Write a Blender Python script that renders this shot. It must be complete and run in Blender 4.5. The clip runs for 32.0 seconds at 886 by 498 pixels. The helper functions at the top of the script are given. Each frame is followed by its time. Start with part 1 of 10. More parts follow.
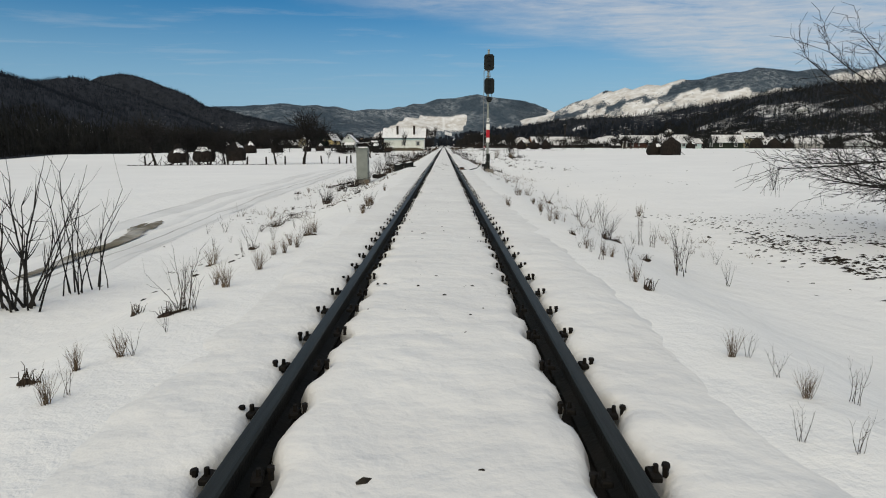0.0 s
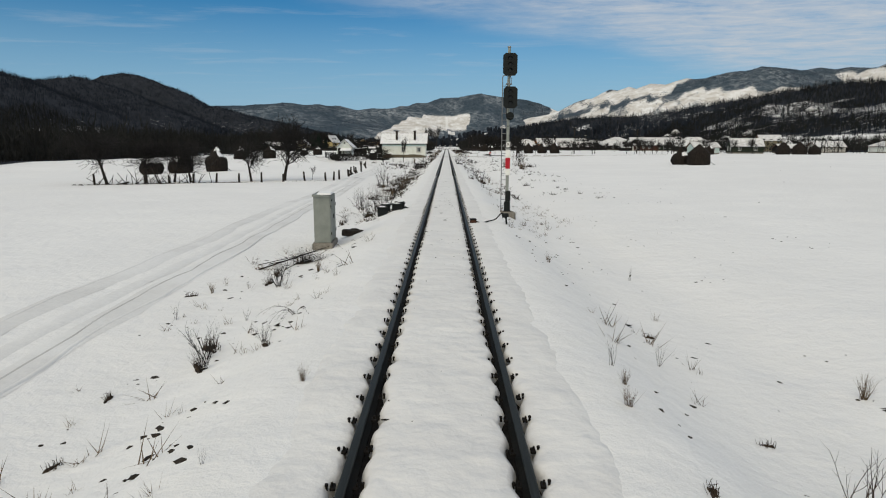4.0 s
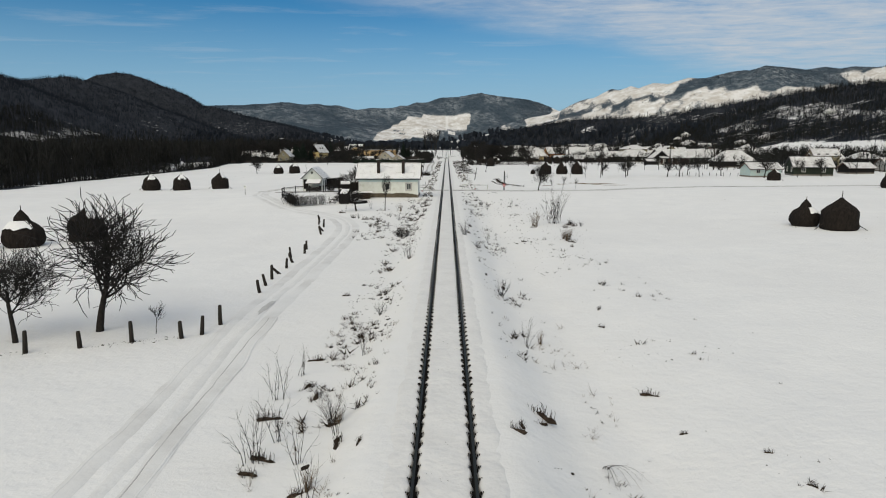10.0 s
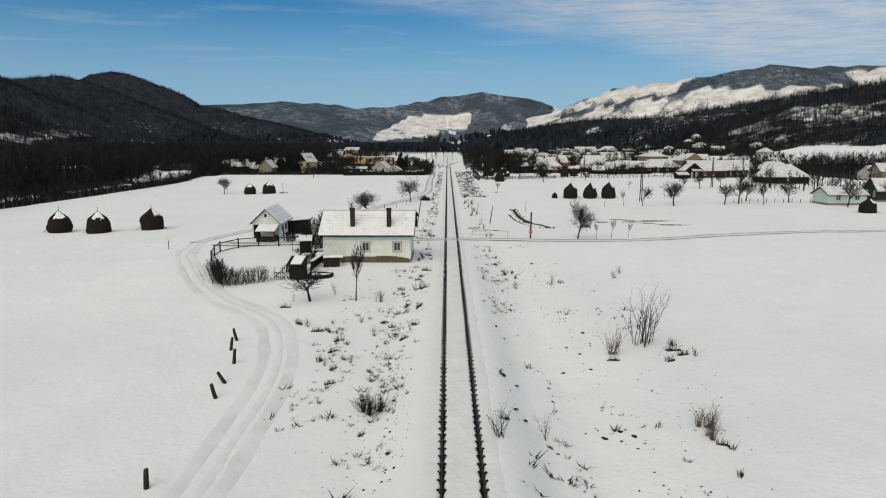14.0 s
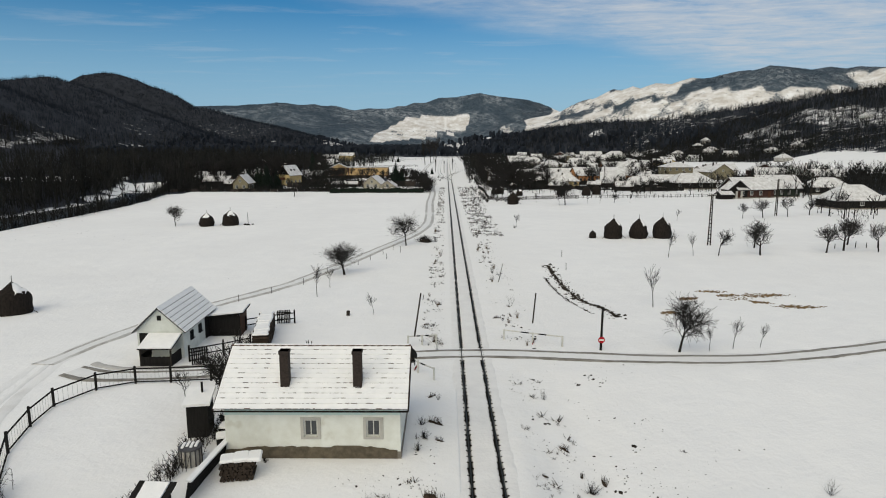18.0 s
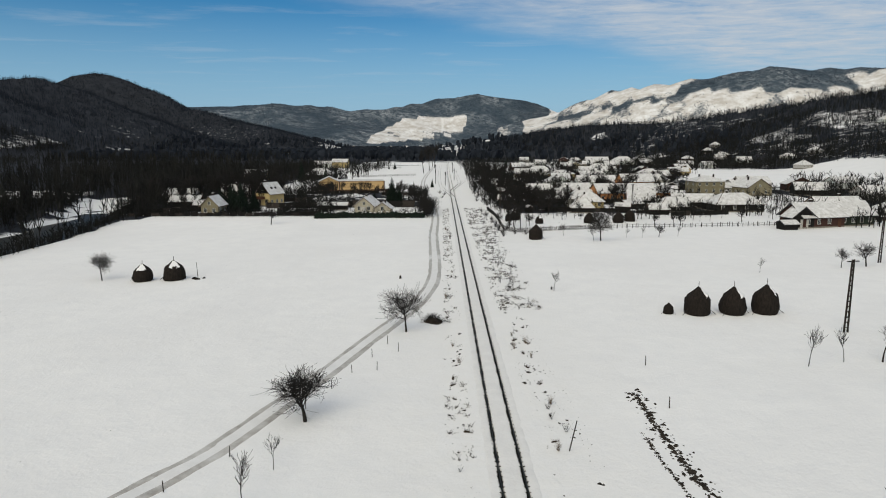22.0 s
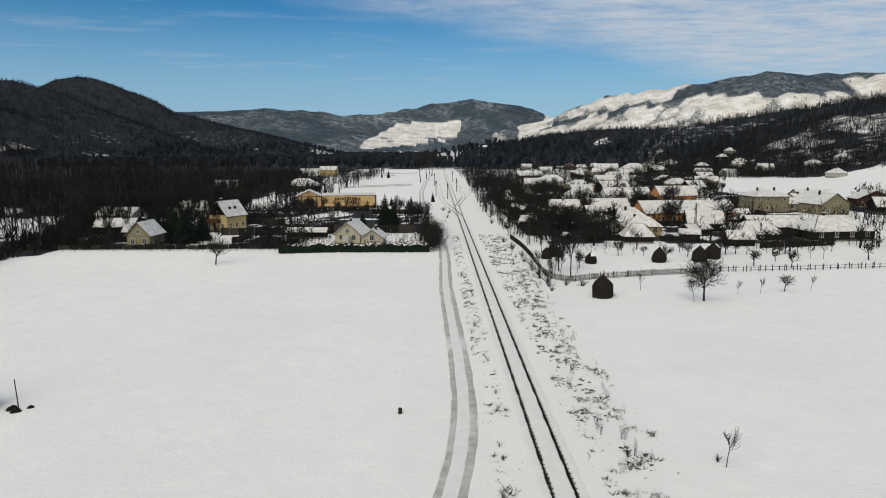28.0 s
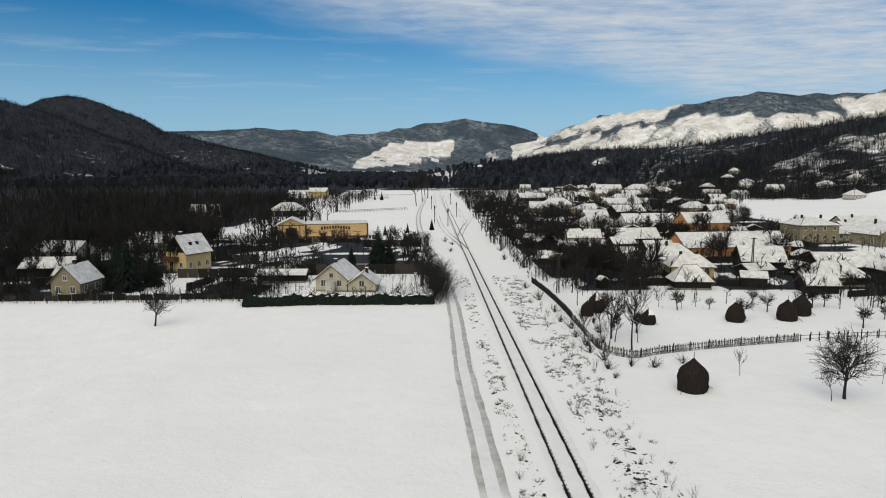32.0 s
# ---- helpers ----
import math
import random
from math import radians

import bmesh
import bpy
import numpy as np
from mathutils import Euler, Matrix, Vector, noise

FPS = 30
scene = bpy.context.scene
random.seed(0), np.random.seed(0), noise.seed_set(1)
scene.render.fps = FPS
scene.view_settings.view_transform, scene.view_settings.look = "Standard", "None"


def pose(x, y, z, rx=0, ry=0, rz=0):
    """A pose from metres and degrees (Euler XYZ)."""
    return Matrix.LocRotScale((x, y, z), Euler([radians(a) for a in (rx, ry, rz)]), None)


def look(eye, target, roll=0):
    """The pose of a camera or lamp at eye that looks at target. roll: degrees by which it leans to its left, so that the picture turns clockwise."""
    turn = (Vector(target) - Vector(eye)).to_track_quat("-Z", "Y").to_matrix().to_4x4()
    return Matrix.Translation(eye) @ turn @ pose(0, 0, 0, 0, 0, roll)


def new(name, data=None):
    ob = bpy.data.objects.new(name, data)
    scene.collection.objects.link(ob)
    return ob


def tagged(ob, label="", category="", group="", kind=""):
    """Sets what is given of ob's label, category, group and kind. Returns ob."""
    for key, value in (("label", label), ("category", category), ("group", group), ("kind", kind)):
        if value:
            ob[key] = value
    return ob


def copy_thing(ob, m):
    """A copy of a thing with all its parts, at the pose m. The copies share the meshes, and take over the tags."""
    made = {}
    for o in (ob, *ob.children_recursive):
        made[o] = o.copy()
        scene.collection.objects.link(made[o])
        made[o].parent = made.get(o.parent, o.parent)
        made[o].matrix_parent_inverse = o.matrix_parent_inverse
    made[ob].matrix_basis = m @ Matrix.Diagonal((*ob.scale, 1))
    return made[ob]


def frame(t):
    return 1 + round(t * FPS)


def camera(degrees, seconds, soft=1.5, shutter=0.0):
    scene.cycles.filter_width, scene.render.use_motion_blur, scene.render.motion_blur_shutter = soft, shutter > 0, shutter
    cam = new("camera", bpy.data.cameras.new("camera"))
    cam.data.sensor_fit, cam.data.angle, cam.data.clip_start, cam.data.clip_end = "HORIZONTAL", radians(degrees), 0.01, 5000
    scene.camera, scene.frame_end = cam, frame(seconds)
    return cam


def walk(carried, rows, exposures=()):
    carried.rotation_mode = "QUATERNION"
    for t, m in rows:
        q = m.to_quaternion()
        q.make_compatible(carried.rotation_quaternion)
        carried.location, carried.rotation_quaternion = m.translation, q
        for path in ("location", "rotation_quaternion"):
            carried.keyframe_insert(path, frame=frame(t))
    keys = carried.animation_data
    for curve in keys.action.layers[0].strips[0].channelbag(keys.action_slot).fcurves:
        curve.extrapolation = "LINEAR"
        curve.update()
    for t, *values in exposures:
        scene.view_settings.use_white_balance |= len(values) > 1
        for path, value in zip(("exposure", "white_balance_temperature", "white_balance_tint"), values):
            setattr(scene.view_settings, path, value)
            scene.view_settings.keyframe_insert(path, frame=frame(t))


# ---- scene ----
cam = camera(70.3, 32.0, soft=1.05)
PATH = [
    (0.0, pose(0.051, 8.577, 1.172, 80.675, 0, 0.058)),
    (1.0, pose(0.064, 10.480, 1.320, 80.714, 0, 0.161)),
    (2.0, pose(0.071, 12.841, 1.616, 80.681, 0, 0.259)),
    (3.0, pose(0.069, 15.759, 2.063, 80.637, 0, 0.313)),
    (4.0, pose(0.068, 19.315, 2.642, 80.598, 0, 0.339)),
    (5.0, pose(0.074, 23.570, 3.332, 80.575, 0, 0.344)),
    (6.0, pose(0.123, 28.681, 4.077, 80.623, 0, 0.393)),
    (7.0, pose(0.171, 34.554, 4.913, 80.689, 0, 0.438)),
    (8.0, pose(0.197, 41.058, 5.872, 80.646, 0, 0.442)),
    (9.0, pose(0.176, 47.937, 6.885, 80.559, 0, 0.416)),
    (10.0, pose(0.048, 55.017, 7.874, 80.517, 0, 0.354)),
    (11.0, pose(-0.189, 62.250, 8.802, 80.539, 0, 0.278)),
    (12.0, pose(-0.397, 69.790, 9.726, 80.568, 0, 0.263)),
    (13.0, pose(-0.476, 77.743, 10.763, 80.518, 0, 0.330)),
    (14.0, pose(-0.556, 85.967, 11.885, 80.416, 0, 0.393)),
    (15.0, pose(-0.757, 94.151, 12.900, 80.368, 0, 0.385)),
    (16.0, pose(-1.056, 102.149, 13.695, 80.382, 0, 0.315)),
    (17.0, pose(-1.468, 110.245, 14.613, 80.418, 0, 0.257)),
    (18.0, pose(-1.999, 118.396, 15.647, 80.490, 0, 0.197)),
    (19.0, pose(-2.591, 126.507, 16.775, 80.547, 0, 0.129)),
    (20.0, pose(-3.171, 134.518, 17.985, 80.566, 0, 0.060)),
    (21.0, pose(-3.731, 142.438, 19.167, 80.559, 0, -0.019)),
    (22.0, pose(-4.290, 150.343, 19.999, 80.533, 0, -0.103)),
    (23.0, pose(-4.870, 158.222, 20.378, 80.511, 0, -0.191)),
    (24.0, pose(-5.487, 166.073, 20.551, 80.477, 0, -0.282)),
    (25.0, pose(-6.088, 173.848, 20.652, 80.456, 0, -0.362)),
    (26.0, pose(-6.645, 181.538, 20.679, 80.522, 0, -0.445)),
    (27.0, pose(-7.241, 189.341, 20.562, 80.663, 0, -0.577)),
    (28.0, pose(-7.792, 196.974, 20.538, 81.005, 0, -0.693)),
    (29.0, pose(-8.266, 204.252, 20.571, 81.567, 0, -0.786)),
    (30.0, pose(-8.796, 211.376, 20.603, 82.160, 0, -0.927)),
    (31.0, pose(-9.436, 218.306, 20.870, 82.627, 0, -1.153)),
    (32.0, pose(-10.017, 224.665, 21.452, 82.727, 0, -1.341)),
]
walk(cam, PATH, [(0.0, 0.04), (14.0, 0.06), (24.0, 0.09), (28.0, 0.12), (32.0, 0.2)])

# ---------------------------------------------------------------- daylight
SUN_EL, SUN_AZ = 40.0, 205.0          # degrees; azimuth clockwise from +y
sun_to = Vector((math.sin(radians(SUN_AZ)) * math.cos(radians(SUN_EL)),
                 math.cos(radians(SUN_AZ)) * math.cos(radians(SUN_EL)), math.sin(radians(SUN_EL))))
sun = new("sun", bpy.data.lights.new("sun", "SUN"))
sun.data.energy, sun.data.angle, sun.data.color = 1.98, radians(70), (1.0, 0.88, 0.63)
sun.matrix_world = look(sun_to * 100, (0, 0, 0))


def sky_world():
    """Blue winter sky with thin cirrus, denser on one side."""
    w = bpy.data.worlds.new("winter_sky")
    w.use_nodes = True
    nt = w.node_tree
    nt.nodes.clear()
    N, L = nt.nodes.new, nt.links.new
    sky = N("ShaderNodeTexSky")
    sky.sky_type, sky.sun_disc = "NISHITA", False
    sky.sun_elevation, sky.sun_rotation = radians(SUN_EL), radians(SUN_AZ)
    sky.altitude, sky.air_density, sky.dust_density, sky.ozone_density = 400, 1.0, 0.15, 2.2
    tc = N("ShaderNodeTexCoord")
    sep = N("ShaderNodeSeparateXYZ")
    L(tc.outputs["Generated"], sep.inputs[0])

    def m(op, a, b, clamp=False):
        n = N("ShaderNodeMath")
        n.operation, n.use_clamp = op, clamp
        for i, v in enumerate((a, b)):
            if isinstance(v, (int, float)):
                n.inputs[i].default_value = v
            else:
                L(v, n.inputs[i])
        return n.outputs[0]

    x, y, z = sep.outputs
    h = m("MAXIMUM", z, 0.03)
    px, py = m("DIVIDE", x, h), m("DIVIDE", y, h)
    comb = N("ShaderNodeCombineXYZ")
    L(px, comb.inputs[0])
    L(py, comb.inputs[1])

    def clouds(scale, rough, lo, hi, stretch, off):
        mp = N("ShaderNodeMapping")
        mp.inputs["Scale"].default_value, mp.inputs["Location"].default_value = stretch, off
        L(comb.outputs[0], mp.inputs[0])
        no = N("ShaderNodeTexNoise")
        no.inputs["Scale"].default_value, no.inputs["Detail"].default_value = scale, 8
        no.inputs["Roughness"].default_value, no.inputs["Distortion"].default_value = rough, 0.3
        L(mp.outputs[0], no.inputs["Vector"])
        r = N("ShaderNodeMapRange")
        r.inputs[1].default_value, r.inputs[2].default_value = lo, hi
        L(no.outputs[0], r.inputs[0])
        return r.outputs[0]

    # a sheet of thin cloud drawn over the valley from behind; its edge runs slantwise across the view
    edge = m("SUBTRACT", m("ADD", m("MULTIPLY", px, 1.08), 4.75), py)
    ragged = m("ADD", edge, m("MULTIPLY", m("SUBTRACT", clouds(0.55, 0.6, 0.0, 1.0, (1.0, 0.8, 1), (3.1, 0.4, 0)), 0.5), 2.6))
    sheet = N("ShaderNodeMapRange")
    sheet.inputs[1].default_value, sheet.inputs[2].default_value = -1.1, 1.2
    sheet.interpolation_type = "SMOOTHSTEP"
    L(ragged, sheet.inputs[0])
    body = m("ADD", m("MULTIPLY", clouds(2.4, 0.68, 0.3, 0.66, (0.8, 1.3, 1), (1.3, 2.0, 0)), 0.62), 0.36)
    bank = m("MULTIPLY", sheet.outputs[0], body, True)
    streak = m("MULTIPLY", clouds(1.3, 0.62, 0.54, 0.8, (0.5, 1.1, 1), (0.3, 1.7, 0)), 0.34, True)
    low = N("ShaderNodeMapRange")
    low.inputs[1].default_value, low.inputs[2].default_value = 0.04, 0.13
    L(z, low.inputs[0])
    fac = m("MULTIPLY", m("MAXIMUM", bank, streak), low.outputs[0], True)
    mix = N("ShaderNodeMix")
    mix.data_type = "RGBA"
    L(fac, mix.inputs[0])
    deep = N("ShaderNodeHueSaturation")
    deep.inputs["Saturation"].default_value, deep.inputs["Value"].default_value = 1.56, 1.14
    L(sky.outputs[0], deep.inputs["Color"])
    pale = N("ShaderNodeMapRange")
    pale.interpolation_type = "SMOOTHSTEP"
    pale.inputs[1].default_value, pale.inputs[2].default_value = 0.02, 0.24
    pale.inputs[3].default_value, pale.inputs[4].default_value = 0.8, 0.0
    L(z, pale.inputs[0])
    low_sky = N("ShaderNodeMix")
    low_sky.data_type = "RGBA"
    L(pale.outputs[0], low_sky.inputs[0])
    L(deep.outputs[0], low_sky.inputs[6])
    low_sky.inputs[7].default_value = (3.5, 6.5, 9.6, 1)
    L(low_sky.outputs[2], mix.inputs[6])
    mix.inputs[7].default_value = (8.2, 8.9, 9.7, 1)
    bg = N("ShaderNodeBackground")
    bg.inputs[1].default_value = 0.06
    L(mix.outputs[2], bg.inputs[0])
    out = N("ShaderNodeOutputWorld")
    L(bg.outputs[0], out.inputs[0])
    scene.world = w


sky_world()
scene.view_settings.exposure = 0.0


# ---------------------------------------------------------------- materials
def mat(name, c1, c2=None, scale=2.0, rough=0.8, bump=0.3, bscale=None, metal=0.0, fine=None, spec=0.1,
        lo=0.35, hi=0.65, stretch=(1, 1, 1), island=0.0, third=None, tlo=0.6, thi=0.7, tscale=0.4, world_space=False, dist=0.02):
    """Two-colour surface with grain at two scales and relief; third adds stains of a larger size."""
    ma = bpy.data.materials.new(name)
    ma.use_nodes = True
    nt = ma.node_tree
    N, L = nt.nodes.new, nt.links.new
    p = nt.nodes["Principled BSDF"]
    c2 = c2 or tuple(c * 0.75 for c in c1)
    if world_space:
        vec = N("ShaderNodeNewGeometry").outputs["Position"]
    else:
        vec = N("ShaderNodeTexCoord").outputs["Object"]
    mp = N("ShaderNodeMapping")
    mp.inputs["Scale"].default_value = stretch
    L(vec, mp.inputs[0])
    no = N("ShaderNodeTexNoise")
    no.inputs["Scale"].default_value, no.inputs["Detail"].default_value, no.inputs["Roughness"].default_value = scale, 6, 0.62
    L(mp.outputs[0], no.inputs["Vector"])
    rg = N("ShaderNodeMapRange")
    rg.inputs[1].default_value, rg.inputs[2].default_value = lo, hi
    L(no.outputs[0], rg.inputs[0])
    mx = N("ShaderNodeMix")
    mx.data_type = "RGBA"
    mx.inputs[6].default_value, mx.inputs[7].default_value = (*c1, 1), (*c2, 1)
    L(rg.outputs[0], mx.inputs[0])
    col = mx.outputs[2]
    if third:
        n3 = N("ShaderNodeTexNoise")
        n3.inputs["Scale"].default_value, n3.inputs["Detail"].default_value = tscale, 5
        L(mp.outputs[0], n3.inputs["Vector"])
        r3 = N("ShaderNodeMapRange")
        r3.inputs[1].default_value, r3.inputs[2].default_value = tlo, thi
        L(n3.outputs[0], r3.inputs[0])
        m3 = N("ShaderNodeMix")
        m3.data_type = "RGBA"
        m3.inputs[7].default_value = (*third, 1)
        L(r3.outputs[0], m3.inputs[0])
        L(col, m3.inputs[6])
        col = m3.outputs[2]
    if island:
        rnd = N("ShaderNodeNewGeometry").outputs["Random Per Island"]
        hs = N("ShaderNodeHueSaturation")
        r2 = N("ShaderNodeMapRange")
        r2.inputs[3].default_value, r2.inputs[4].default_value = 1 - island, 1 + island
        L(rnd, r2.inputs[0])
        L(r2.outputs[0], hs.inputs["Value"])
        L(col, hs.inputs["Color"])
        col = hs.outputs[0]
    L(col, p.inputs["Base Color"])
    p.inputs["Roughness"].default_value, p.inputs["Metallic"].default_value = rough, metal
    p.inputs["Specular IOR Level"].default_value = spec
    if bump:
        nb = N("ShaderNodeTexNoise")
        nb.inputs["Scale"].default_value, nb.inputs["Detail"].default_value = bscale or scale * 4, 5
        L(mp.outputs[0], nb.inputs["Vector"])
        bp = N("ShaderNodeBump")
        bp.inputs["Strength"].default_value, bp.inputs["Distance"].default_value = bump, dist
        L(nb.outputs[0], bp.inputs["Height"])
        L(bp.outputs[0], p.inputs["Normal"])
    return ma


M = {}
M["snow"] = mat("snow", (0.775, 0.77, 0.76), (0.705, 0.70, 0.695), 0.7, 0.75, 0.9, 4.0, world_space=True, spec=0.2, dist=0.05)
M["snow_cap"] = mat("snow_cap", (0.84, 0.84, 0.84), (0.77, 0.775, 0.785), 1.6, 0.75, 0.45, 5.0, spec=0.2, dist=0.03)
M["roof_snow"] = mat("roof_snow", (0.72, 0.72, 0.725), (0.5, 0.495, 0.49), 1.1, 0.75, 0.4, 4.0, spec=0.2, dist=0.03, third=(0.33, 0.32, 0.315), tlo=0.6, thi=0.75, tscale=0.9)
M["mud"] = mat("rut_slush", (0.34, 0.325, 0.305), (0.52, 0.51, 0.495), 1.3, 0.55, 0.5, 8.0, world_space=True, dist=0.04, third=(0.7, 0.7, 0.7), tlo=0.56, thi=0.75, tscale=0.12)
M["wet_mud"] = mat("thawed_mud", (0.11, 0.092, 0.06), (0.2, 0.175, 0.125), 2.2, 0.6, 0.5, 9.0, world_space=True, dist=0.04, third=(0.62, 0.61, 0.59), tlo=0.55, thi=0.72, tscale=0.6)
M["mud_dark"] = mat("rut_mud", (0.14, 0.127, 0.105), (0.28, 0.265, 0.24), 1.0, 0.5, 0.5, 8.0, world_space=True, dist=0.04, third=(0.6, 0.59, 0.58), tlo=0.64, thi=0.8, tscale=0.25)
M["packed"] = mat("packed_snow", (0.77, 0.77, 0.77), (0.70, 0.70, 0.70), 0.9, 0.7, 0.5, 5.0, world_space=True, dist=0.05)
M["faint_rut"] = mat("faint_rut", (0.66, 0.655, 0.65), (0.75, 0.75, 0.75), 0.6, 0.65, 0.5, 6.0, world_space=True, dist=0.04, third=(0.77, 0.77, 0.77), tlo=0.48, thi=0.6, tscale=0.15)
M["packed_grey"] = mat("grey_slush", (0.42, 0.41, 0.405), (0.58, 0.575, 0.57), 0.9, 0.6, 0.4, 6.0, world_space=True, dist=0.03)
M["ballast"] = mat("ballast", (0.02, 0.018, 0.017), (0.01, 0.0095, 0.009), 12, 0.9, 0.9, 25, world_space=True)
M["rail"] = mat("rail_side", (0.0075, 0.0085, 0.008), (0.013, 0.012, 0.0105), 6, 0.7, 0.25, 40)
M["railtop"] = mat("rail_head", (0.034, 0.038, 0.037), (0.02, 0.022, 0.021), 5, 0.5, 0.1, 60, metal=0.4, stretch=(8, 0.3, 1))
M["iron"] = mat("rusty_iron", (0.008, 0.008, 0.0075), (0.016, 0.013, 0.011), 20, 0.75, 0.3, 60, metal=0.2)
M["black"] = mat("black_paint", (0.006, 0.008, 0.008), (0.009, 0.011, 0.011), 5, 0.75, 0.1, 40, spec=0.25)
M["grey_metal"] = mat("galvanised", (0.26, 0.27, 0.27), (0.18, 0.18, 0.18), 7, 0.5, 0.1, 50, metal=0.5)
M["mast"] = mat("mast_paint", (0.30, 0.32, 0.29), (0.20, 0.21, 0.19), 6, 0.6, 0.15, 40)
M["white"] = mat("white_enamel", (0.78, 0.78, 0.75), (0.66, 0.65, 0.61), 5, 0.45, 0.05, 40)
M["red"] = mat("red_enamel", (0.42, 0.02, 0.03), (0.32, 0.02, 0.03), 6, 0.45, 0.05, 40)
M["cabinet"] = mat("cabinet_paint", (0.225, 0.24, 0.22), (0.18, 0.195, 0.178), 3, 0.5, 0.1, 30, third=(0.2, 0.19, 0.16), tlo=0.68, thi=0.8, tscale=2.5)
M["concrete"] = mat("concrete", (0.24, 0.22, 0.19), (0.14, 0.13, 0.115), 7, 0.9, 0.5, 30)
M["glass"] = mat("dark_glass", (0.03, 0.035, 0.04), (0.05, 0.055, 0.06), 3, 0.08, 0.0, spec=0.7)
M["lens"] = mat("signal_lens", (0.008, 0.009, 0.009), (0.012, 0.012, 0.013), 4, 0.3, 0.0, spec=0.2)
M["twig"] = mat("twig_bark", (0.027, 0.0255, 0.0245), (0.016, 0.0152, 0.015), 3, 0.9, 0.2, 30, island=0.25)
M["bark"] = mat("tree_bark", (0.032, 0.028, 0.025), (0.018, 0.016, 0.015), 6, 0.95, 0.6, 25)
M["grass"] = mat("dry_grass", (0.16, 0.115, 0.072), (0.07, 0.05, 0.035), 3, 0.9, 0.2, 30, island=0.35)
M["weed"] = mat("dead_weeds", (0.055, 0.040, 0.029), (0.026, 0.021, 0.017), 3, 0.95, 0.4, 20, island=0.4)
M["clod"] = mat("earth_clods", (0.04, 0.034, 0.028), (0.02, 0.017, 0.015), 6, 0.95, 0.7, 30, island=0.3)
# the lean to blue is haze over the hillsides, put into the colour
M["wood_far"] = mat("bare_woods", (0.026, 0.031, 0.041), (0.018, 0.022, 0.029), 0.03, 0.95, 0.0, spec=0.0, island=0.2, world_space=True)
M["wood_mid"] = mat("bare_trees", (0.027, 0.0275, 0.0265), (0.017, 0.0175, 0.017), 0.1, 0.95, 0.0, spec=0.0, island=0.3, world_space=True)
# blue-grey base colour stands in for distance haze over the far hills
M["wood_haze"] = mat("frosted_woods", (0.105, 0.132, 0.172), (0.07, 0.091, 0.122), 0.01, 0.95, 0.0, spec=0.0, island=0.25, world_space=True)
M["spruce"] = mat("spruce_needles", (0.011, 0.018, 0.013), (0.006, 0.0105, 0.008), 3, 0.9, 0.4, 20, island=0.3)
M["hay"] = mat("old_hay", (0.026, 0.021, 0.018), (0.012, 0.0105, 0.0095), 5, 0.95, 1.0, 16, stretch=(1, 1, 0.35), dist=0.06)
M["pole"] = mat("weathered_pole", (0.04, 0.035, 0.03), (0.022, 0.019, 0.017), 8, 0.9, 0.4, 30, stretch=(1, 1, 0.2))
M["plank"] = mat("grey_planks", (0.055, 0.048, 0.043), (0.03, 0.026, 0.024), 4, 0.9, 0.5, 25, stretch=(3, 3, 0.4), island=0.25)
M["dark_wood"] = mat("dark_boards", (0.018, 0.0172, 0.0165), (0.0105, 0.0102, 0.01), 4, 0.9, 0.5, 25, stretch=(3, 3, 0.4), island=0.3)
M["brick"] = mat("old_brick", (0.045, 0.035, 0.031), (0.025, 0.021, 0.019), 9, 0.9, 0.5, 30, island=0.25)
M["brick_red"] = mat("red_brick", (0.065, 0.034, 0.028), (0.042, 0.024, 0.021), 5, 0.9, 0.4, 30)
M["tile"] = mat("roof_tile", (0.13, 0.085, 0.068), (0.07, 0.052, 0.045), 6, 0.9, 0.4, 30, island=0.2)
M["plaster"] = mat("cream_plaster", (0.68, 0.70, 0.66), (0.60, 0.61, 0.56), 1.6, 0.9, 0.3, 20, third=(0.47, 0.45, 0.38), tlo=0.6, thi=0.8, tscale=0.8)
M["plaster_cream"] = mat("tan_cream_plaster", (0.42, 0.39, 0.31), (0.34, 0.31, 0.245), 1.3, 0.9, 0.3, 20)
M["plaster_blue"] = mat("blue_limewash", (0.42, 0.56, 0.56), (0.50, 0.57, 0.54), 1.8, 0.9, 0.3, 20)
M["plaster_white"] = mat("white_limewash", (0.66, 0.69, 0.66), (0.56, 0.59, 0.56), 1.5, 0.9, 0.3, 20, third=(0.42, 0.42, 0.38), tlo=0.62, thi=0.8, tscale=0.7)
M["plaster_grey"] = mat("grey_plaster", (0.44, 0.43, 0.40), (0.36, 0.35, 0.325), 1.4, 0.9, 0.3, 20)
M["plaster_yellow"] = mat("yellow_plaster", (0.48, 0.38, 0.185), (0.38, 0.30, 0.15), 1.3, 0.9, 0.3, 20)
M["plaster_ochre"] = mat("ochre_plaster", (0.23, 0.205, 0.135), (0.18, 0.16, 0.11), 1.3, 0.9, 0.3, 20)
M["plaster_orange"] = mat("orange_plaster", (0.52, 0.24, 0.1), (0.42, 0.2, 0.085), 1.3, 0.9, 0.3, 20)
M["plaster_green"] = mat("green_plaster", (0.03, 0.038, 0.029), (0.021, 0.027, 0.021), 1.3, 0.9, 0.3, 20)
M["panel_tan"] = mat("tan_panel", (0.55, 0.385, 0.19), (0.50, 0.345, 0.17), 0.6, 0.6, 0.1, 20)
M["brown_trim"] = mat("brown_trim", (0.085, 0.04, 0.025), (0.06, 0.03, 0.02), 4, 0.7, 0.2, 20)
M["window_frame"] = mat("window_paint", (0.55, 0.55, 0.52), (0.45, 0.45, 0.42), 5, 0.6, 0.1, 30)
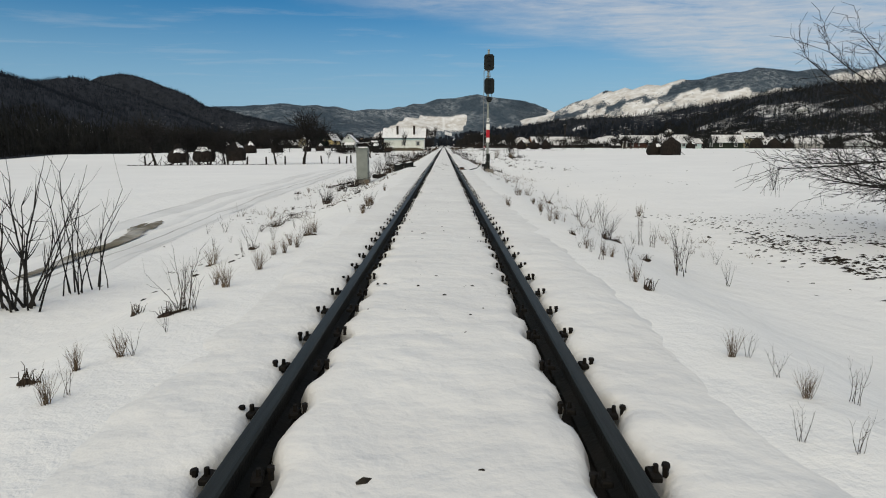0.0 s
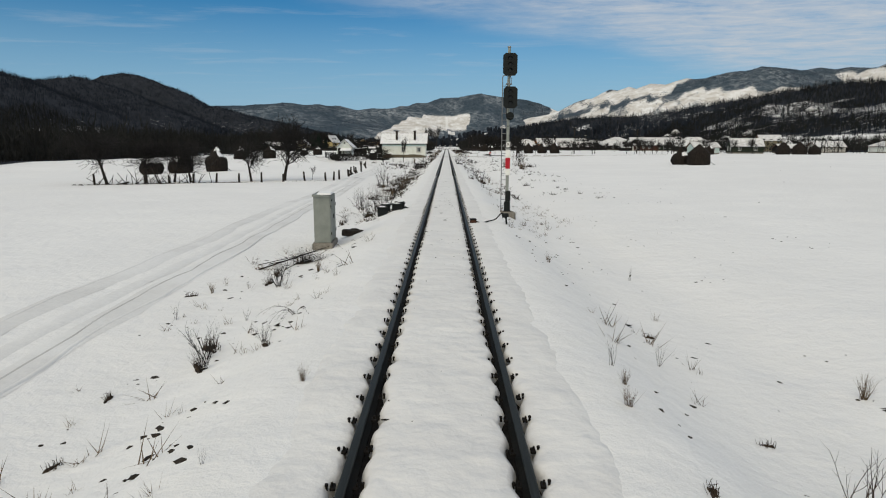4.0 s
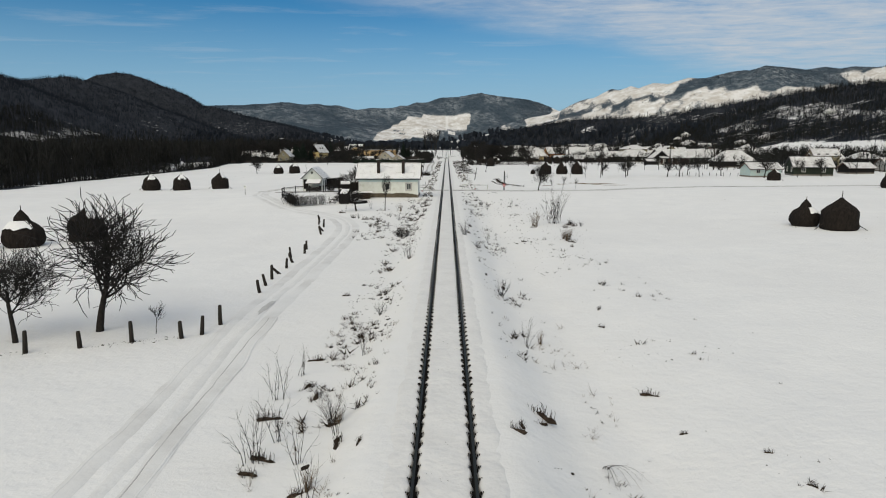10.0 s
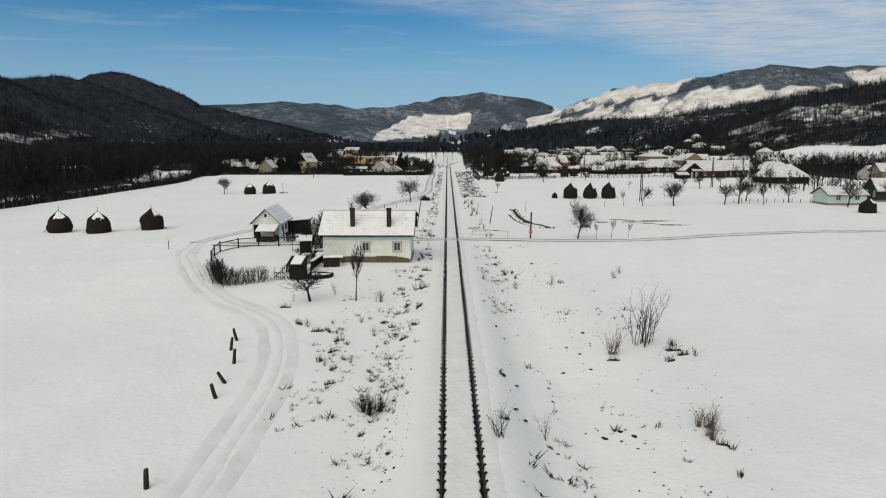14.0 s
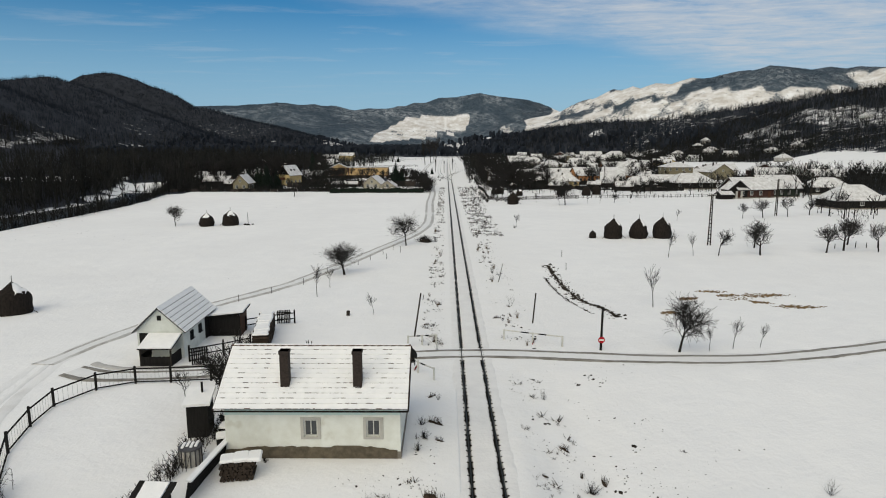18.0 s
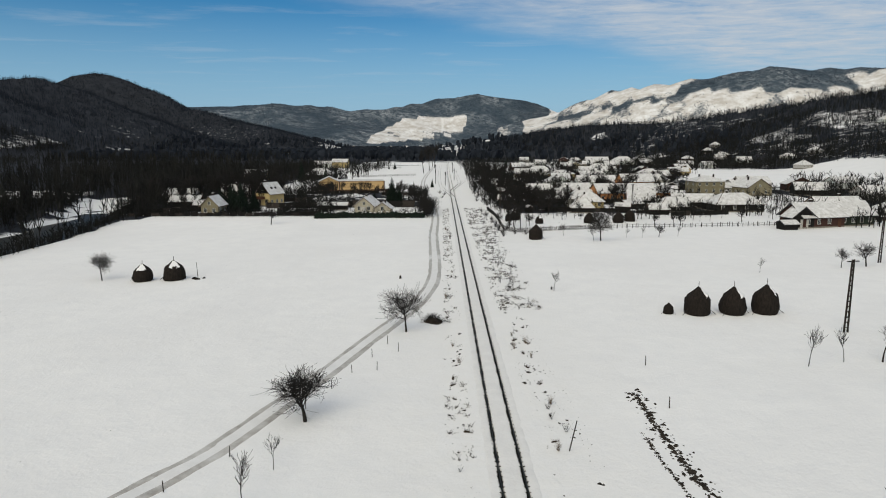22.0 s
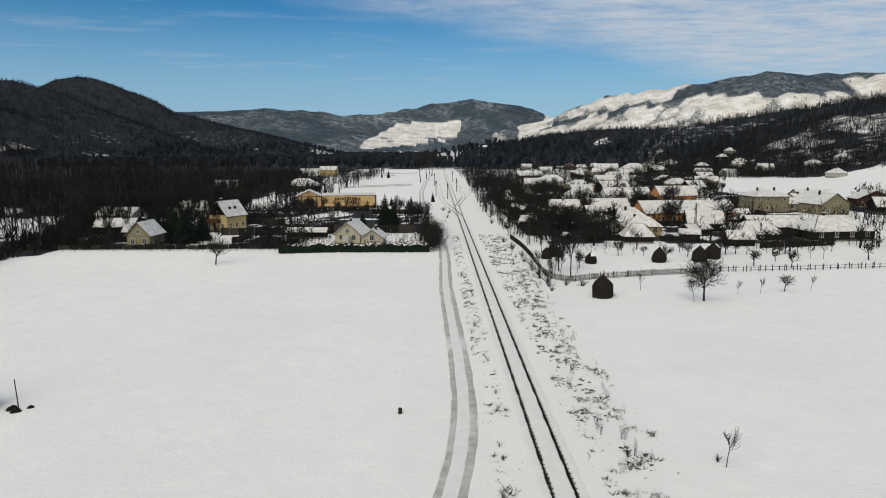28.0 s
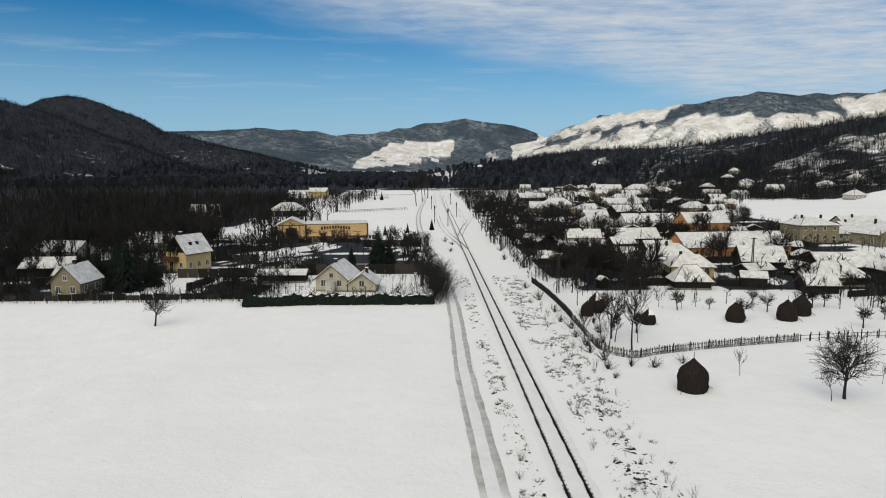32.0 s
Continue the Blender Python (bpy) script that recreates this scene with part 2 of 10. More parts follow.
M["damp"] = mat("damp_plaster", (0.13, 0.11, 0.08), (0.07, 0.06, 0.045), 3, 0.85, 0.4, 20, island=0.2)
M["tin"] = mat("dark_tin_roof", (0.10, 0.10, 0.105), (0.06, 0.06, 0.065), 2, 0.5, 0.2, 20, metal=0.3)
M["manure"] = mat("manure", (0.22, 0.145, 0.07), (0.09, 0.065, 0.04), 3, 0.95, 0.8, 12)
M["firewood"] = mat("firewood", (0.075, 0.055, 0.042), (0.035, 0.028, 0.023), 7, 0.9, 0.5, 30, island=0.4)


# ---------------------------------------------------------------- geometry tools
class Geo:
    """Collects vertices and faces for one mesh."""

    def __init__(self):
        self.v, self.f = [], []

    def add(self, verts, faces):
        n = len(self.v)
        self.v.extend([tuple(p) for p in verts])
        self.f.extend([tuple(i + n for i in f) for f in faces])
        return self

    def box(self, x, y, z, sx, sy, sz, rz=0.0, bevel=0.0):
        """A box centred at x, y with its underside at z."""
        c, s = math.cos(radians(rz)), math.sin(radians(rz))
        a, b = sx / 2, sy / 2
        if bevel <= 0:
            pts = [(-a, -b, 0), (a, -b, 0), (a, b, 0), (-a, b, 0), (-a, -b, sz), (a, -b, sz), (a, b, sz), (-a, b, sz)]
            fs = [(3, 2, 1, 0), (4, 5, 6, 7), (0, 1, 5, 4), (1, 2, 6, 5), (2, 3, 7, 6), (3, 0, 4, 7)]
        else:
            e = bevel
            ring = [(-a + e, -b), (a - e, -b), (a, -b + e), (a, b - e), (a - e, b), (-a + e, b), (-a, b - e), (-a, -b + e)]
            k = 1 - e / max(a, b)
            pts = [(px, py, 0) for px, py in ring] + [(px, py, sz - e) for px, py in ring] + [(px * k, py * k, sz) for px, py in ring]
            fs = [tuple(range(7, -1, -1)), tuple(range(16, 24))]
            for lv in (0, 8):
                fs += [(lv + i, lv + (i + 1) % 8, lv + 8 + (i + 1) % 8, lv + 8 + i) for i in range(8)]
        return self.add([(x + px * c - py * s, y + px * s + py * c, z + pz) for px, py, pz in pts], fs)

    def tube(self, p0, p1, r0, r1=None, n=6, cap=True):
        p0, p1 = Vector(p0), Vector(p1)
        r1 = r0 if r1 is None else r1
        d = (p1 - p0).normalized()
        u = d.cross(Vector((0, 0, 1)) if abs(d.z) < 0.9 else Vector((1, 0, 0))).normalized()
        w = d.cross(u)
        ring = [u * math.cos(2 * math.pi * i / n) + w * math.sin(2 * math.pi * i / n) for i in range(n)]
        pts = [p0 + q * r0 for q in ring] + [p1 + q * r1 for q in ring]
        fs = [((i + 1) % n, i, n + i, n + (i + 1) % n) for i in range(n)]
        if cap:
            fs += [tuple(range(n)), tuple(range(2 * n - 1, n - 1, -1))]
        return self.add(pts, fs)

    def path(self, pts, r, n=6):
        for a, b in zip(pts[:-1], pts[1:]):
            self.tube(a, b, r, r, n)
        return self

    def quad(self, *pts):
        return self.add(pts, [tuple(range(len(pts)))])

    def lathe(self, prof, n=16, wob=0.0, rnd=None, x=0, y=0):
        """A body turned round the z axis from (radius, z) pairs, with an uneven skin."""
        pts, fs = [], []
        for k, (r, z) in enumerate(prof):
            for i in range(n):
                a = 2 * math.pi * i / n
                q = 1 + (rnd.uniform(-wob, wob) if rnd else 0)
                pts.append((x + r * q * math.cos(a), y + r * q * math.sin(a), z))
        for k in range(len(prof) - 1):
            fs += [(k * n + i, k * n + (i + 1) % n, (k + 1) * n + (i + 1) % n, (k + 1) * n + i) for i in range(n)]
        fs.append(tuple(range(n - 1, -1, -1)))
        fs.append(tuple(range((len(prof) - 1) * n, len(prof) * n)))
        return self.add(pts, fs)

    def mesh(self, name, material, smooth=False):
        me = bpy.data.meshes.new(name)
        me.from_pydata(self.v, [], self.f)
        me.materials.append(material)
        if smooth:
            me.polygons.foreach_set("use_smooth", [True] * len(me.polygons))
        me.update()
        return me


def array_mesh(name, V, F, material, smooth=False):
    """A mesh from arrays: V (n, 3), F (m, 3 or 4)."""
    me = bpy.data.meshes.new(name)
    V, F = np.ascontiguousarray(V, np.float32), np.ascontiguousarray(F, np.int32)
    k = F.shape[1]
    me.vertices.add(len(V))
    me.vertices.foreach_set("co", V.ravel())
    me.loops.add(F.size)
    me.loops.foreach_set("vertex_index", F.ravel())
    me.polygons.add(len(F))
    me.polygons.foreach_set("loop_start", np.arange(0, F.size, k, dtype=np.int32))
    me.polygons.foreach_set("use_smooth", np.full(len(F), smooth))
    me.update(calc_edges=True)
    me.materials.append(material)
    return me


def part(name, geo, material, parent, label="", smooth=False):
    me = geo.mesh(name, M[material] if isinstance(material, str) else material, smooth) if isinstance(geo, Geo) else geo
    ob = new(name, me)
    ob.parent = parent
    if label:
        ob["label"] = label
    return ob


def thing(name, m, label, category, group=""):
    ob = new(name)
    ob.empty_display_size = 0.3
    ob.matrix_world = m
    return tagged(ob, label, category, group)


def hash_noise(x, y, seed):
    def h(i, j):
        n = np.sin(i * 127.1 + j * 311.7 + seed * 74.7) * 43758.5453
        return n - np.floor(n)
    xi, yi = np.floor(x), np.floor(y)
    fx, fy = x - xi, y - yi
    fx, fy = fx * fx * (3 - 2 * fx), fy * fy * (3 - 2 * fy)
    a, b, c, d = h(xi, yi), h(xi + 1, yi), h(xi, yi + 1), h(xi + 1, yi + 1)
    return (a + (b - a) * fx) * (1 - fy) + (c + (d - c) * fx) * fy


def fbm(x, y, seed, octaves=4):
    t, a = 0.0, 0.5
    for o in range(octaves):
        t = t + a * hash_noise(x * 2 ** o, y * 2 ** o, seed + o)
        a *= 0.5
    return t


# ---------------------------------------------------------------- lie of the land
RIDGES = {
    "west_front": ([(-864, 1000, 143), (-836, 1150, 143), (-810, 1250, 132), (-790, 1330, 142), (-784, 1400, 151), (-776, 1430, 116), (-768, 1460, 62),
              (-736, 1500, 30), (-670, 1550, 44)], 400, 1),
    "west": ([(-1120, 1950, 173), (-1057, 1950, 182), (-1025, 1980, 207), (-980, 2000, 208), (-941, 2000, 193), (-874, 1990, 172), (-824, 1980, 163), (-754, 1960, 119),
              (-667, 1930, 112), (-581, 1900, 91), (-492, 1850, 2), (-407, 1800, 2)], 420, 1),
    "northwest": ([(-1381, 3450, 203), (-1260, 3550, 206), (-1160, 3650, 214), (-1052, 3700, 227), (-910, 3750, 236), (-764, 3800, 231), (-622, 3900, 225),
              (-520, 3950, 190)], 850, 1),
    "north": ([(-520, 3930, 208), (-432, 3950, 214), (-303, 4000, 227), (-206, 4080, 251), (-70, 4150, 282), (71, 4200, 311), (212, 4200, 338), (353, 4200, 318), (495, 4200, 299),
              (630, 4150, 241), (709, 4100, 205)], 750, 1),
    "northeast": ([(500, 3720, 158), (636, 3700, 191), (809, 3650, 264), (915, 3600, 300), (1048, 3500, 309), (1174, 3450, 330), (1297, 3400, 342), (1367, 3400, 350), (1414, 3350, 358),
              (1496, 3350, 376), (1594, 3300, 385), (1692, 3300, 374), (1856, 3350, 382), (2026, 3400, 396), (2137, 3400, 412), (2141, 3300, 402), (2383, 3000, 440)], 680, 1),
    "east": ([(76, 1450, 23), (127, 1400, 29), (174, 1350, 36), (216, 1300, 43), (256, 1260, 49), (296, 1230, 51), (333, 1200, 51), (367, 1170, 52), (399, 1140, 59),
              (423, 1100, 61), (448, 1070, 65), (471, 1040, 67), (491, 1010, 56), (509, 980, 73), (560, 920, 84), (640, 760, 90), (620, 420, 90)], 430, 1),
}
FL_Y = [-100, 25, 45, 85, 110, 130, 150, 170, 200, 300, 340, 420, 5000]
FL_Z = [-0.75, -0.68, -0.68, -0.92, -0.9, -0.7, 0.05, -0.02, -0.25, -0.22, -0.15, 0.0, 0.0]
FR_Y = [-100, 25, 60, 100, 120, 145, 160, 170, 200, 280, 5000]
FR_Z = [-0.9, -0.75, -0.95, -1.1, -1.15, -0.7, -0.12, -0.1, -0.05, 0.0, 0.0]


def sstep(a, b, x):
    t = np.clip((x - a) / (b - a), 0, 1)
    return t * t * (3 - 2 * t)


def hills(x, y):
    x, y = np.asarray(x, float), np.asarray(y, float)
    best = np.zeros(np.broadcast(x, y).shape)
    top = best.copy()
    for crest, width, back in RIDGES.values():
        for (x0, y0, h0), (x1, y1, h1) in zip(crest[:-1], crest[1:]):
            dx, dy = x1 - x0, y1 - y0
            t = np.clip(((x - x0) * dx + (y - y0) * dy) / (dx * dx + dy * dy), 0, 1)
            px, py, h = x0 + t * dx, y0 + t * dy, h0 + t * (h1 - h0)
            d = np.hypot(x - px, y - py)
            w = width * (0.22 + 0.78 * h / max(h0, h1, 110))
            f = np.clip(1 - d / w, 0, 1)
            best = np.maximum(best, h * f ** 1.25)
            top = np.maximum(top, f)
    rough = (fbm(x / 160, y / 160, 5) - 0.47) * np.clip(best, 0, 120) * 0.26 + (fbm(x / 45, y / 45, 9) - 0.47) * np.clip(best, 0, 60) * 0.12
    rough = rough * np.where(y > 2500, 0.4, 1.0)
    spur = (fbm(x / 330, y / 330, 15) - 0.47) * np.clip(best, 0, 150) * 0.6
    # the far crests run smoothly, their flanks are furrowed
    calm = np.where(y > 2500, np.clip((1 - top) * 3.5, 0, 1), 1.0)
    return best + ((rough + spur) * calm + 10) * np.clip(best / 60, 0, 1)


def ground_z(x, y):
    x, y = np.asarray(x, float), np.asarray(y, float)
    fl, fr = np.interp(y, FL_Y, FL_Z), np.interp(y, FR_Y, FR_Z)
    field = np.where(x < 0, fl - 0.02 * np.clip(-x - 10, 0, 45) * sstep(70, 110, y) * (1 - sstep(290, 330, y)) * (1 - np.exp(-((x + 18) / 13.0) ** 4) * np.exp(-((y - 155) / 20.0) ** 4)),
                     fr + 0.024 * np.clip(x - 8, 0, 40) * (1 - sstep(140, 190, y))) + (fbm(x / 7, y / 7, 2) - 0.47) * 0.22 + (fbm(x / 1.7, y / 1.7, 3) - 0.47) * 0.06
    edge = np.where(x < 0, 1.75, 1.6) + (fbm(x * 0 + 3.3, y / 3.0, 4) - 0.47) * 0.7
    rough = (fbm(x / 0.8, y / 0.8, 6) - 0.47) * 0.16
    ax = np.abs(x)
    s = sstep(edge, edge + np.where(x < 0, 2.3, 2.45), ax)
    bank = rough * 4 * s * (1 - s)
    ditch = np.where(x > 0, -0.22 * np.exp(-((ax - 5.6) / 1.3) ** 2) + 0.2 * np.exp(-((ax - 10.5) / 2.2) ** 2) * sstep(60, 90, y) * (1 - sstep(140, 160, y)), 0)
    z = -0.075 * (1 - s) + (field + ditch * (1 - sstep(150, 162, y))) * s + bank
    # the level crossing and the yard round the keeper's house
    yard = np.exp(-((y - 164.0) / 2.6) ** 4) * np.exp(-(x / 30.0) ** 4)
    z = z * (1 - yard) + (-0.06) * yard
    house = np.exp(-((x + 8.5) / 7.5) ** 6) * np.exp(-((y - 151.0) / 6.0) ** 6)
    z = z * (1 - house) + 0.08 * house
    z = np.where(ax < 1.22, -0.24, z)
    far = sstep(330, 520, np.hypot(x, y - 100))
    near = (x < -70) & (x > -330) & (y < 700)
    cut = np.where(near, 1 - sstep(9.0, 14.0, river_far(x, y) + (fbm(x / 6, y / 6, 8) - 0.47) * 3), 0.0)
    return z + hills(x, y) * far - 3.0 * cut


RIVER = [(-108, -120), (-108, 60), (-107, 150), (-105.5, 225), (-102.5, 268), (-105.5, 310), (-114, 348), (-131, 392), (-140, 412)]


def river_far(x, y):
    """Distance from the middle of the river."""
    best = np.full(np.broadcast(x, y).shape, 1e9)
    for (x0, y0), (x1, y1) in zip(RIVER[:-1], RIVER[1:]):
        dx, dy = x1 - x0, y1 - y0
        t = np.clip(((x - x0) * dx + (y - y0) * dy) / (dx * dx + dy * dy), 0, 1)
        best = np.minimum(best, np.hypot(x - x0 - t * dx, y - y0 - t * dy))
    return best


def gz(x, y):
    return float(ground_z(np.array([x]), np.array([y]))[0])


def spaced(*bits):
    out = []
    for a, b, st in bits:
        out += list(np.arange(a, b, st))
    return out


def grow(a, st, end, k):
    out = []
    while a < end:
        out.append(a)
        a += st
        st *= k
    return out + [end]


GRID = []


def mesh_z(x, y):
    """Height of the ground sheet itself, between its grid lines."""
    xs, ys, Z = GRID
    i = np.clip(np.searchsorted(xs, x) - 1, 0, len(xs) - 2)
    j = np.clip(np.searchsorted(ys, y) - 1, 0, len(ys) - 2)
    u, v = (x - xs[i]) / (xs[i + 1] - xs[i]), (y - ys[j]) / (ys[j + 1] - ys[j])
    return (Z[j, i] * (1 - u) + Z[j, i + 1] * u) * (1 - v) + (Z[j + 1, i] * (1 - u) + Z[j + 1, i + 1] * u) * v


def make_ground():
    half = [1.18, 1.26, 1.36, 1.5] + spaced((1.66, 3.2, 0.16), (3.2, 6.5, 0.32), (6.5, 16, 0.8), (16, 60, 2.2)) + grow(60, 3, 4300, 1.048)
    xs = np.array([-h for h in reversed(half)] + [0.0] + half)
    ys = np.array(spaced((-60, 0, 3.0), (0, 60, 0.5), (60, 330, 1.0)) + grow(330, 2.4, 4950, 1.019))
    X, Y = np.meshgrid(xs, ys)
    Z = ground_z(X, Y)
    V = np.stack([X, Y, Z], -1).reshape(-1, 3)
    GRID.extend((xs, ys, Z))
    nx = len(xs)
    i = np.arange(len(ys) - 1)[:, None] * nx + np.arange(nx - 1)[None]
    F = np.stack([i, i + 1, i + nx + 1, i + nx], -1).reshape(-1, 4)
    me = array_mesh("ground", V, F, M["land"], True)
    at = me.attributes.new("litter", "FLOAT", "POINT")
    at.data.foreach_set("value", woods_density(V[:, 0], V[:, 1], V[:, 2]).astype(np.float32))
    ob = new("ground", me)
    tagged(ob, "snow-covered valley floor and wooded hillsides", "ground", kind="structure")


def open_field(x, y):
    """The snowfield behind the eastern farms."""
    return (x > 118 + (y - 480) * 0.42) & (x < 320) & (y > 455) & (y < 655)


def woods_density(x, y, z):
    """0 open snow, 1 closed wood, over the whole valley."""
    x, y, z = np.asarray(x, float), np.asarray(y, float), np.asarray(z, float)
    n = fbm(x / 140, y / 140, 21)
    n2 = fbm(x / 60, y / 60, 31)
    d = np.zeros(x.shape)
    b = (x + 5.5) / np.maximum(y - 166, 1)            # bearing up the valley
    left = (x < -60) & (y < 2600)
    d = np.where(left & (z > 12), 1.0, d)
    # thin wood on the lower slopes lets the snow show between the stems
    d = np.where(left & (z > 16 + 10 * n) & (z < 62 + 40 * (n - 0.5)) & (n2 > 0.50), 0.66, d)
    belt = (x < -88 - 14 * (n2 - 0.5)) & (y > 20) & (y < 1500) & (z <= 12)
    rd = river_far(x, y)
    clearing = ((x + 178) / 34) ** 2 + ((y - 404) / 19) ** 2 < 0.8 + 0.5 * n
    d = np.where(belt, np.where(clearing, 0.0, 0.97), d)
    d = np.where(belt & (rd < 17), np.where(rd < 9.5, 0.0, 0.9), d)
    back = (np.abs(x + 40) < 900) & (y > 860) & (y < 2600) & (z < 25)
    d = np.where(back & ~belt, np.where(n > 0.42, 0.9, 0.45), d)
    right = (x > 90) & (y < 2000) & (z > 9)
    open_slope = ((b > 0.485) & (b < 0.60) & (z > 15) & (z < 34)) | ((b > 0.59) & (z > 36) & (z < 58)) | ((b > 0.235) & (b < 0.262) & (z > 24) & (z < 44))
    d = np.where(right, np.where(open_slope & (n2 > 0.46), 0.46, np.where((n2 > 0.56) & (z < 60), 0.6, np.where((n2 > 0.5) & (z < 32) & (b > 0.3), 0.5, 1.0))), d)
    snow_foot = (b > 0.128) & (y < 3850)
    far_mid = (y > 2600) & (b < 0.168) & (z > 8) & ~snow_foot
    meadow = (b > -0.118) & (b < 0.037 + 0.02 * (n2 - 0.5)) & (z > 18 + (b + 0.118) * 330 + 14 * (n2 - 0.5)) & (z < np.minimum(40 + (b + 0.118) * 2150, 172 + 80 * (b + 0.03)) + 12 * (n2 - 0.5))
    hedge_row = ((np.abs(z - 84 - 22 * (n - 0.5)) < 6) | (np.abs(z - 62 - 30 * (n - 0.5)) < 4)) & (b > -0.085)
    dusted = (n2 > 0.54) & (z < 170)
    d = np.where(far_mid, np.where(meadow, np.where(hedge_row, 0.6, 0.0), np.where(dusted, 0.66, 0.95)), d)
    d = np.where(far_mid & (np.abs(b - 0.096 + 0.012 * (n2 - 0.5)) < 0.008) & (z > 50) & (z < 115), 0.45, d)
    # the snowy mountain: a wooded dome, a slanting strip of wood, bare pasture round them
    snowy = (y > 2000) & ((b >= 0.168) | (snow_foot & (y > 2600))) & (x > 300) & (z > 8)
    dome = (b > 0.42 - (375 - z) * 0.0005 + 0.05 * (n2 - 0.5)) & (b < 0.64) & (z > 285 + 70 * (n2 - 0.5) + 260 * np.clip(b - 0.585, 0, 1))
    crest = ((b >= 0.64) & (z > 380 + 60 * (n2 - 0.5))) | ((b > 0.235) & (b < 0.44) & (z > np.interp(b, (0.235, 0.27, 0.33, 0.38, 0.44), (292, 309, 330, 350, 362)) - 3 - 26 * (n2 - 0.42)))
    lane = (np.abs(z - 150 - (b - 0.2) * 760 - 16 * (n2 - 0.5)) < 5) & (b > 0.16) & (b < 0.46)
    strip = (np.abs(z - 200 - (b - 0.27) * 615 - 40 * (n2 - 0.5)) < 8 + 26 * (n - 0.47)) & (b > 0.18) & (b < 0.43)
    scrub = ((n2 > 0.53) & (z < 260)) | (z < 75 + 40 * (n2 - 0.5))
    d = np.where(snowy, np.where(dome | crest, 0.95, np.where(strip, 0.75, np.where(lane, 0.62, np.where(scrub, 0.5, 0.0)))), d)
    d = np.where((x > 130) & (y > 250) & (y < 1000) & (z <= 9) & ~open_field(x, y), np.where(n2 > 0.42, 0.9, 0.4), d)
    yards = ((x > 14) & (x < 135) & (y > 334) & (y < 640) & (x < 75 + (y - 330) * 0.5)) | ((x > -98) & (x < -11) & (y > 329) & (y < 416) & ~((x > -38) & (x < -12) & (y < 351)))
    d = np.where(yards & (z < 6), np.where(fbm(x / 8, y / 8, 23) > 0.43, 0.8, 0.1), d)
    return d


def land_material():
    ma = bpy.data.materials.new("snowy_land")
    ma.use_nodes = True
    nt = ma.node_tree
    N, L = nt.nodes.new, nt.links.new
    p = nt.nodes["Principled BSDF"]
    pos = N("ShaderNodeNewGeometry").outputs["Position"]

    def noise_of(scale, detail=6, rough=0.6):
        n = N("ShaderNodeTexNoise")
        n.inputs["Scale"].default_value, n.inputs["Detail"].default_value, n.inputs["Roughness"].default_value = scale, detail, rough
        L(pos, n.inputs["Vector"])
        return n.outputs[0]

    def ramp(v, a, b):
        r = N("ShaderNodeMapRange")
        r.inputs[1].default_value, r.inputs[2].default_value = a, b
        L(v, r.inputs[0])
        return r.outputs[0]

    def mix(f, a, b):
        m = N("ShaderNodeMix")
        m.data_type = "RGBA"
        L(f, m.inputs[0])
        for k, c in ((6, a), (7, b)):
            if isinstance(c, tuple):
                m.inputs[k].default_value = (*c, 1)
            else:
                L(c, m.inputs[k])
        return m.outputs[2]

    snow = mix(ramp(noise_of(0.35), 0.3, 0.7), (0.84, 0.84, 0.84), (0.79, 0.793, 0.80))
    snow = mix(ramp(noise_of(0.045, 4), 0.45, 0.75), snow, (0.775, 0.775, 0.78))
    # litter carries the same blue haze tint as the hillside woods
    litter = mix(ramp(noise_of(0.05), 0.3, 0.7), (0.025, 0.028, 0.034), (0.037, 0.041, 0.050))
    # far woods' floor tinted blue-grey as distance haze, flecked with snow
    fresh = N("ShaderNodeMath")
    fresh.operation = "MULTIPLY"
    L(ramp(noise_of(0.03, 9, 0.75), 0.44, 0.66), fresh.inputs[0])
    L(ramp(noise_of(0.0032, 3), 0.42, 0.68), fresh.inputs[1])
    haze_litter = mix(ramp(noise_of(0.04, 6, 0.7), 0.35, 0.65), (0.038, 0.056, 0.076), (0.075, 0.10, 0.125))
    haze_litter = mix(fresh.outputs[0], haze_litter, (0.42, 0.45, 0.48))
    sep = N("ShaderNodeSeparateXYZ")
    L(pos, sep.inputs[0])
    litter = mix(ramp(sep.outputs[1], 2100.0, 2700.0), litter, haze_litter)
    # dry pasture grass stands through the thin snow up there
    straw = N("ShaderNodeMath")
    straw.operation = "MULTIPLY"
    L(ramp(noise_of(0.02, 8, 0.75), 0.36, 0.62), straw.inputs[0])
    L(ramp(sep.outputs[1], 2100.0, 2500.0), straw.inputs[1])
    snow = mix(straw.outputs[0], snow, (0.50, 0.465, 0.425))
    at = N("ShaderNodeAttribute")
    at.attribute_name = "litter"
    # ragged edges: the cover is thinned and thickened by noise
    rag = N("ShaderNodeMath")
    rag.operation = "MULTIPLY_ADD"
    L(noise_of(0.09, 8, 0.7), rag.inputs[0])
    rag.inputs[1].default_value, rag.inputs[2].default_value = 1.1, -0.55
    mul = N("ShaderNodeMath")
    mul.operation = "ADD"
    L(at.outputs["Fac"], mul.inputs[0])
    L(rag.outputs[0], mul.inputs[1])
    # the snow is unevenly duller close to the line
    side = N("ShaderNodeSeparateXYZ")
    L(pos, side.inputs[0])
    ab = N("ShaderNodeMath")
    ab.operation = "ABSOLUTE"
    L(side.outputs[0], ab.inputs[0])
    dull = N("ShaderNodeMath")
    dull.operation = "MULTIPLY"
    L(ramp(ab.outputs[0], 13.0, 3.0), dull.inputs[0])
    L(ramp(noise_of(0.6, 5), 0.2, 0.6), dull.inputs[1])
    snow = mix(dull.outputs[0], snow, (0.79, 0.788, 0.782))
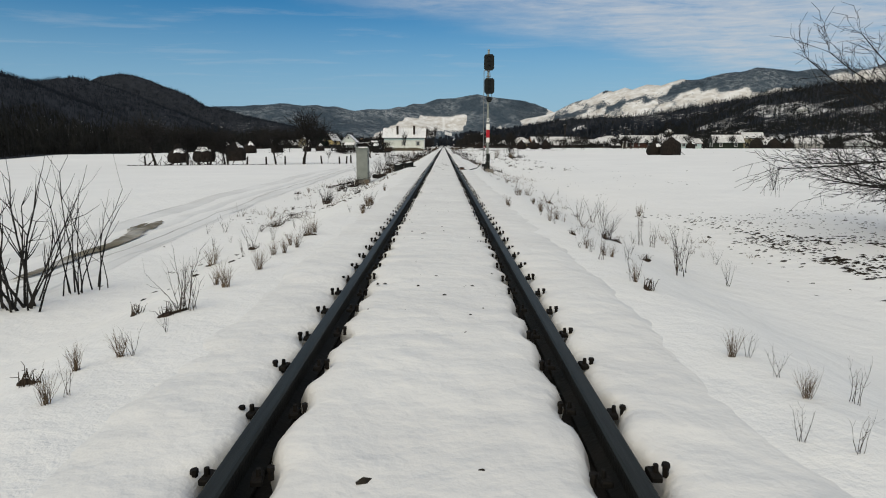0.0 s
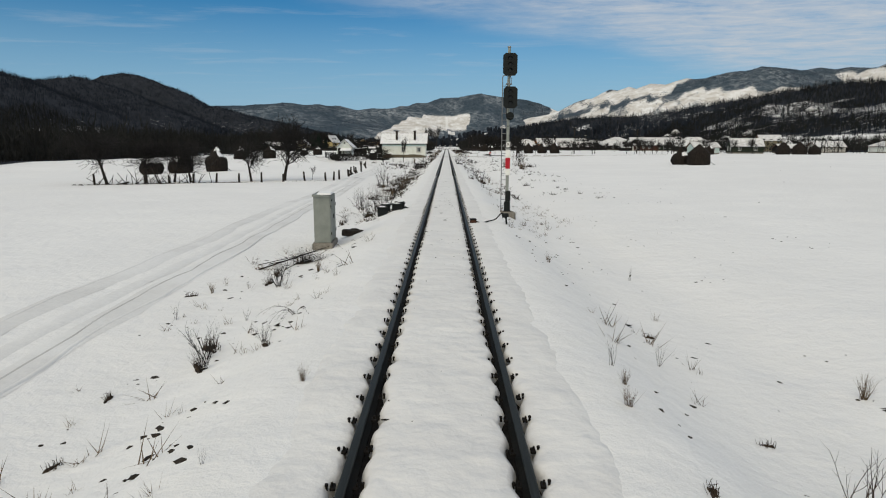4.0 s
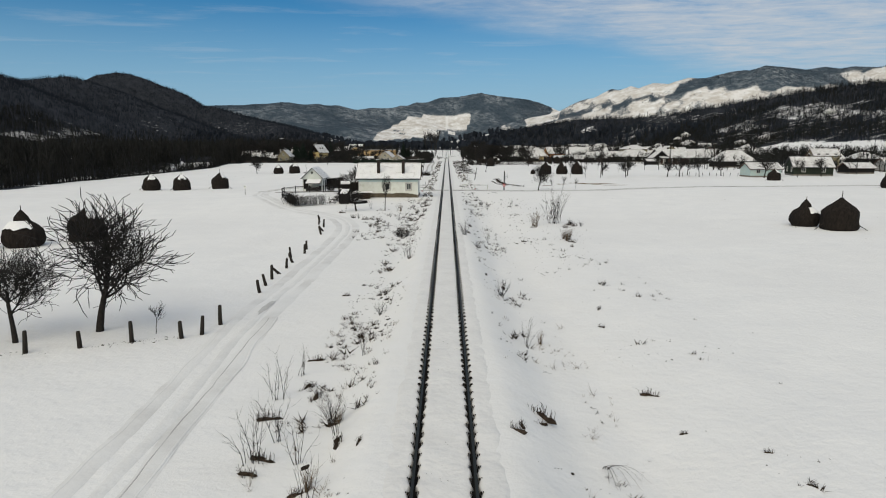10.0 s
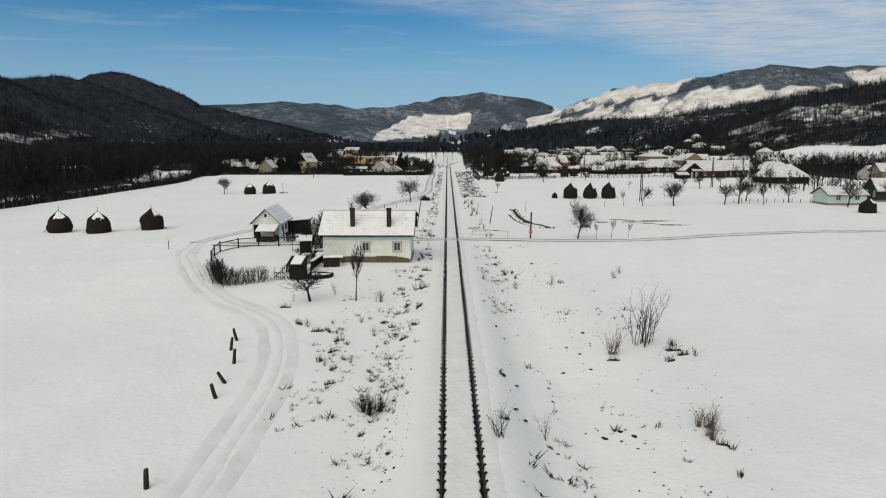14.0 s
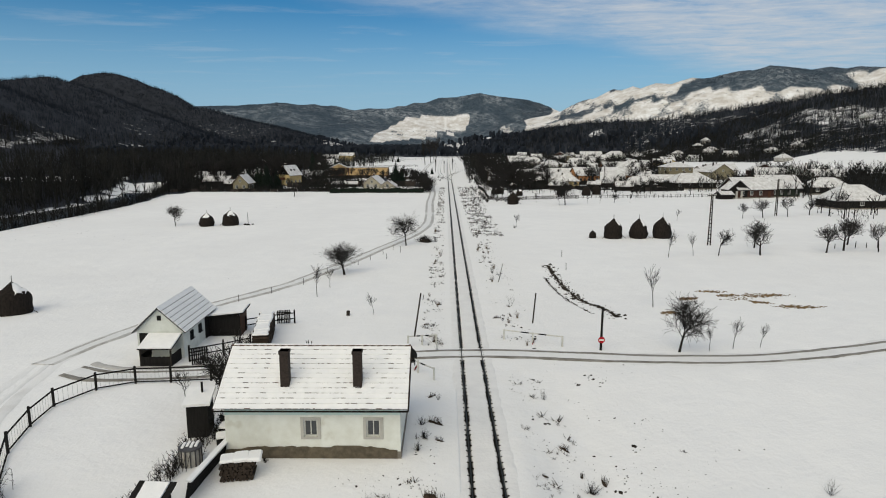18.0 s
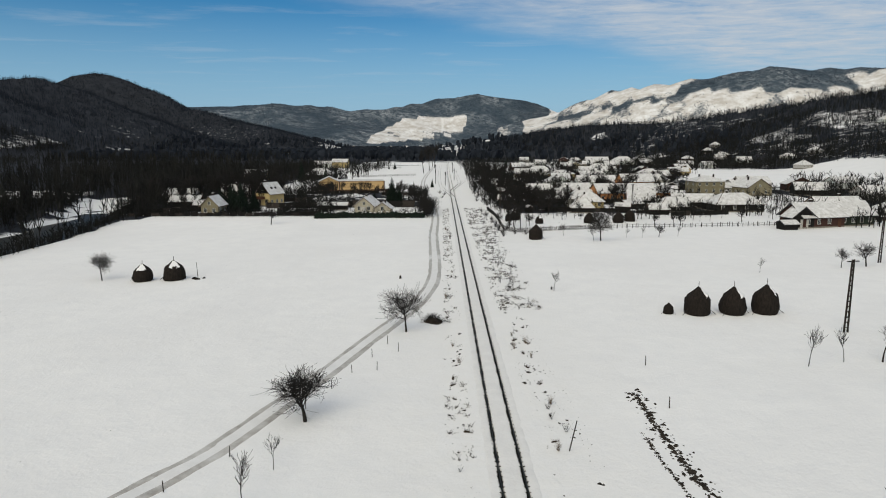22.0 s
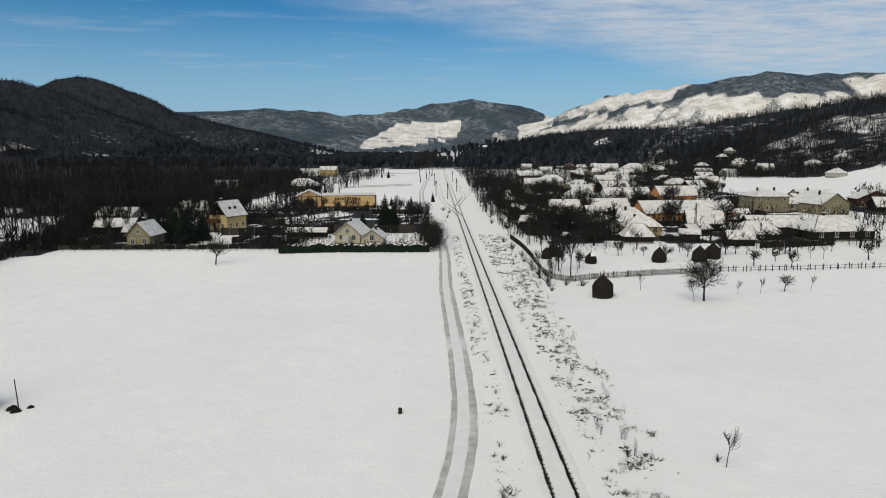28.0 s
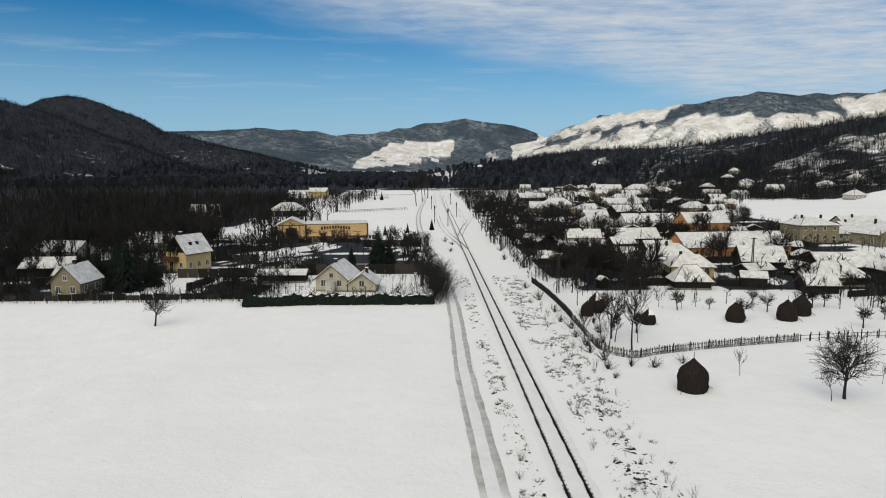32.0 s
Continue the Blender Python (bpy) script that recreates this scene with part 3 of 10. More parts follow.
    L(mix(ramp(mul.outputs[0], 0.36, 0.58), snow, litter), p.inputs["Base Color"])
    p.inputs["Roughness"].default_value, p.inputs["Specular IOR Level"].default_value = 0.9, 0.02
    b1 = N("ShaderNodeBump")
    b1.inputs["Strength"].default_value, b1.inputs["Distance"].default_value = 0.9, 0.05
    L(noise_of(3.2, 6, 0.65), b1.inputs["Height"])
    b2 = N("ShaderNodeBump")
    b2.inputs["Strength"].default_value, b2.inputs["Distance"].default_value = 0.4, 0.25
    L(noise_of(0.5, 3), b2.inputs["Height"])
    L(b1.outputs[0], b2.inputs["Normal"])
    L(b2.outputs[0], p.inputs["Normal"])
    return ma


M["land"] = land_material()
M["water"] = mat("river_water", (0.012, 0.014, 0.013), (0.02, 0.021, 0.019), 0.2, 0.35, 0.5, 0.9, world_space=True, spec=0.05, dist=0.05)
make_ground()


def make_river():
    P = np.array(RIVER, float)
    D = np.gradient(P, axis=0)
    D /= np.linalg.norm(D, axis=1)[:, None]
    S = np.stack([D[:, 1], -D[:, 0]], 1) * 15
    g = Geo()
    n = len(P)
    g.add([(*(P[k] - S[k]), -3.1) for k in range(n)] + [(*(P[k] + S[k]), -3.1) for k in range(n)], [(k, n + k, n + k + 1, k + 1) for k in range(n - 1)])
    tagged(new("water", g.mesh("water", M["water"])), "dark river running along the edge of the field", "river", kind="structure")


make_river()

# ---------------------------------------------------------------- railway
GAUGE = 0.753                         # half the distance between rail centres
SLEEPER = 0.6


def rail_profile():
    return [(-0.065, -0.165), (-0.065, -0.150), (-0.012, -0.125), (-0.010, -0.045), (-0.036, -0.030), (-0.037, -0.010),
            (-0.028, 0.0), (0.028, 0.0), (0.037, -0.010), (0.036, -0.030), (0.010, -0.045), (0.012, -0.125), (0.065, -0.150), (0.065, -0.165)]


def sweep(line, name, material, prof=None):
    """A rail along a line of (x, y) points; the head is a strip of its own."""
    prof = prof or rail_profile()
    g, h = Geo(), Geo()
    n = len(prof)
    rings = []
    for k, (x, y) in enumerate(line):
        a, b = line[max(k - 1, 0)], line[min(k + 1, len(line) - 1)]
        d = Vector((b[0] - a[0], b[1] - a[1], 0)).normalized()
        side = Vector((d.y, -d.x, 0))
        rings.append([Vector((x, y, 0)) + side * px + Vector((0, 0, pz)) for px, pz in prof])
    pts = [p for r in rings for p in r]
    fs, hs = [], []
    for k in range(len(rings) - 1):
        for i in range(n - 1):
            q = (k * n + i, k * n + i + 1, (k + 1) * n + i + 1, (k + 1) * n + i)
            (hs if 5 <= i <= 7 else fs).append(q)
    fs += [tuple(range(n - 1, -1, -1)), tuple(range((len(rings) - 1) * n, len(rings) * n))]
    g.add(pts, fs)
    h.add(pts, hs)
    return g, h


def smooth_line(pts, step):
    """Points along a bent line, rounded by Catmull-Rom."""
    out = []
    P = [Vector((*p, 0)) for p in pts]
    P = [P[0] * 2 - P[1]] + P + [P[-1] * 2 - P[-2]]
    for k in range(1, len(P) - 2):
        n = max(2, int((P[k + 1] - P[k]).length / step))
        for i in range(n):
            t = i / n
            a, b, c, d = P[k - 1], P[k], P[k + 1], P[k + 2]
            q = 0.5 * ((2 * b) + (c - a) * t + (2 * a - 5 * b + 4 * c - d) * t * t + (3 * b - a - 3 * c + d) * t ** 3)
            out.append((q.x, q.y))
    out.append((P[-2].x, P[-2].y))
    return out


def make_rails():
    main = thing("railway_track", pose(0, 0, 0), "single steel railway track half buried in snow", "railway track")
    for s in (-1, 1):
        g, h = sweep([(s * GAUGE, y) for y in (-12, 60, 160, 260, 380)], "rail", "rail")
        r = part("rail", g, "rail", main, "dark weathered steel rail")
        part("rail_head", h, "railtop", r, "worn grey running surface")
    # station throat: the main line goes on and sidings part from it
    lines = {"main": [(0, 380), (0.2, 470), (0.6, 620), (2.5, 900)],
             "left": [(0, 392), (-1.4, 412), (-3.6, 434), (-5.0, 462), (-5.6, 500), (-6.0, 620), (-4.5, 900)],
             "right": [(0.1, 425), (1.4, 440), (3.6, 462), (5.0, 490), (5.6, 620), (7.0, 900)],
             "stub": [(2.2, 446), (5.0, 470), (8.6, 500), (13.0, 545)]}
    yard = thing("station_sidings", pose(0, 0, 0), "station tracks fanning out over trodden snow", "railway track")
    for k, pts in lines.items():
        line = smooth_line(pts, 6)
        for s in (-1, 1):
            off = []
            for i, (x, y) in enumerate(line):
                a, b = line[max(i - 1, 0)], line[min(i + 1, len(line) - 1)]
                d = Vector((b[0] - a[0], b[1] - a[1])).normalized()
                off.append((x + d.y * s * GAUGE, y - d.x * s * GAUGE))
            prof = [(-0.075, -0.12), (-0.05, 0.0), (0.05, 0.0), (0.075, -0.12)] if k != "main" else None
            g = Geo()
            pr = prof or [(-0.06, -0.16), (-0.04, 0.0), (0.04, 0.0), (0.06, -0.16)]
            rings = [[Vector((x + px, y, pz + (0.02 if k != "main" else 0.0))) for px, pz in pr] for x, y in off]
            n = len(pr)
            g.add([p for r in rings for p in r], [(j * n + i, j * n + i + 1, (j + 1) * n + i + 1, (j + 1) * n + i) for j in range(len(rings) - 1) for i in range(n - 1)])
            part("rail", g, "rail", yard)
    # fastenings: two bolted clips on each side of each rail at every sleeper
    clip = Geo()
    clip.box(0, 0, -0.02, 0.075, 0.13, 0.035, 0, 0.008)
    clip.tube((0.01, 0.0, 0.01), (0.01, 0.0, 0.06), 0.020, 0.017, 6)
    clip.tube((0.085, 0.02, -0.03), (0.085, 0.02, 0.045), 0.021, 0.02, 6)
    clip.tube((0.085, 0.02, 0.03), (0.085, 0.02, 0.055), 0.028, 0.026, 6)
    clip.v = [(px * 0.58, py * 0.7, pz * 0.64 - 0.016) for px, py, pz in clip.v]
    clip_me = clip.mesh("clip", M["iron"])
    base = np.array(clip.v)
    tris = []
    for f in clip.f:
        tris += [(f[0], f[i], f[i + 1]) for i in range(1, len(f) - 1)]
    tris = np.array(tris)
    lo_v = np.array([(-0.03, -0.045, -0.02), (0.085, -0.045, -0.02), (0.085, 0.045, -0.02), (-0.03, 0.045, -0.02), (0.0, -0.01, 0.05), (0.065, 0.01, 0.045)])
    lo_t = np.array([(0, 1, 4), (1, 5, 4), (1, 2, 5), (2, 3, 5), (3, 4, 5), (3, 0, 4)])
    rnd = random.Random(4)
    VV, FF, n, count = [], [], 0, 0
    y = 5.4
    while y < 385:
        for s in (-1, 1):
            for side in (-1, 1):
                x = s * GAUGE + side * 0.095
                dy, dz, rz = rnd.uniform(-0.03, 0.03), -0.055 + rnd.uniform(-0.012, 0.016), rnd.uniform(-9, 9)
                if count < 292:
                    ob = new("clip", clip_me)
                    ob.parent = main
                    ob.matrix_local = pose(x, y + dy, dz, 0, 0, rz + (0 if side > 0 else 180))
                    count += 1
                else:
                    c = np.array([side, 1, 1])
                    bb, tt = (base, tris) if y < 75 else (lo_v, lo_t)
                    VV.append(bb * c + (x, y + dy, dz))
                    FF.append(tt + n)
                    n += len(bb)
        y += SLEEPER
    ob = new("rail_fastenings", array_mesh("rail_fastenings", np.concatenate(VV), np.concatenate(FF), M["iron"]))
    ob.parent = main
    ob["kind"] = "stuff"


def make_bed():
    """Dark ballast under the rails, and the snow that lies between and beside them with ragged melted edges."""
    g = Geo()
    for k in range(40):
        y0, y1 = -12 + k * 10, -12 + (k + 1) * 10
        g.quad((-1.3, y0, -0.185), (1.3, y0, -0.185), (1.3, y1, -0.185), (-1.3, y1, -0.185))
    tagged(new("ballast_bed", g.mesh("ballast_bed", M["ballast"])), "dark wet ballast showing beside the rails", "ballast", kind="structure")
    ys = np.array(spaced((-8, 60, 0.06), (60, 140, 0.15), (140, 392, 0.5)))

    def strip(name, x_in, x_out, ragged_in, ragged_out, cols):
        t = np.array(cols)
        u = np.linspace(0, 1, len(t))
        Y = np.repeat(ys[:, None], len(t), 1)
        ph = np.abs(((ys - 5.4) / SLEEPER) % 1.0 - 0.5) * 2          # 1 at a sleeper, 0 between two
        scal = (0.5 - ph) * 0.07 + (fbm(ys / 0.23, ys * 0 + x_in * 7, 41) - 0.47) * 0.12 + (fbm(ys / 1.9, ys * 0 + x_in * 3, 43) - 0.47) * 0.05
        scal2 = (0.5 - ph) * 0.07 + (fbm(ys / 0.23, ys * 0 + x_out * 5, 47) - 0.47) * 0.12
        a = x_in + np.sign(x_out - x_in) * (-scal if ragged_in else scal * 0)
        b = x_out + np.sign(x_out - x_in) * (scal2 if ragged_out else scal2 * 0)
        X = a[:, None] + (b - a)[:, None] * t[None]
        top = -0.045 + (fbm(X / 0.7, Y / 0.7, 51) - 0.47) * 0.07 + (fbm(X / 0.17, Y / 0.17, 53, 2) - 0.37) * 0.03
        drop = np.zeros_like(X)
        if ragged_in:
            drop += np.array([0.16, 0.085, 0.03, 0.008] + [0] * (len(t) - 4))[None]
        if ragged_out:
            drop += np.array([0] * (len(t) - 4) + [0.008, 0.03, 0.085, 0.16])[None]
        else:
            drop += np.array([0] * (len(t) - 3) + [0.015, 0.05, 0.10])[None]
        Z = top - drop
        V = np.stack([X, Y, Z], -1).reshape(-1, 3)
        nx = len(t)
        i = np.arange(len(ys) - 1)[:, None] * nx + np.arange(nx - 1)[None]
        F = np.stack([i, i + 1, i + nx + 1, i + nx], -1).reshape(-1, 4)
        if x_out < x_in:
            F = F[:, ::-1]
        tagged(new(name, array_mesh(name, V, F, M["snow"], True)), "soft lumpy snow lying along the rails", "snow", kind="structure")

    strip("snow_between_rails", -0.655, 0.655, True, True, [0, 0.012, 0.03, 0.06, 0.14, 0.25, 0.38, 0.5, 0.62, 0.75, 0.86, 0.94, 0.97, 0.988, 1])
    strip("snow_shoulder_east", 0.81, 1.62, True, False, [0, 0.02, 0.05, 0.1, 0.2, 0.35, 0.55, 0.75, 0.9, 1])
    strip("snow_shoulder_west", -0.81, -1.62, True, False, [0, 0.02, 0.05, 0.1, 0.2, 0.35, 0.55, 0.75, 0.9, 1])


make_rails()
make_bed()

# ---------------------------------------------------------------- cart tracks and the crossing road
LANE = [(-5.6, 2), (-6.6, 20), (-7.3, 30), (-7.6, 40), (-8.2, 52), (-8.5, 63), (-9.0, 74), (-9.8, 86), (-9.8, 98), (-9.9, 110), (-10.3, 120),
        (-12.6, 128), (-15.5, 132), (-19.6, 136.3), (-25.4, 145.5), (-29.3, 154), (-31, 162), (-29.8, 168), (-26.4, 178), (-22.8, 184), (-19.4, 190.5), (-16.4, 199.5),
        (-11.6, 215), (-7.6, 229), (-5.7, 242), (-5.5, 257), (-5.9, 275), (-6.2, 292), (-6.1, 322), (-7.0, 350), (-8.6, 378), (-12, 424), (-14.5, 520), (-12, 700)]
CROSS = [(-28.2, 160.5), (-25, 159.2), (-19, 159.6), (-14, 161.2), (-10.0, 162.6), (-5.5, 163.6), (0, 164.1), (6, 163.8), (12, 163.0), (18.5, 162.8), (25, 163.6), (39, 167), (70, 172), (130, 184), (210, 205)]


def ribbon(name, line, half, lift, material, parent, offset=0.0, seed=0, rag=0.12, label="", ends=True):
    pts = smooth_line(line, 0.7)
    P = np.array(pts)
    D = np.gradient(P, axis=0)
    D /= np.linalg.norm(D, axis=1)[:, None]
    S = np.stack([D[:, 1], -D[:, 0]], 1)
    s = np.arange(len(P)) * 0.7
    wob = (fbm(s / 3.0, s * 0 + seed, 61 + seed) - 0.47) * rag * 2
    C = P + S * (offset + wob)[:, None]
    w = half * (0.75 + 0.6 * fbm(s / 2.2, s * 0 + seed + 5, 67 + seed))
    cols = np.array([-1, -0.6, -0.2, 0.2, 0.6, 1.0])
    X = C[:, 0][:, None] + S[:, 0][:, None] * w[:, None] * cols
    Y = C[:, 1][:, None] + S[:, 1][:, None] * w[:, None] * cols
    Z = np.where(np.abs(X) < 1.45, -0.075, ground_z(X, Y)) + lift - np.array([0.07, 0.012, 0, 0, 0.012, 0.07])[None] * (1 if lift > 0.03 else 0.3)
    V = np.stack([X, Y, Z], -1).reshape(-1, 3)
    n = len(cols)
    i = np.arange(len(P) - 1)[:, None] * n + np.arange(n - 1)[None]
    F = np.stack([i, i + n, i + n + 1, i + 1], -1).reshape(-1, 4)[:, ::-1]
    ob = new(name, array_mesh(name, V, F, M[material], True))
    ob.parent = parent
    if label:
        ob["label"] = label
    return ob


def make_roads():
    for name, line, label in (("road_lane", LANE, "snow-covered cart track with grey wheel ruts"),
                              ("road_crossing", CROSS, "wet wheel ruts of a lane over the level crossing")):
        road = new(name)
        tagged(road, label, "road", kind="structure")
        if name == "road_lane":
            ribbon("packed_snow", line[16:], 1.1, 0.05, "packed", road, 0, 4, 0.2)
            for k, (off, w, m) in enumerate(((-0.85, 0.34, "faint_rut"), (0.1, 0.2, "packed"), (0.85, 0.36, "faint_rut"))):
                ribbon("rut", line[:17], w, 0.022 + 0.001 * k, m, road, off, 7 + k, 0.16)
            for k, (off, w, m) in enumerate(((-1.05, 0.05, "faint_rut"), (0.72, 0.035, "packed_grey"), (1.1, 0.05, "faint_rut"))):
                ribbon("rut", line[:8], w, 0.027 + 0.001 * k, m, road, off, 41 + k, 0.2)
            for k, off in enumerate((-0.72, 0.72)):
                ribbon("rut", line[16:21], 0.28, 0.068, "mud", road, off, 17 + k, 0.35)
                ribbon("rut", line[19:], 0.36 if k else 0.3, 0.066, "mud", road, off, 21 + k, 0.07)
        else:
            ribbon("packed_snow", line, 1.4, 0.05, "packed", road, 0, 3, 0.2)
            for k, off in enumerate((-0.75, 0.75)):
                ribbon("rut", line, 0.3, 0.06, "mud_dark", road, off, 7 + k, 0.14)
            ribbon("rut", line[:5], 0.4, 0.062, "mud", road, -1.7, 31, 0.6)
    mud = new("road_puddle")
    tagged(mud, "muddy thawed patch of the cart track", "road", kind="structure")
    rnd, ring = random.Random(14), []
    for k in range(18):
        a = 2 * math.pi * k / 18
        q = rnd.uniform(0.8, 1.15)
        x, y = -9.75 + 0.2 * q * math.cos(a) + 0.02 * math.sin(a), 88.2 + 1.5 * q * math.sin(a)
        ring.append((x, y, gz(x, y) + 0.03))
    ring.append((-9.75, 88.2, gz(-9.75, 88.2) + 0.045))
    part("mud", Geo().add(ring, [(k, (k + 1) % 18, 18) for k in range(18)]), "packed_grey", mud)
    for cx, cy, ln, w, turn, seed in ((-6.3, 20.2, 1.7, 0.17, 3, 61), (-6.72, 22.7, 1.5, 0.2, 10, 62), (-6.5, 21.5, 1.0, 0.12, 8, 63), (-6.1, 18.2, 0.9, 0.09, 2, 64), (-7.02, 23.0, 0.7, 0.1, 8, 65)):
        rnd, ring = random.Random(seed), []
        for k in range(44):
            a, q = 2 * math.pi * k / 44, rnd.uniform(0.7, 1.12)
            u, v = ln * rnd.uniform(0.86, 1.1) * math.sin(a), w * q * math.cos(a)
            x, y = cx + v * math.cos(radians(turn)) - u * math.sin(radians(turn)), cy + v * math.sin(radians(turn)) + u * math.cos(radians(turn))
            ring.append((x, y, gz(x, y) + 0.035 + 0.002 * (seed - 61)))
        ring.append((cx, cy, gz(cx, cy) + 0.045 + 0.002 * (seed - 61)))
        part("mud", Geo().add(ring, [(k, (k + 1) % 44, 44) for k in range(44)]), "wet_mud", mud)


make_roads()

# ---------------------------------------------------------------- bare trees
def limbs(rnd, height, style):
    """Segments (p0, p1, r0, r1, level) of one bare tree."""
    segs = []
    opt = {"orchard": dict(trunk=0.2, kids=(7, 6, 6), spread=54, up=0.13, ratio=0.68, lev=4, r=0.03),
           "fan": dict(trunk=0.15, kids=(8, 6, 6), spread=56, up=0.11, ratio=0.72, lev=4, r=0.024),
           "tall": dict(trunk=0.40, kids=(6, 6, 4), spread=36, up=0.22, ratio=0.55, lev=4, r=0.015),
           "ash": dict(trunk=0.26, kids=(6, 6, 5), spread=46, up=0.15, ratio=0.62, lev=4, r=0.02),
           "young": dict(trunk=0.35, kids=(5, 4), spread=36, up=0.25, ratio=0.55, lev=3, r=0.012),
           "wild": dict(trunk=0.18, kids=(5, 5, 4), spread=62, up=0.05, ratio=0.66, lev=4, r=0.03)}[style]

    count = [0]

    def go(p, d, length, r, lev):
        count[0] += 1
        branch = count[0]
        n = 4 if lev == 0 else 3
        step = length / n
        for k in range(n):
            jit = Vector((rnd.gauss(0, 1), rnd.gauss(0, 1), rnd.gauss(0, 0.6))) * (0.045 if lev == 0 else 0.2)
            d = (d + jit + Vector((0, 0, opt["up"] * (lev > 0)))).normalized()
            q = p + d * step
            r2 = r * (0.86 if lev == 0 else 0.78)
            segs.append((p, q, r, r2, lev, branch))
            last = k == n - 1
            if lev < opt["lev"] - 1:
                kids = opt["kids"][min(lev, len(opt["kids"]) - 1)]
                m = kids if last else (0 if lev == 0 and k < 2 else max(1, kids // 2))
                for i in range(m):
                    a = rnd.uniform(0, 2 * math.pi)
                    tilt = radians(opt["spread"] * rnd.uniform(0.5, 1.2))
                    u = d.orthogonal().normalized()
                    u.rotate(Matrix.Rotation(a, 3, d))
                    nd = (d * math.cos(tilt) + u * math.sin(tilt)).normalized()
                    go(q, nd, length * opt["ratio"] * rnd.uniform(0.7, 1.15), max(r2 * rnd.uniform(0.5, 0.68), 0.006), lev + 1)
            p, r = q, r2
        # fine end twig
        if lev >= 1:
            segs.append((p, p + (d + Vector((rnd.gauss(0, .3), rnd.gauss(0, .3), rnd.gauss(0, .3)))).normalized() * step * 1.1, r, r * 0.4, lev, branch))

    go(Vector((0, 0, -0.15)), Vector((rnd.uniform(-.06, .06), rnd.uniform(-.06, .06), 1)).normalized(), height * opt["trunk"] + 0.15, height * opt["r"], 0)
    top = max(s[1].z for s in segs)
    k = height / top
    return [(a * k, b * k, r0, r1, lv, br) for a, b, r0, r1, lv, br in segs]


def tube_arrays(segs, n=3, rmin=0.0):
    """Prisms round many segments at once."""
    A = np.array([s[0] for s in segs])
    B = np.array([s[1] for s in segs])
    R0 = np.maximum(np.array([s[2] for s in segs]), rmin)
    R1 = np.maximum(np.array([s[3] for s in segs]), rmin * 0.6)
    D = B - A
    D /= np.maximum(np.linalg.norm(D, axis=1), 1e-6)[:, None]
    ref = np.where(np.abs(D[:, 2:3]) < 0.9, np.array([[0, 0, 1.0]]), np.array([[1.0, 0, 0]]))
    U = np.cross(D, ref)
    U /= np.linalg.norm(U, axis=1)[:, None]
    W = np.cross(D, U)
    ang = 2 * np.pi * np.arange(n) / n
    ring = U[:, None] * np.cos(ang)[None, :, None] + W[:, None] * np.sin(ang)[None, :, None]
    V = np.concatenate([A[:, None] + ring * R0[:, None, None], B[:, None] + ring * R1[:, None, None]], 1)
    i = np.arange(n)
    f = np.stack([(i + 1) % n, i, n + i, n + (i + 1) % n], 1)
    F = (np.arange(len(segs)) * 2 * n)[:, None, None] + f[None]
    return V.reshape(-1, 3), F.reshape(-1, 4)


TREES, SHAPES = {}, {}


def tree_proto(key, style, height, seed, rmin=0.008, most=1300):
    segs = limbs(random.Random(seed), height, style)
    top = max(s[4] for s in segs)
    fine = [s for s in segs if s[4] == top]
    keep = [s for s in segs if s[4] < top]
    ids = sorted({s[5] for s in fine})
    random.Random(seed + 1).shuffle(ids)
    chosen = set(ids[:max(0, (most - len(keep)) // 4)])
    segs = keep + [s for s in fine if s[5] in chosen]
    lo = [s for s in segs if s[4] == 0]
    hi = [s for s in segs if s[4] > 0]
    V, F = tube_arrays(lo, 7)
    V2, F2 = tube_arrays(hi, 3, rmin)
    TREES[key] = (array_mesh("trunk", V, F, M["bark"], True), array_mesh("crown", V2, F2, M["twig"]), height)
    SHAPES[key] = (np.concatenate([V, V2]), np.concatenate([F, F2 + len(V)]))


for k in range(3):
    tree_proto(f"orchard{k}", "orchard", 4.6, 100 + k, 0.021, 1200)
    tree_proto(f"fan{k}", "fan", 6.0, 150 + k, 0.016, 3300)
    tree_proto(f"ash{k}", "ash", 8.0, 200 + k, 0.03, 1250)
    tree_proto(f"tall{k}", "tall", 13.0, 300 + k, 0.035, 1200)
    tree_proto(f"young{k}", "young", 3.4, 400 + k, 0.014, 700)
    tree_proto(f"yard{k}", "ash", 8.0, 230 + k, 0.05, 340)
    tree_proto(f"high{k}", "tall", 13.0, 330 + k, 0.06, 300)
    tree_proto(f"plum{k}", "orchard", 4.6, 130 + k, 0.034, 300)


def plant(key, x, y, height, label="leafless tree standing in snow", rz=None, name="bare_tree", group="bare trees", rnd=random.Random(77)):
    a, b, h = TREES[key]
    t = thing(name, pose(x, y, gz(x, y), 0, 0, rnd.uniform(0, 360) if rz is None else rz), label, "tree", group)
    t.scale = (height / h,) * 3
    part("trunk", a, None, t)
    part("crown", b, None, t)
    return t


def join_trees(name, label, spots, rnd):
    """Many like trees, past counting, in one mesh."""
    VV, FF, n = [], [], 0
    for key, x, y, h in spots:
        v, f = SHAPES[key]
        a, s = rnd.uniform(0, 6.28), h / TREES[key][2]
        c, sn = math.cos(a) * s, math.sin(a) * s
        VV.append(np.stack([v[:, 0] * c - v[:, 1] * sn + x, v[:, 0] * sn + v[:, 1] * c + y, v[:, 2] * s + gz(x, y)], 1))
        FF.append(f + n)
        n += len(v)
    tagged(new(name, array_mesh(name, np.concatenate(VV), np.concatenate(FF), M["twig"])), label, "trees", kind="stuff")


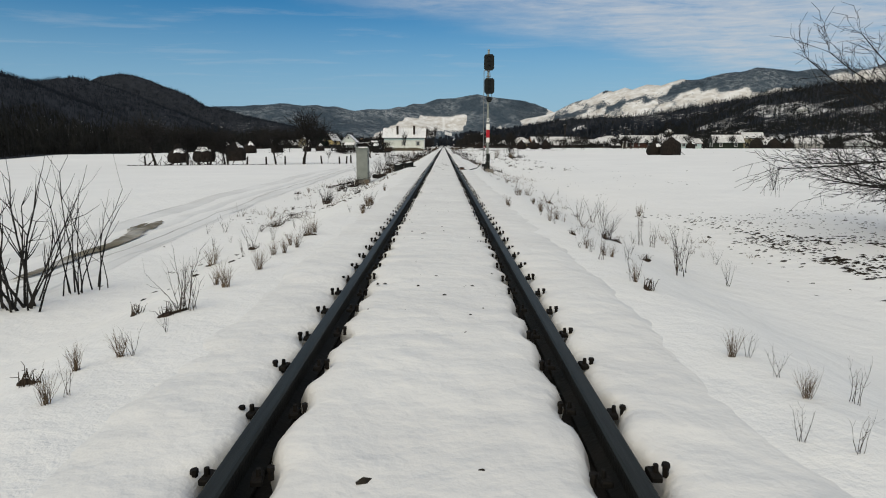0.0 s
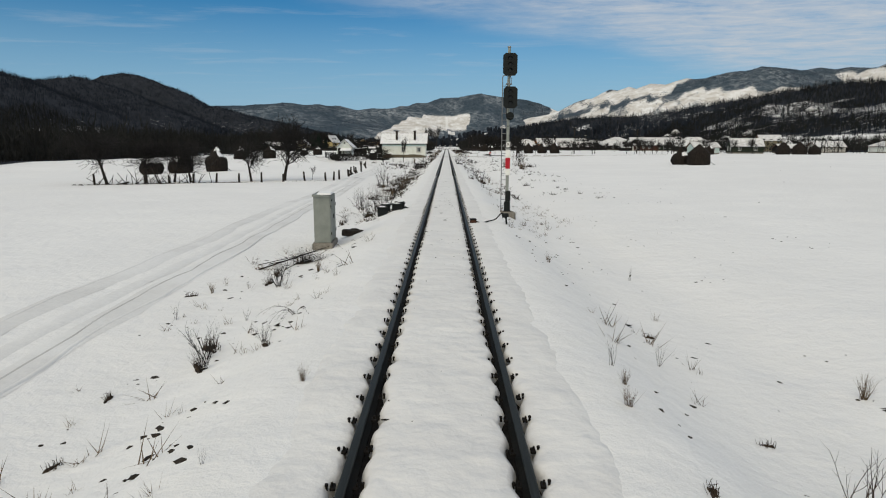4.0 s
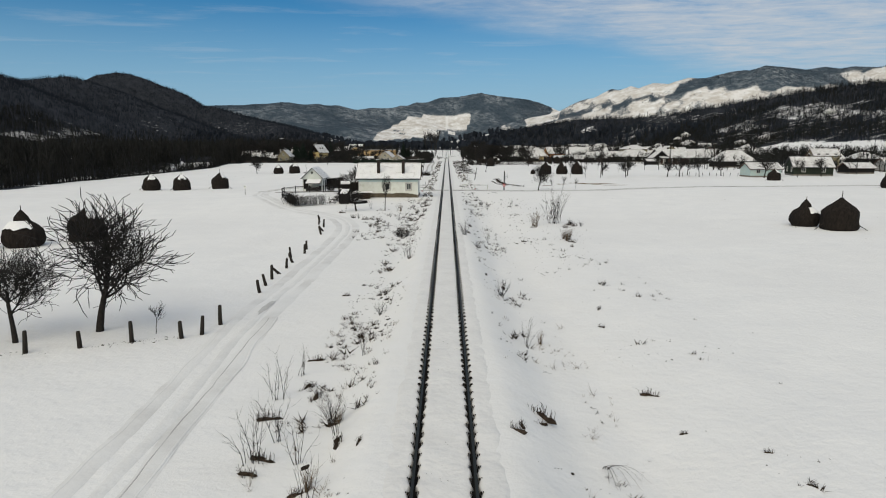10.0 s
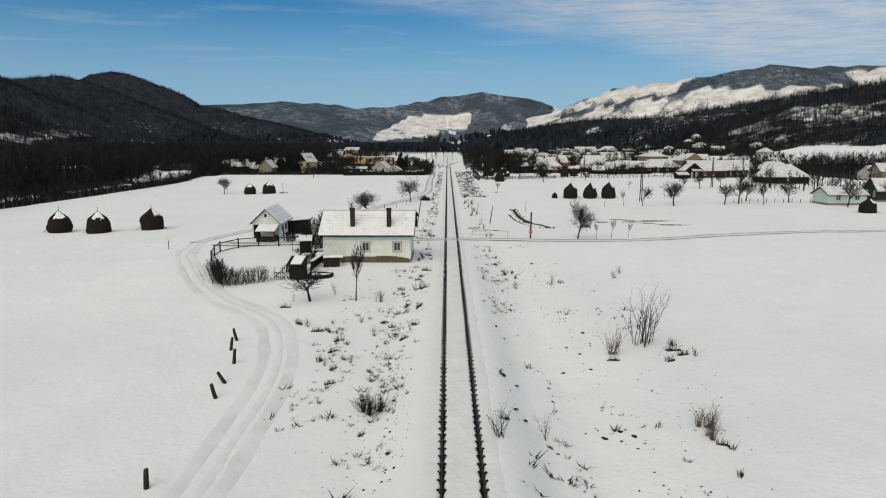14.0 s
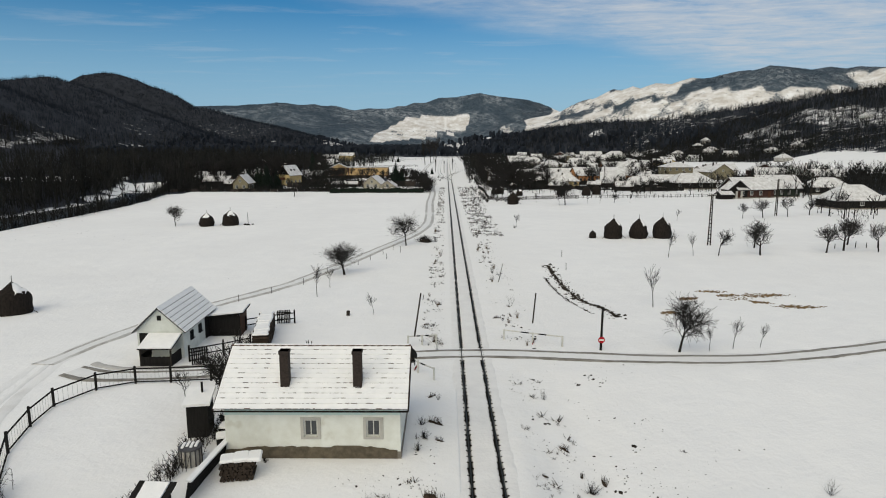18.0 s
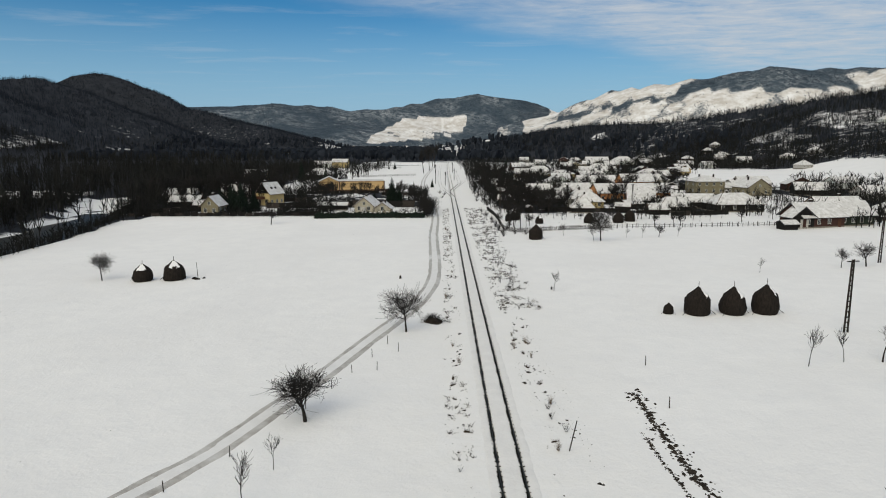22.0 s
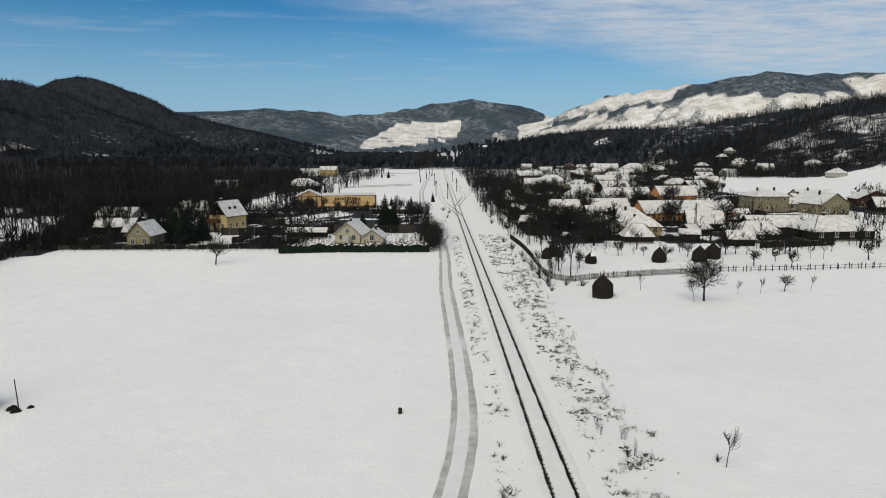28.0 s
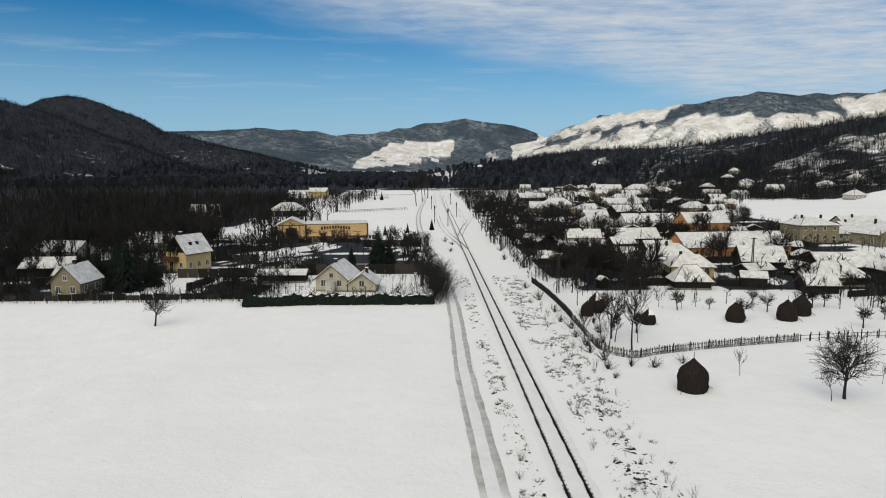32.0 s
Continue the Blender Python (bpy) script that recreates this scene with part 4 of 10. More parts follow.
# ---------------------------------------------------------------- woods that nobody could count
def scatter_mesh(name, protos, P, S, R, material, which):
    """Copies of small tree shapes joined into one mesh. P places, S sizes, R turns."""
    VV, FF, n = [], [], 0
    for k, (pv, pf) in enumerate(protos):
        sel = which == k
        if not sel.any():
            continue
        p, s, r = P[sel], S[sel], R[sel]
        c, sn = np.cos(r), np.sin(r)
        v = pv[None] * s[:, None, :]
        x = v[..., 0] * c[:, None] - v[..., 1] * sn[:, None]
        y = v[..., 0] * sn[:, None] + v[..., 1] * c[:, None]
        v = np.stack([x, y, v[..., 2]], -1) + p[:, None]
        f = pf[None] + (np.arange(len(p)) * len(pv))[:, None, None] + n
        VV.append(v.reshape(-1, 3))
        FF.append(f.reshape(-1, pf.shape[1]))
        n += v.shape[0] * v.shape[1]
    return array_mesh(name, np.concatenate(VV), np.concatenate(FF), material)


def spindle(seed, n=4, two=True):
    """A far crown: widest above the middle, uneven, narrowing to its foot."""
    r = np.random.RandomState(seed)
    rings = [(0.85, 0.45), (0.75, 0.86)] if two else [(0.95, 0.74)]
    pts = [(0, 0, 0)]
    for rad, z in rings:
        for i in range(n):
            a = 2 * np.pi * (i + r.uniform(-.3, .3)) / n
            q = rad * r.uniform(0.7, 1.25)
            pts.append((q * np.cos(a), q * np.sin(a), z + r.uniform(-.06, .06)))
    pts.append((r.uniform(-.2, .2), r.uniform(-.2, .2), 0.95))
    f = [(0, 1 + (i + 1) % n, 1 + i) for i in range(n)]
    for k in range(len(rings) - 1):
        for i in range(n):
            a, b = 1 + k * n + i, 1 + k * n + (i + 1) % n
            f += [(a, b, b + n), (a, b + n, a + n)]
    t = 1 + (len(rings) - 1) * n
    f += [(t + i, t + (i + 1) % n, len(pts) - 1) for i in range(n)]
    return np.array(pts), np.array(f)


def broom(seed, stems=7):
    """A nearer bare tree: a stem and thin rising limbs."""
    r = np.random.RandomState(seed)
    pts, f = [], []

    def spike(a, b, w):
        n = len(pts)
        for i in range(3):
            q = 2 * np.pi * i / 3
            pts.append((a[0] + w * np.cos(q), a[1] + w * np.sin(q), a[2]))
        pts.append(tuple(b))
        f.extend([(n, n + 1, n + 3), (n + 1, n + 2, n + 3), (n + 2, n, n + 3)])

    spike((0, 0, 0), (r.uniform(-.05, .05), r.uniform(-.05, .05), 1.0), 0.05)
    for k in range(stems):
        z = r.uniform(0.22, 0.75)
        a = r.uniform(0, 2 * np.pi)
        ln = r.uniform(0.35, 0.95) * (1.1 - z * 0.6)
        b = (ln * np.cos(a), ln * np.sin(a), min(z + r.uniform(0.1, 0.34), 1.02))
        spike((0, 0, z), b, 0.05)
        for j in range(1):
            t = r.uniform(0.4, 0.8)
            m = (b[0] * t, b[1] * t, z + (b[2] - z) * t)
            spike(m, (m[0] + r.uniform(-.3, .3), m[1] + r.uniform(-.3, .3), m[2] + r.uniform(0.05, 0.25)), 0.045)
    return np.array(pts), np.array(f)


def strokes(seed, n=4):
    """A group of bare stems far off: slender spikes close together."""
    r = np.random.RandomState(seed)
    pts, f = [], []
    for k in range(n):
        a, q, w = r.uniform(0, 6.28), np.sqrt(r.uniform(0, 1)), r.uniform(0.05, 0.08)
        x, y, h, m = q * np.cos(a), q * np.sin(a), r.uniform(0.65, 1.0), len(pts)
        pts += [(x + w * np.cos(t) , y + w * np.sin(t), 0) for t in (0, 2.1, 4.2)]
        pts.append((x + r.uniform(-.3, .3), y + r.uniform(-.3, .3), h))
        f += [(m, m + 1, m + 3), (m + 1, m + 2, m + 3), (m + 2, m, m + 3)]
    return np.array(pts), np.array(f)


def make_woods():
    rs = np.random.RandomState(11)
    spin = [spindle(k, 3) for k in range(8)]
    dots = [spindle(40 + k, 3, False) for k in range(6)]
    stems = [strokes(60 + k) for k in range(8)]
    brooms = [broom(50 + k, 6) for k in range(6)]

    def fill(name, label, x0, x1, y0, y1, count, hmin, hmax, wide, protos, material, zmin=0.0, extra=None, want=0.5):
        X = rs.uniform(x0, x1, count * 6)
        Y = rs.uniform(y0, y1, count * 6)
        Z = ground_z(X, Y)
        ok = (woods_density(X, Y, Z) > rs.uniform(0.02, 0.95, len(X))) & (Z >= zmin)
        if extra is not None:
            ok &= extra(X, Y, Z)
        X, Y, Z = X[ok][:count], Y[ok][:count], Z[ok][:count]
        H = rs.uniform(hmin, hmax, len(X)) * (0.75 + 0.5 * fbm(X / 35, Y / 35, 71))
        S = np.stack([H * wide * rs.uniform(0.75, 1.25, len(X)), H * wide * rs.uniform(0.75, 1.25, len(X)), H], 1)
        P = np.stack([X, Y, mesh_z(X, Y) - 0.3], 1)
        me = scatter_mesh(name, protos, P, S, rs.uniform(0, 6.28, len(X)), M[material], rs.randint(0, len(protos), len(X)))
        tagged(new(name, me), label, "wood", kind="stuff")

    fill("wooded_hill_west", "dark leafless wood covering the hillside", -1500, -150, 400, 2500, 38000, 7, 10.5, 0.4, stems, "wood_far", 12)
    fill("trees_on_slope_west", "bare tree stems on the lower western slope", -620, -150, 330, 1000, 4200, 9, 14, 0.3, brooms, "wood_mid", 9)
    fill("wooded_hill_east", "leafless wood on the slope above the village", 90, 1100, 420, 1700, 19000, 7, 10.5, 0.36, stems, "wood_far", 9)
    fill("trees_on_slope_east", "thin bare trees along the foot of the slope", 90, 900, 400, 1250, 4600, 8, 13, 0.28, brooms, "wood_mid", 4)
    fill("wooded_hill_north", "far hills under leafless wood dusted with snow", -1700, 800, 2600, 4700, 26000, 2.0, 3.2, 1.3, dots, "wood_haze", 8)
    fill("wooded_hill_northeast", "far snowy mountain with patches of bare wood", 450, 2900, 2000, 4300, 19000, 2.0, 3.2, 1.3, dots, "wood_haze", 8)
    fill("wood_belt_west", "belt of bare trees along the edge of the field", -215, -86, 20, 620, 4600, 6, 13, 0.3, brooms, "wood_mid", -6)
    fill("undergrowth_west", "tangled dark undergrowth along the river", -170, -86, 20, 520, 4200, 2.0, 4.5, 0.55, brooms, "wood_mid", -6)
    fill("wood_belt_far", "dark bare trees beyond the field", -520, -190, 60, 1300, 2600, 9, 15, 0.32, brooms, "wood_mid", -5)
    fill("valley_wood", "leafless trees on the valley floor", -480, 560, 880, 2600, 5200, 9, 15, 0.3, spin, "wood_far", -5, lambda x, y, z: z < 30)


make_woods()


def make_thickets():
    """Bare undergrowth and trees between the houses, too tangled to count."""
    rs = np.random.RandomState(19)
    brooms = [broom(80 + k, 5) for k in range(6)]

    def strew(name, label, n, x0, x1, y0, y1, hmin, hmax, keep, material="wood_mid"):
        X, Y = rs.uniform(x0, x1, n * 4), rs.uniform(y0, y1, n * 4)
        ok = keep(X, Y)
        X, Y = X[ok][:n], Y[ok][:n]
        H = hmin + (hmax - hmin) * rs.uniform(0, 1, len(X)) ** 1.6
        S = np.stack([H * 0.52 * rs.uniform(0.7, 1.3, len(X)), H * 0.52 * rs.uniform(0.7, 1.3, len(X)), H], 1)
        me = scatter_mesh(name, brooms, np.stack([X, Y, ground_z(X, Y) - 0.1], 1), S, rs.uniform(0, 6.28, len(X)), M[material], rs.randint(0, 6, len(X)))
        tagged(new(name, me), label, "thicket", kind="stuff")

    strew("village_thicket", "dark bare bushes and fruit trees between the yards", 7000, 11, 330, 318, 860, 0.8, 3.6,
          lambda x, y: ~open_field(x, y) & ((y > 345) | (x > 16)) & (fbm(x / 22, y / 22, 33) > 0.36) & (x < 60 + (y - 330) * 0.55))
    strew("village_orchard_scrub", "tangled bare fruit trees crowding the eastern yards", 1700, 14, 150, 336, 560, 2.4, 6.0,
          lambda x, y: ~open_field(x, y) & (fbm(x / 10, y / 10, 57) > 0.5) & (x < 70 + (y - 330) * 0.5) & (x > 12 + (y - 336) * 0.02))
    strew("village_thicket_far", "dark bare trees among the far houses", 3400, 20, 430, 430, 960, 3.0, 8.0, lambda x, y: ~open_field(x, y) & (fbm(x / 30, y / 30, 36) > 0.40) & (x < 60 + (y - 380) * 0.75))
    strew("slope_foot_thicket", "dense bare trees at the foot of the eastern slope", 6500, 96, 480, 300, 900, 3.0, 8.5, lambda x, y: ~open_field(x, y) & (x > 96 + np.clip(y - 330, 0, 130) * 0.55) & (hills(x, y) < 26) & (fbm(x / 30, y / 30, 44) > 0.34))
    strew("field_edge_trees", "dark bare trees round the farms at the field's edge", 340, 82, 175, 219, 262, 1.6, 6.0, lambda x, y: (fbm(x / 9, y / 9, 50) > 0.42) & (y > 221 + np.abs(x - 92) * 0.08))
    strew("orchard_thicket", "dark bare trees beyond the eastern orchard", 420, 118, 210, 240, 390, 2.5, 7.0, lambda x, y: fbm(x / 14, y / 14, 45) > 0.48)
    strew("trackside_thicket", "low dark scrub behind the lineside fence", 850, 9.5, 34, 335, 402, 0.8, 3.8, lambda x, y: fbm(x / 7, y / 9, 35) > 0.46)
    strew("trackside_thicket_far", "dense dark scrub beside the station tracks", 1300, 7.5, 34, 400, 760, 1.6, 6.5, lambda x, y: (fbm(x / 9, y / 14, 35) > 0.42) & (x > 7.5 + (y - 400) * 0.022))
    strew("garden_thicket", "tangled bare scrub behind the western houses", 2900, -100, -10, 328, 414, 1.2, 4.6, lambda x, y: (fbm(x / 14, y / 14, 37) > 0.40) & ~((x > -54) & (x < -17) & (y > 371) & (y < 414)) & ~((x > -33) & (x < -10) & (y < 372)) & ~((x > -64) & (x < -50) & (y < 372)) & ~((x > -36) & (x < -12) & (y < 350)) & ~((x > -76) & (x < -62) & (y < 343)))
    strew("riverside_scrub", "tangled bare bushes along the river", 2000, -165, -104, 120, 425, 2.0, 6.5, lambda x, y: (river_far(x, y) > 10.8) & (river_far(x, y) < 20))
    strew("near_bank_scrub", "dense dark bushes on the near bank of the river", 3600, -126, -80, 60, 405, 1.4, 4.4, lambda x, y: (river_far(x, y) > 8.5) & (river_far(x, y) < 15.5) & (x > -113 - np.clip(y - 340, 0, 90) * 0.35))
    strew("garden_edge_scrub", "low dark scrub along the garden fences", 900, -104, -38, 325.5, 338, 0.9, 2.8, lambda x, y: fbm(x / 5, y / 5, 38) > 0.42)
    strew("farmyard_thicket", "dark bare fruit trees crowding the farmyards", 900, 52, 160, 312, 432, 1.6, 5.5,
          lambda x, y: (fbm(x / 11, y / 11, 46) > 0.46) & (y > 318 + (x - 52) * 0.12))
    strew("yard_scrub", "low bare garden bushes round the cream house", 260, -40, -9, 327, 352, 0.7, 2.4,
          lambda x, y: (fbm(x / 4, y / 4, 47) > 0.44) & ((np.abs(x + 24) > 7.5) | (np.abs(y - 338) > 5.5)))
    strew("field_end_wood", "dark bare wood beyond the eastern fields", 2600, 210, 680, 640, 1000, 4.0, 10.0,
          lambda x, y: (x > 0.41 * (y - 178)) & (x < 0.85 * (y - 178)) & (fbm(x / 40, y / 40, 49) > 0.36))
    strew("garden_thicket_far", "bare trees round the western gardens", 1300, -130, -52, 400, 760, 3.0, 9.0, lambda x, y: fbm(x / 25, y / 25, 39) > 0.42)


make_thickets()

# ---------------------------------------------------------------- line-side equipment
def octagon(w, h, c):
    a, b = w / 2, h / 2
    return [(-a + c, -b), (a - c, -b), (a, -b + c), (a, b - c), (a - c, b), (-a + c, b), (-a, b - c), (-a, -b + c)]


def plate(poly, y0, y1, zc, xc=0.0):
    """A flat shape in the x-z plane with thickness along y."""
    g = Geo()
    n = len(poly)
    pts = [(xc + x, y0, zc + z) for x, z in poly] + [(xc + x, y1, zc + z) for x, z in poly]
    g.add(pts, [tuple(range(n)), tuple(range(2 * n - 1, n - 1, -1))] + [((i + 1) % n, i, n + i, n + (i + 1) % n) for i in range(n)])
    return g


def make_signal():
    x, y = 2.66, 46.4
    z = gz(x, y)
    s = thing("railway_signal", pose(x, y, z), "tall railway colour-light signal with black heads, ladder and red-white mast plate", "railway signal")
    top = 6.64 - z
    foot = part("concrete_foot", Geo().box(0, 0, -0.25, 0.68, 0.6, 0.38, 8, 0.08), "concrete", s, "rough concrete footing in the snow")
    part("foot_flange", Geo().box(0, 0, 0.1, 0.34, 0.34, 0.04), "iron", foot)
    part("relay_box", Geo().box(0.0, -0.02, 0.14, 0.25, 0.24, 0.42, 0, 0.03), "black", s, "black cable box at the mast's foot")
    part("relay_box", Geo().box(0.03, -0.03, 0.57, 0.21, 0.22, 0.44, 0, 0.03), "black", s, "black switch box on the mast")
    part("mast", Geo().tube((0, 0, 0.1), (0, 0, top), 0.062, 0.06, 12), "mast", s, "pale grey tubular mast")
    cap = Geo().tube((0, 0, top - 0.02), (0, 0, top + 0.03), 0.085, 0.07, 12)
    part("mast_cap", cap, "grey_metal", s)

    def head(zc, w, h, shift):
        f = -0.47
        b = part("signal_head", plate(octagon(w, h, 0.1), f - 0.015, f + 0.015, zc, shift), "black", s, "black octagonal backboard with dark lenses")
        part("lamp_case", Geo().box(shift, f + 0.145, zc - h * 0.38, w * 0.55, 0.24, h * 0.76, 0, 0.03), "black", b)
        for k in (-1, 0, 1):
            zz = zc + k * h * 0.27
            part("lens", Geo().tube((shift, f - 0.024, zz), (shift, f - 0.014, zz), 0.07, 0.078, 16), "lens", b)
            hood = Geo()
            for i in range(11):
                a0, a1 = math.pi * i / 11, math.pi * (i + 1) / 11
                rim = [(shift + r * math.cos(a), f + d, zz + r * math.sin(a)) for r, d, a in ((0.092, -0.012, a0), (0.092, -0.012, a1), (0.088, -0.085, a1), (0.088, -0.085, a0))]
                hood.quad(*rim)
                hood.quad(*[(shift + (p[0] - shift) * 0.94, p[1], zz + (p[2] - zz) * 0.94) for p in rim[::-1]])
            part("hood", hood, "black", b)
        for zz in (zc - h * 0.3, zc + h * 0.3):
            part("bracket", Geo().box(shift * 0.5, -0.12, zz, 0.14, 0.34, 0.05), "iron", b)
        part("hinge", Geo().box(shift - w * 0.28, f + 0.16, zc - h * 0.42, 0.05, 0.1, 0.16), "grey_metal", b)

    head(top - 0.75, 0.585, 0.9, 0.0)
    head(top - 2.07, 0.575, 0.88, 0.03)
    small = part("round_lamp", Geo().tube((0.02, -0.5, top - 2.83), (0.02, -0.4, top - 2.83), 0.165, 0.15, 22), "black", s, "round black lamp below the heads")
    part("lamp_visor", Geo().add([(-0.06, -0.505, top - 2.88), (0.12, -0.505, top - 2.88), (0.19, -0.62, top - 2.9), (0.03, -0.62, top - 2.94)], [(0, 1, 2, 3), (3, 2, 1, 0)]), "black", small)
    part("lamp_arm", Geo().tube((0.02, -0.41, top - 2.83), (0.0, 0.0, top - 2.83), 0.03, 0.03, 8), "iron", small)
    for xx in (-0.12, 0.16):
        part("lamp_hanger", Geo().tube((xx, -0.4, top - 2.78), (xx, -0.4, top - 2.46), 0.012, 0.012, 6), "iron", small)
    part("conduit", Geo().path([(0.05, -0.05, top - 1.16), (0.1, -0.1, top - 1.3), (0.1, -0.1, top - 1.48), (0.05, -0.07, top - 1.54)], 0.012, 6), "grey_metal", s)
    part("wire_tie", Geo().path([(-0.07, -0.02, top - 3.2), (0, -0.075, top - 3.24), (0.07, -0.02, top - 3.2), (0.1, 0.03, top - 3.34)], 0.008, 5), "iron", s)
    sign = part("letter_plate", plate([(-0.075, -0.1), (0.075, -0.1), (0.075, 0.1), (-0.075, 0.1)], -0.085, -0.075, top - 3.98), "white", s, "white plate with a black letter X")
    fc = bpy.data.curves.new("letter", "FONT")
    fc.body, fc.size, fc.align_x, fc.align_y, fc.extrude = "X", 0.19, "CENTER", "CENTER", 0.002
    fc.materials.append(M["black"])
    tmp = bpy.data.objects.new("letter", fc)
    me = bpy.data.meshes.new_from_object(tmp)
    le = new("letter", me)
    le.parent = sign
    le.matrix_local = pose(0, -0.089, top - 3.98, 90, 0, 0)
    part("plate_clamp", Geo().box(0, -0.03, top - 4.18, 0.24, 0.14, 0.06, 0, 0.02), "grey_metal", s)
    strip = part("mast_plate", Geo().box(0, -0.085, top - 5.28, 0.2, 0.015, 1.08), "white", s, "white, red and white banded plate")
    part("red_band", Geo().box(0, -0.0965, top - 5.0, 0.198, 0.006, 0.46), "red", strip)
    lad = part("ladder", Geo().tube((-0.25, 0.14, 0.05), (-0.25, 0.11, top - 1.3), 0.021, 0.021, 6), "grey_metal", s, "narrow steel ladder behind the mast")
    part("ladder_rail", Geo().tube((-0.04, 0.16, 0.05), (-0.04, 0.13, top - 1.3), 0.018, 0.018, 6), "grey_metal", lad)
    part("ladder_hook", Geo().path([(-0.25, 0.11, top - 1.32), (-0.25, 0.11, top - 1.2), (-0.22, 0.1, top - 1.14), (-0.12, 0.06, top - 1.12), (0.0, 0.03, top - 1.12)], 0.024, 6), "grey_metal", lad, "bent top of the ladder clamped to the mast")
    for zz in (top - 1.16, top - 1.52):
        part("clamp", Geo().box(0, 0, zz, 0.24, 0.17, 0.055, 0, 0.01), "grey_metal", s)
    rung = Geo().tube((-0.25, 0, 0), (-0.04, 0.02, 0), 0.012, 0.012, 5).mesh("rung", M["grey_metal"])
    k = 0.35
    while k < top - 1.3:
        r = new("rung", rung)
        r.parent = lad
        r.matrix_local = pose(0, 0.14 - 0.03 * k / top, k)
        k += 0.28
    for zz in (1.2, 3.2):
        part("ladder_stay", Geo().tube((-0.06, 0.05, zz), (-0.06, 0.17, zz), 0.012, 0.012, 5), "grey_metal", lad)


make_signal()


def make_cabinet():
    x, y = -3.92, 39.75
    z = gz(x, y)
    c = thing("relay_cabinet", pose(x, y, -0.5, 0, 0, 3), "grey-green steel relay cabinet with double doors on a concrete base", "electrical cabinet")
    part("base", Geo().box(0, 0, -0.35, 0.66, 1.36, 0.4, 0, 0.04), "concrete", c, "rough concrete plinth")
    body = part("body", Geo().box(0, 0, 0.06, 0.52, 1.22, 1.48, 0, 0.012), "cabinet", c)
    part("roof", Geo().add([(-0.29, -0.66, 1.53), (0.29, -0.66, 1.53), (0.29, 0.66, 1.53), (-0.29, 0.66, 1.53),
                            (-0.29, -0.66, 1.60), (0.29, -0.66, 1.54), (0.29, 0.66, 1.54), (-0.29, 0.66, 1.60)],
                           [(3, 2, 1, 0), (4, 5, 6, 7), (0, 1, 5, 4), (1, 2, 6, 5), (2, 3, 7, 6), (3, 0, 4, 7)]), "cabinet", c)
    sn = Geo().box(0.03, 0.08, 1.57, 0.46, 1.05, 0.05, 2, 0.04)
    part("snow_patch", sn, "snow_cap", c, "patch of snow on the roof")
    for s in (-1, 1):
        d = part("door", Geo().box(0.268, s * 0.3, 0.1, 0.02, 0.585, 1.40, 0, 0.004), "cabinet", c, "flat steel door")
        for zz in (0.35, 1.2):
            part("hinge", Geo().tube((0.285, s * 0.58, zz - 0.05), (0.285, s * 0.58, zz + 0.05), 0.014, 0.014, 6), "iron", d)
    part("handle", Geo().box(0.295, 0.04, 0.78, 0.03, 0.025, 0.14, 0, 0.006), "iron", c, "black door handle")
    part("vent", Geo().box(0.283, -0.3, 1.36, 0.012, 0.18, 0.06), "iron", c)
    pl = thing("dark_slab", pose(-3.2, 41.1, gz(-3.2, 41.1) - 0.04, 0, 4, 12), "half-buried dark slab and rubble beside the cabinet", "slab")
    part("slab", Geo().box(0, 0, 0, 0.8, 0.42, 0.2, 0, 0.05), "clod", pl)
    part("rubble", Geo().lathe([(0.3, 0.0), (0.24, 0.14), (0.1, 0.24)], 9, 0.3, random.Random(6), 0.05, 0.1), "clod", pl)


make_cabinet()


def cable_thing(name, pts, r, label, material="black"):
    g = Geo()
    line = []
    P = [Vector(p) for p in pts]
    P = [P[0] * 2 - P[1]] + P + [P[-1] * 2 - P[-2]]
    for k in range(1, len(P) - 2):
        for i in range(6):
            t = i / 6
            a, b, c, d = P[k - 1], P[k], P[k + 1], P[k + 2]
            line.append(0.5 * ((2 * b) + (c - a) * t + (2 * a - 5 * b + 4 * c - d) * t * t + (3 * b - a - 3 * c + d) * t ** 3))
    line.append(P[-2])
    g.path(line, r, 7)
    ob = new(name, g.mesh(name, M[material], True))
    return tagged(ob, label, "cable")


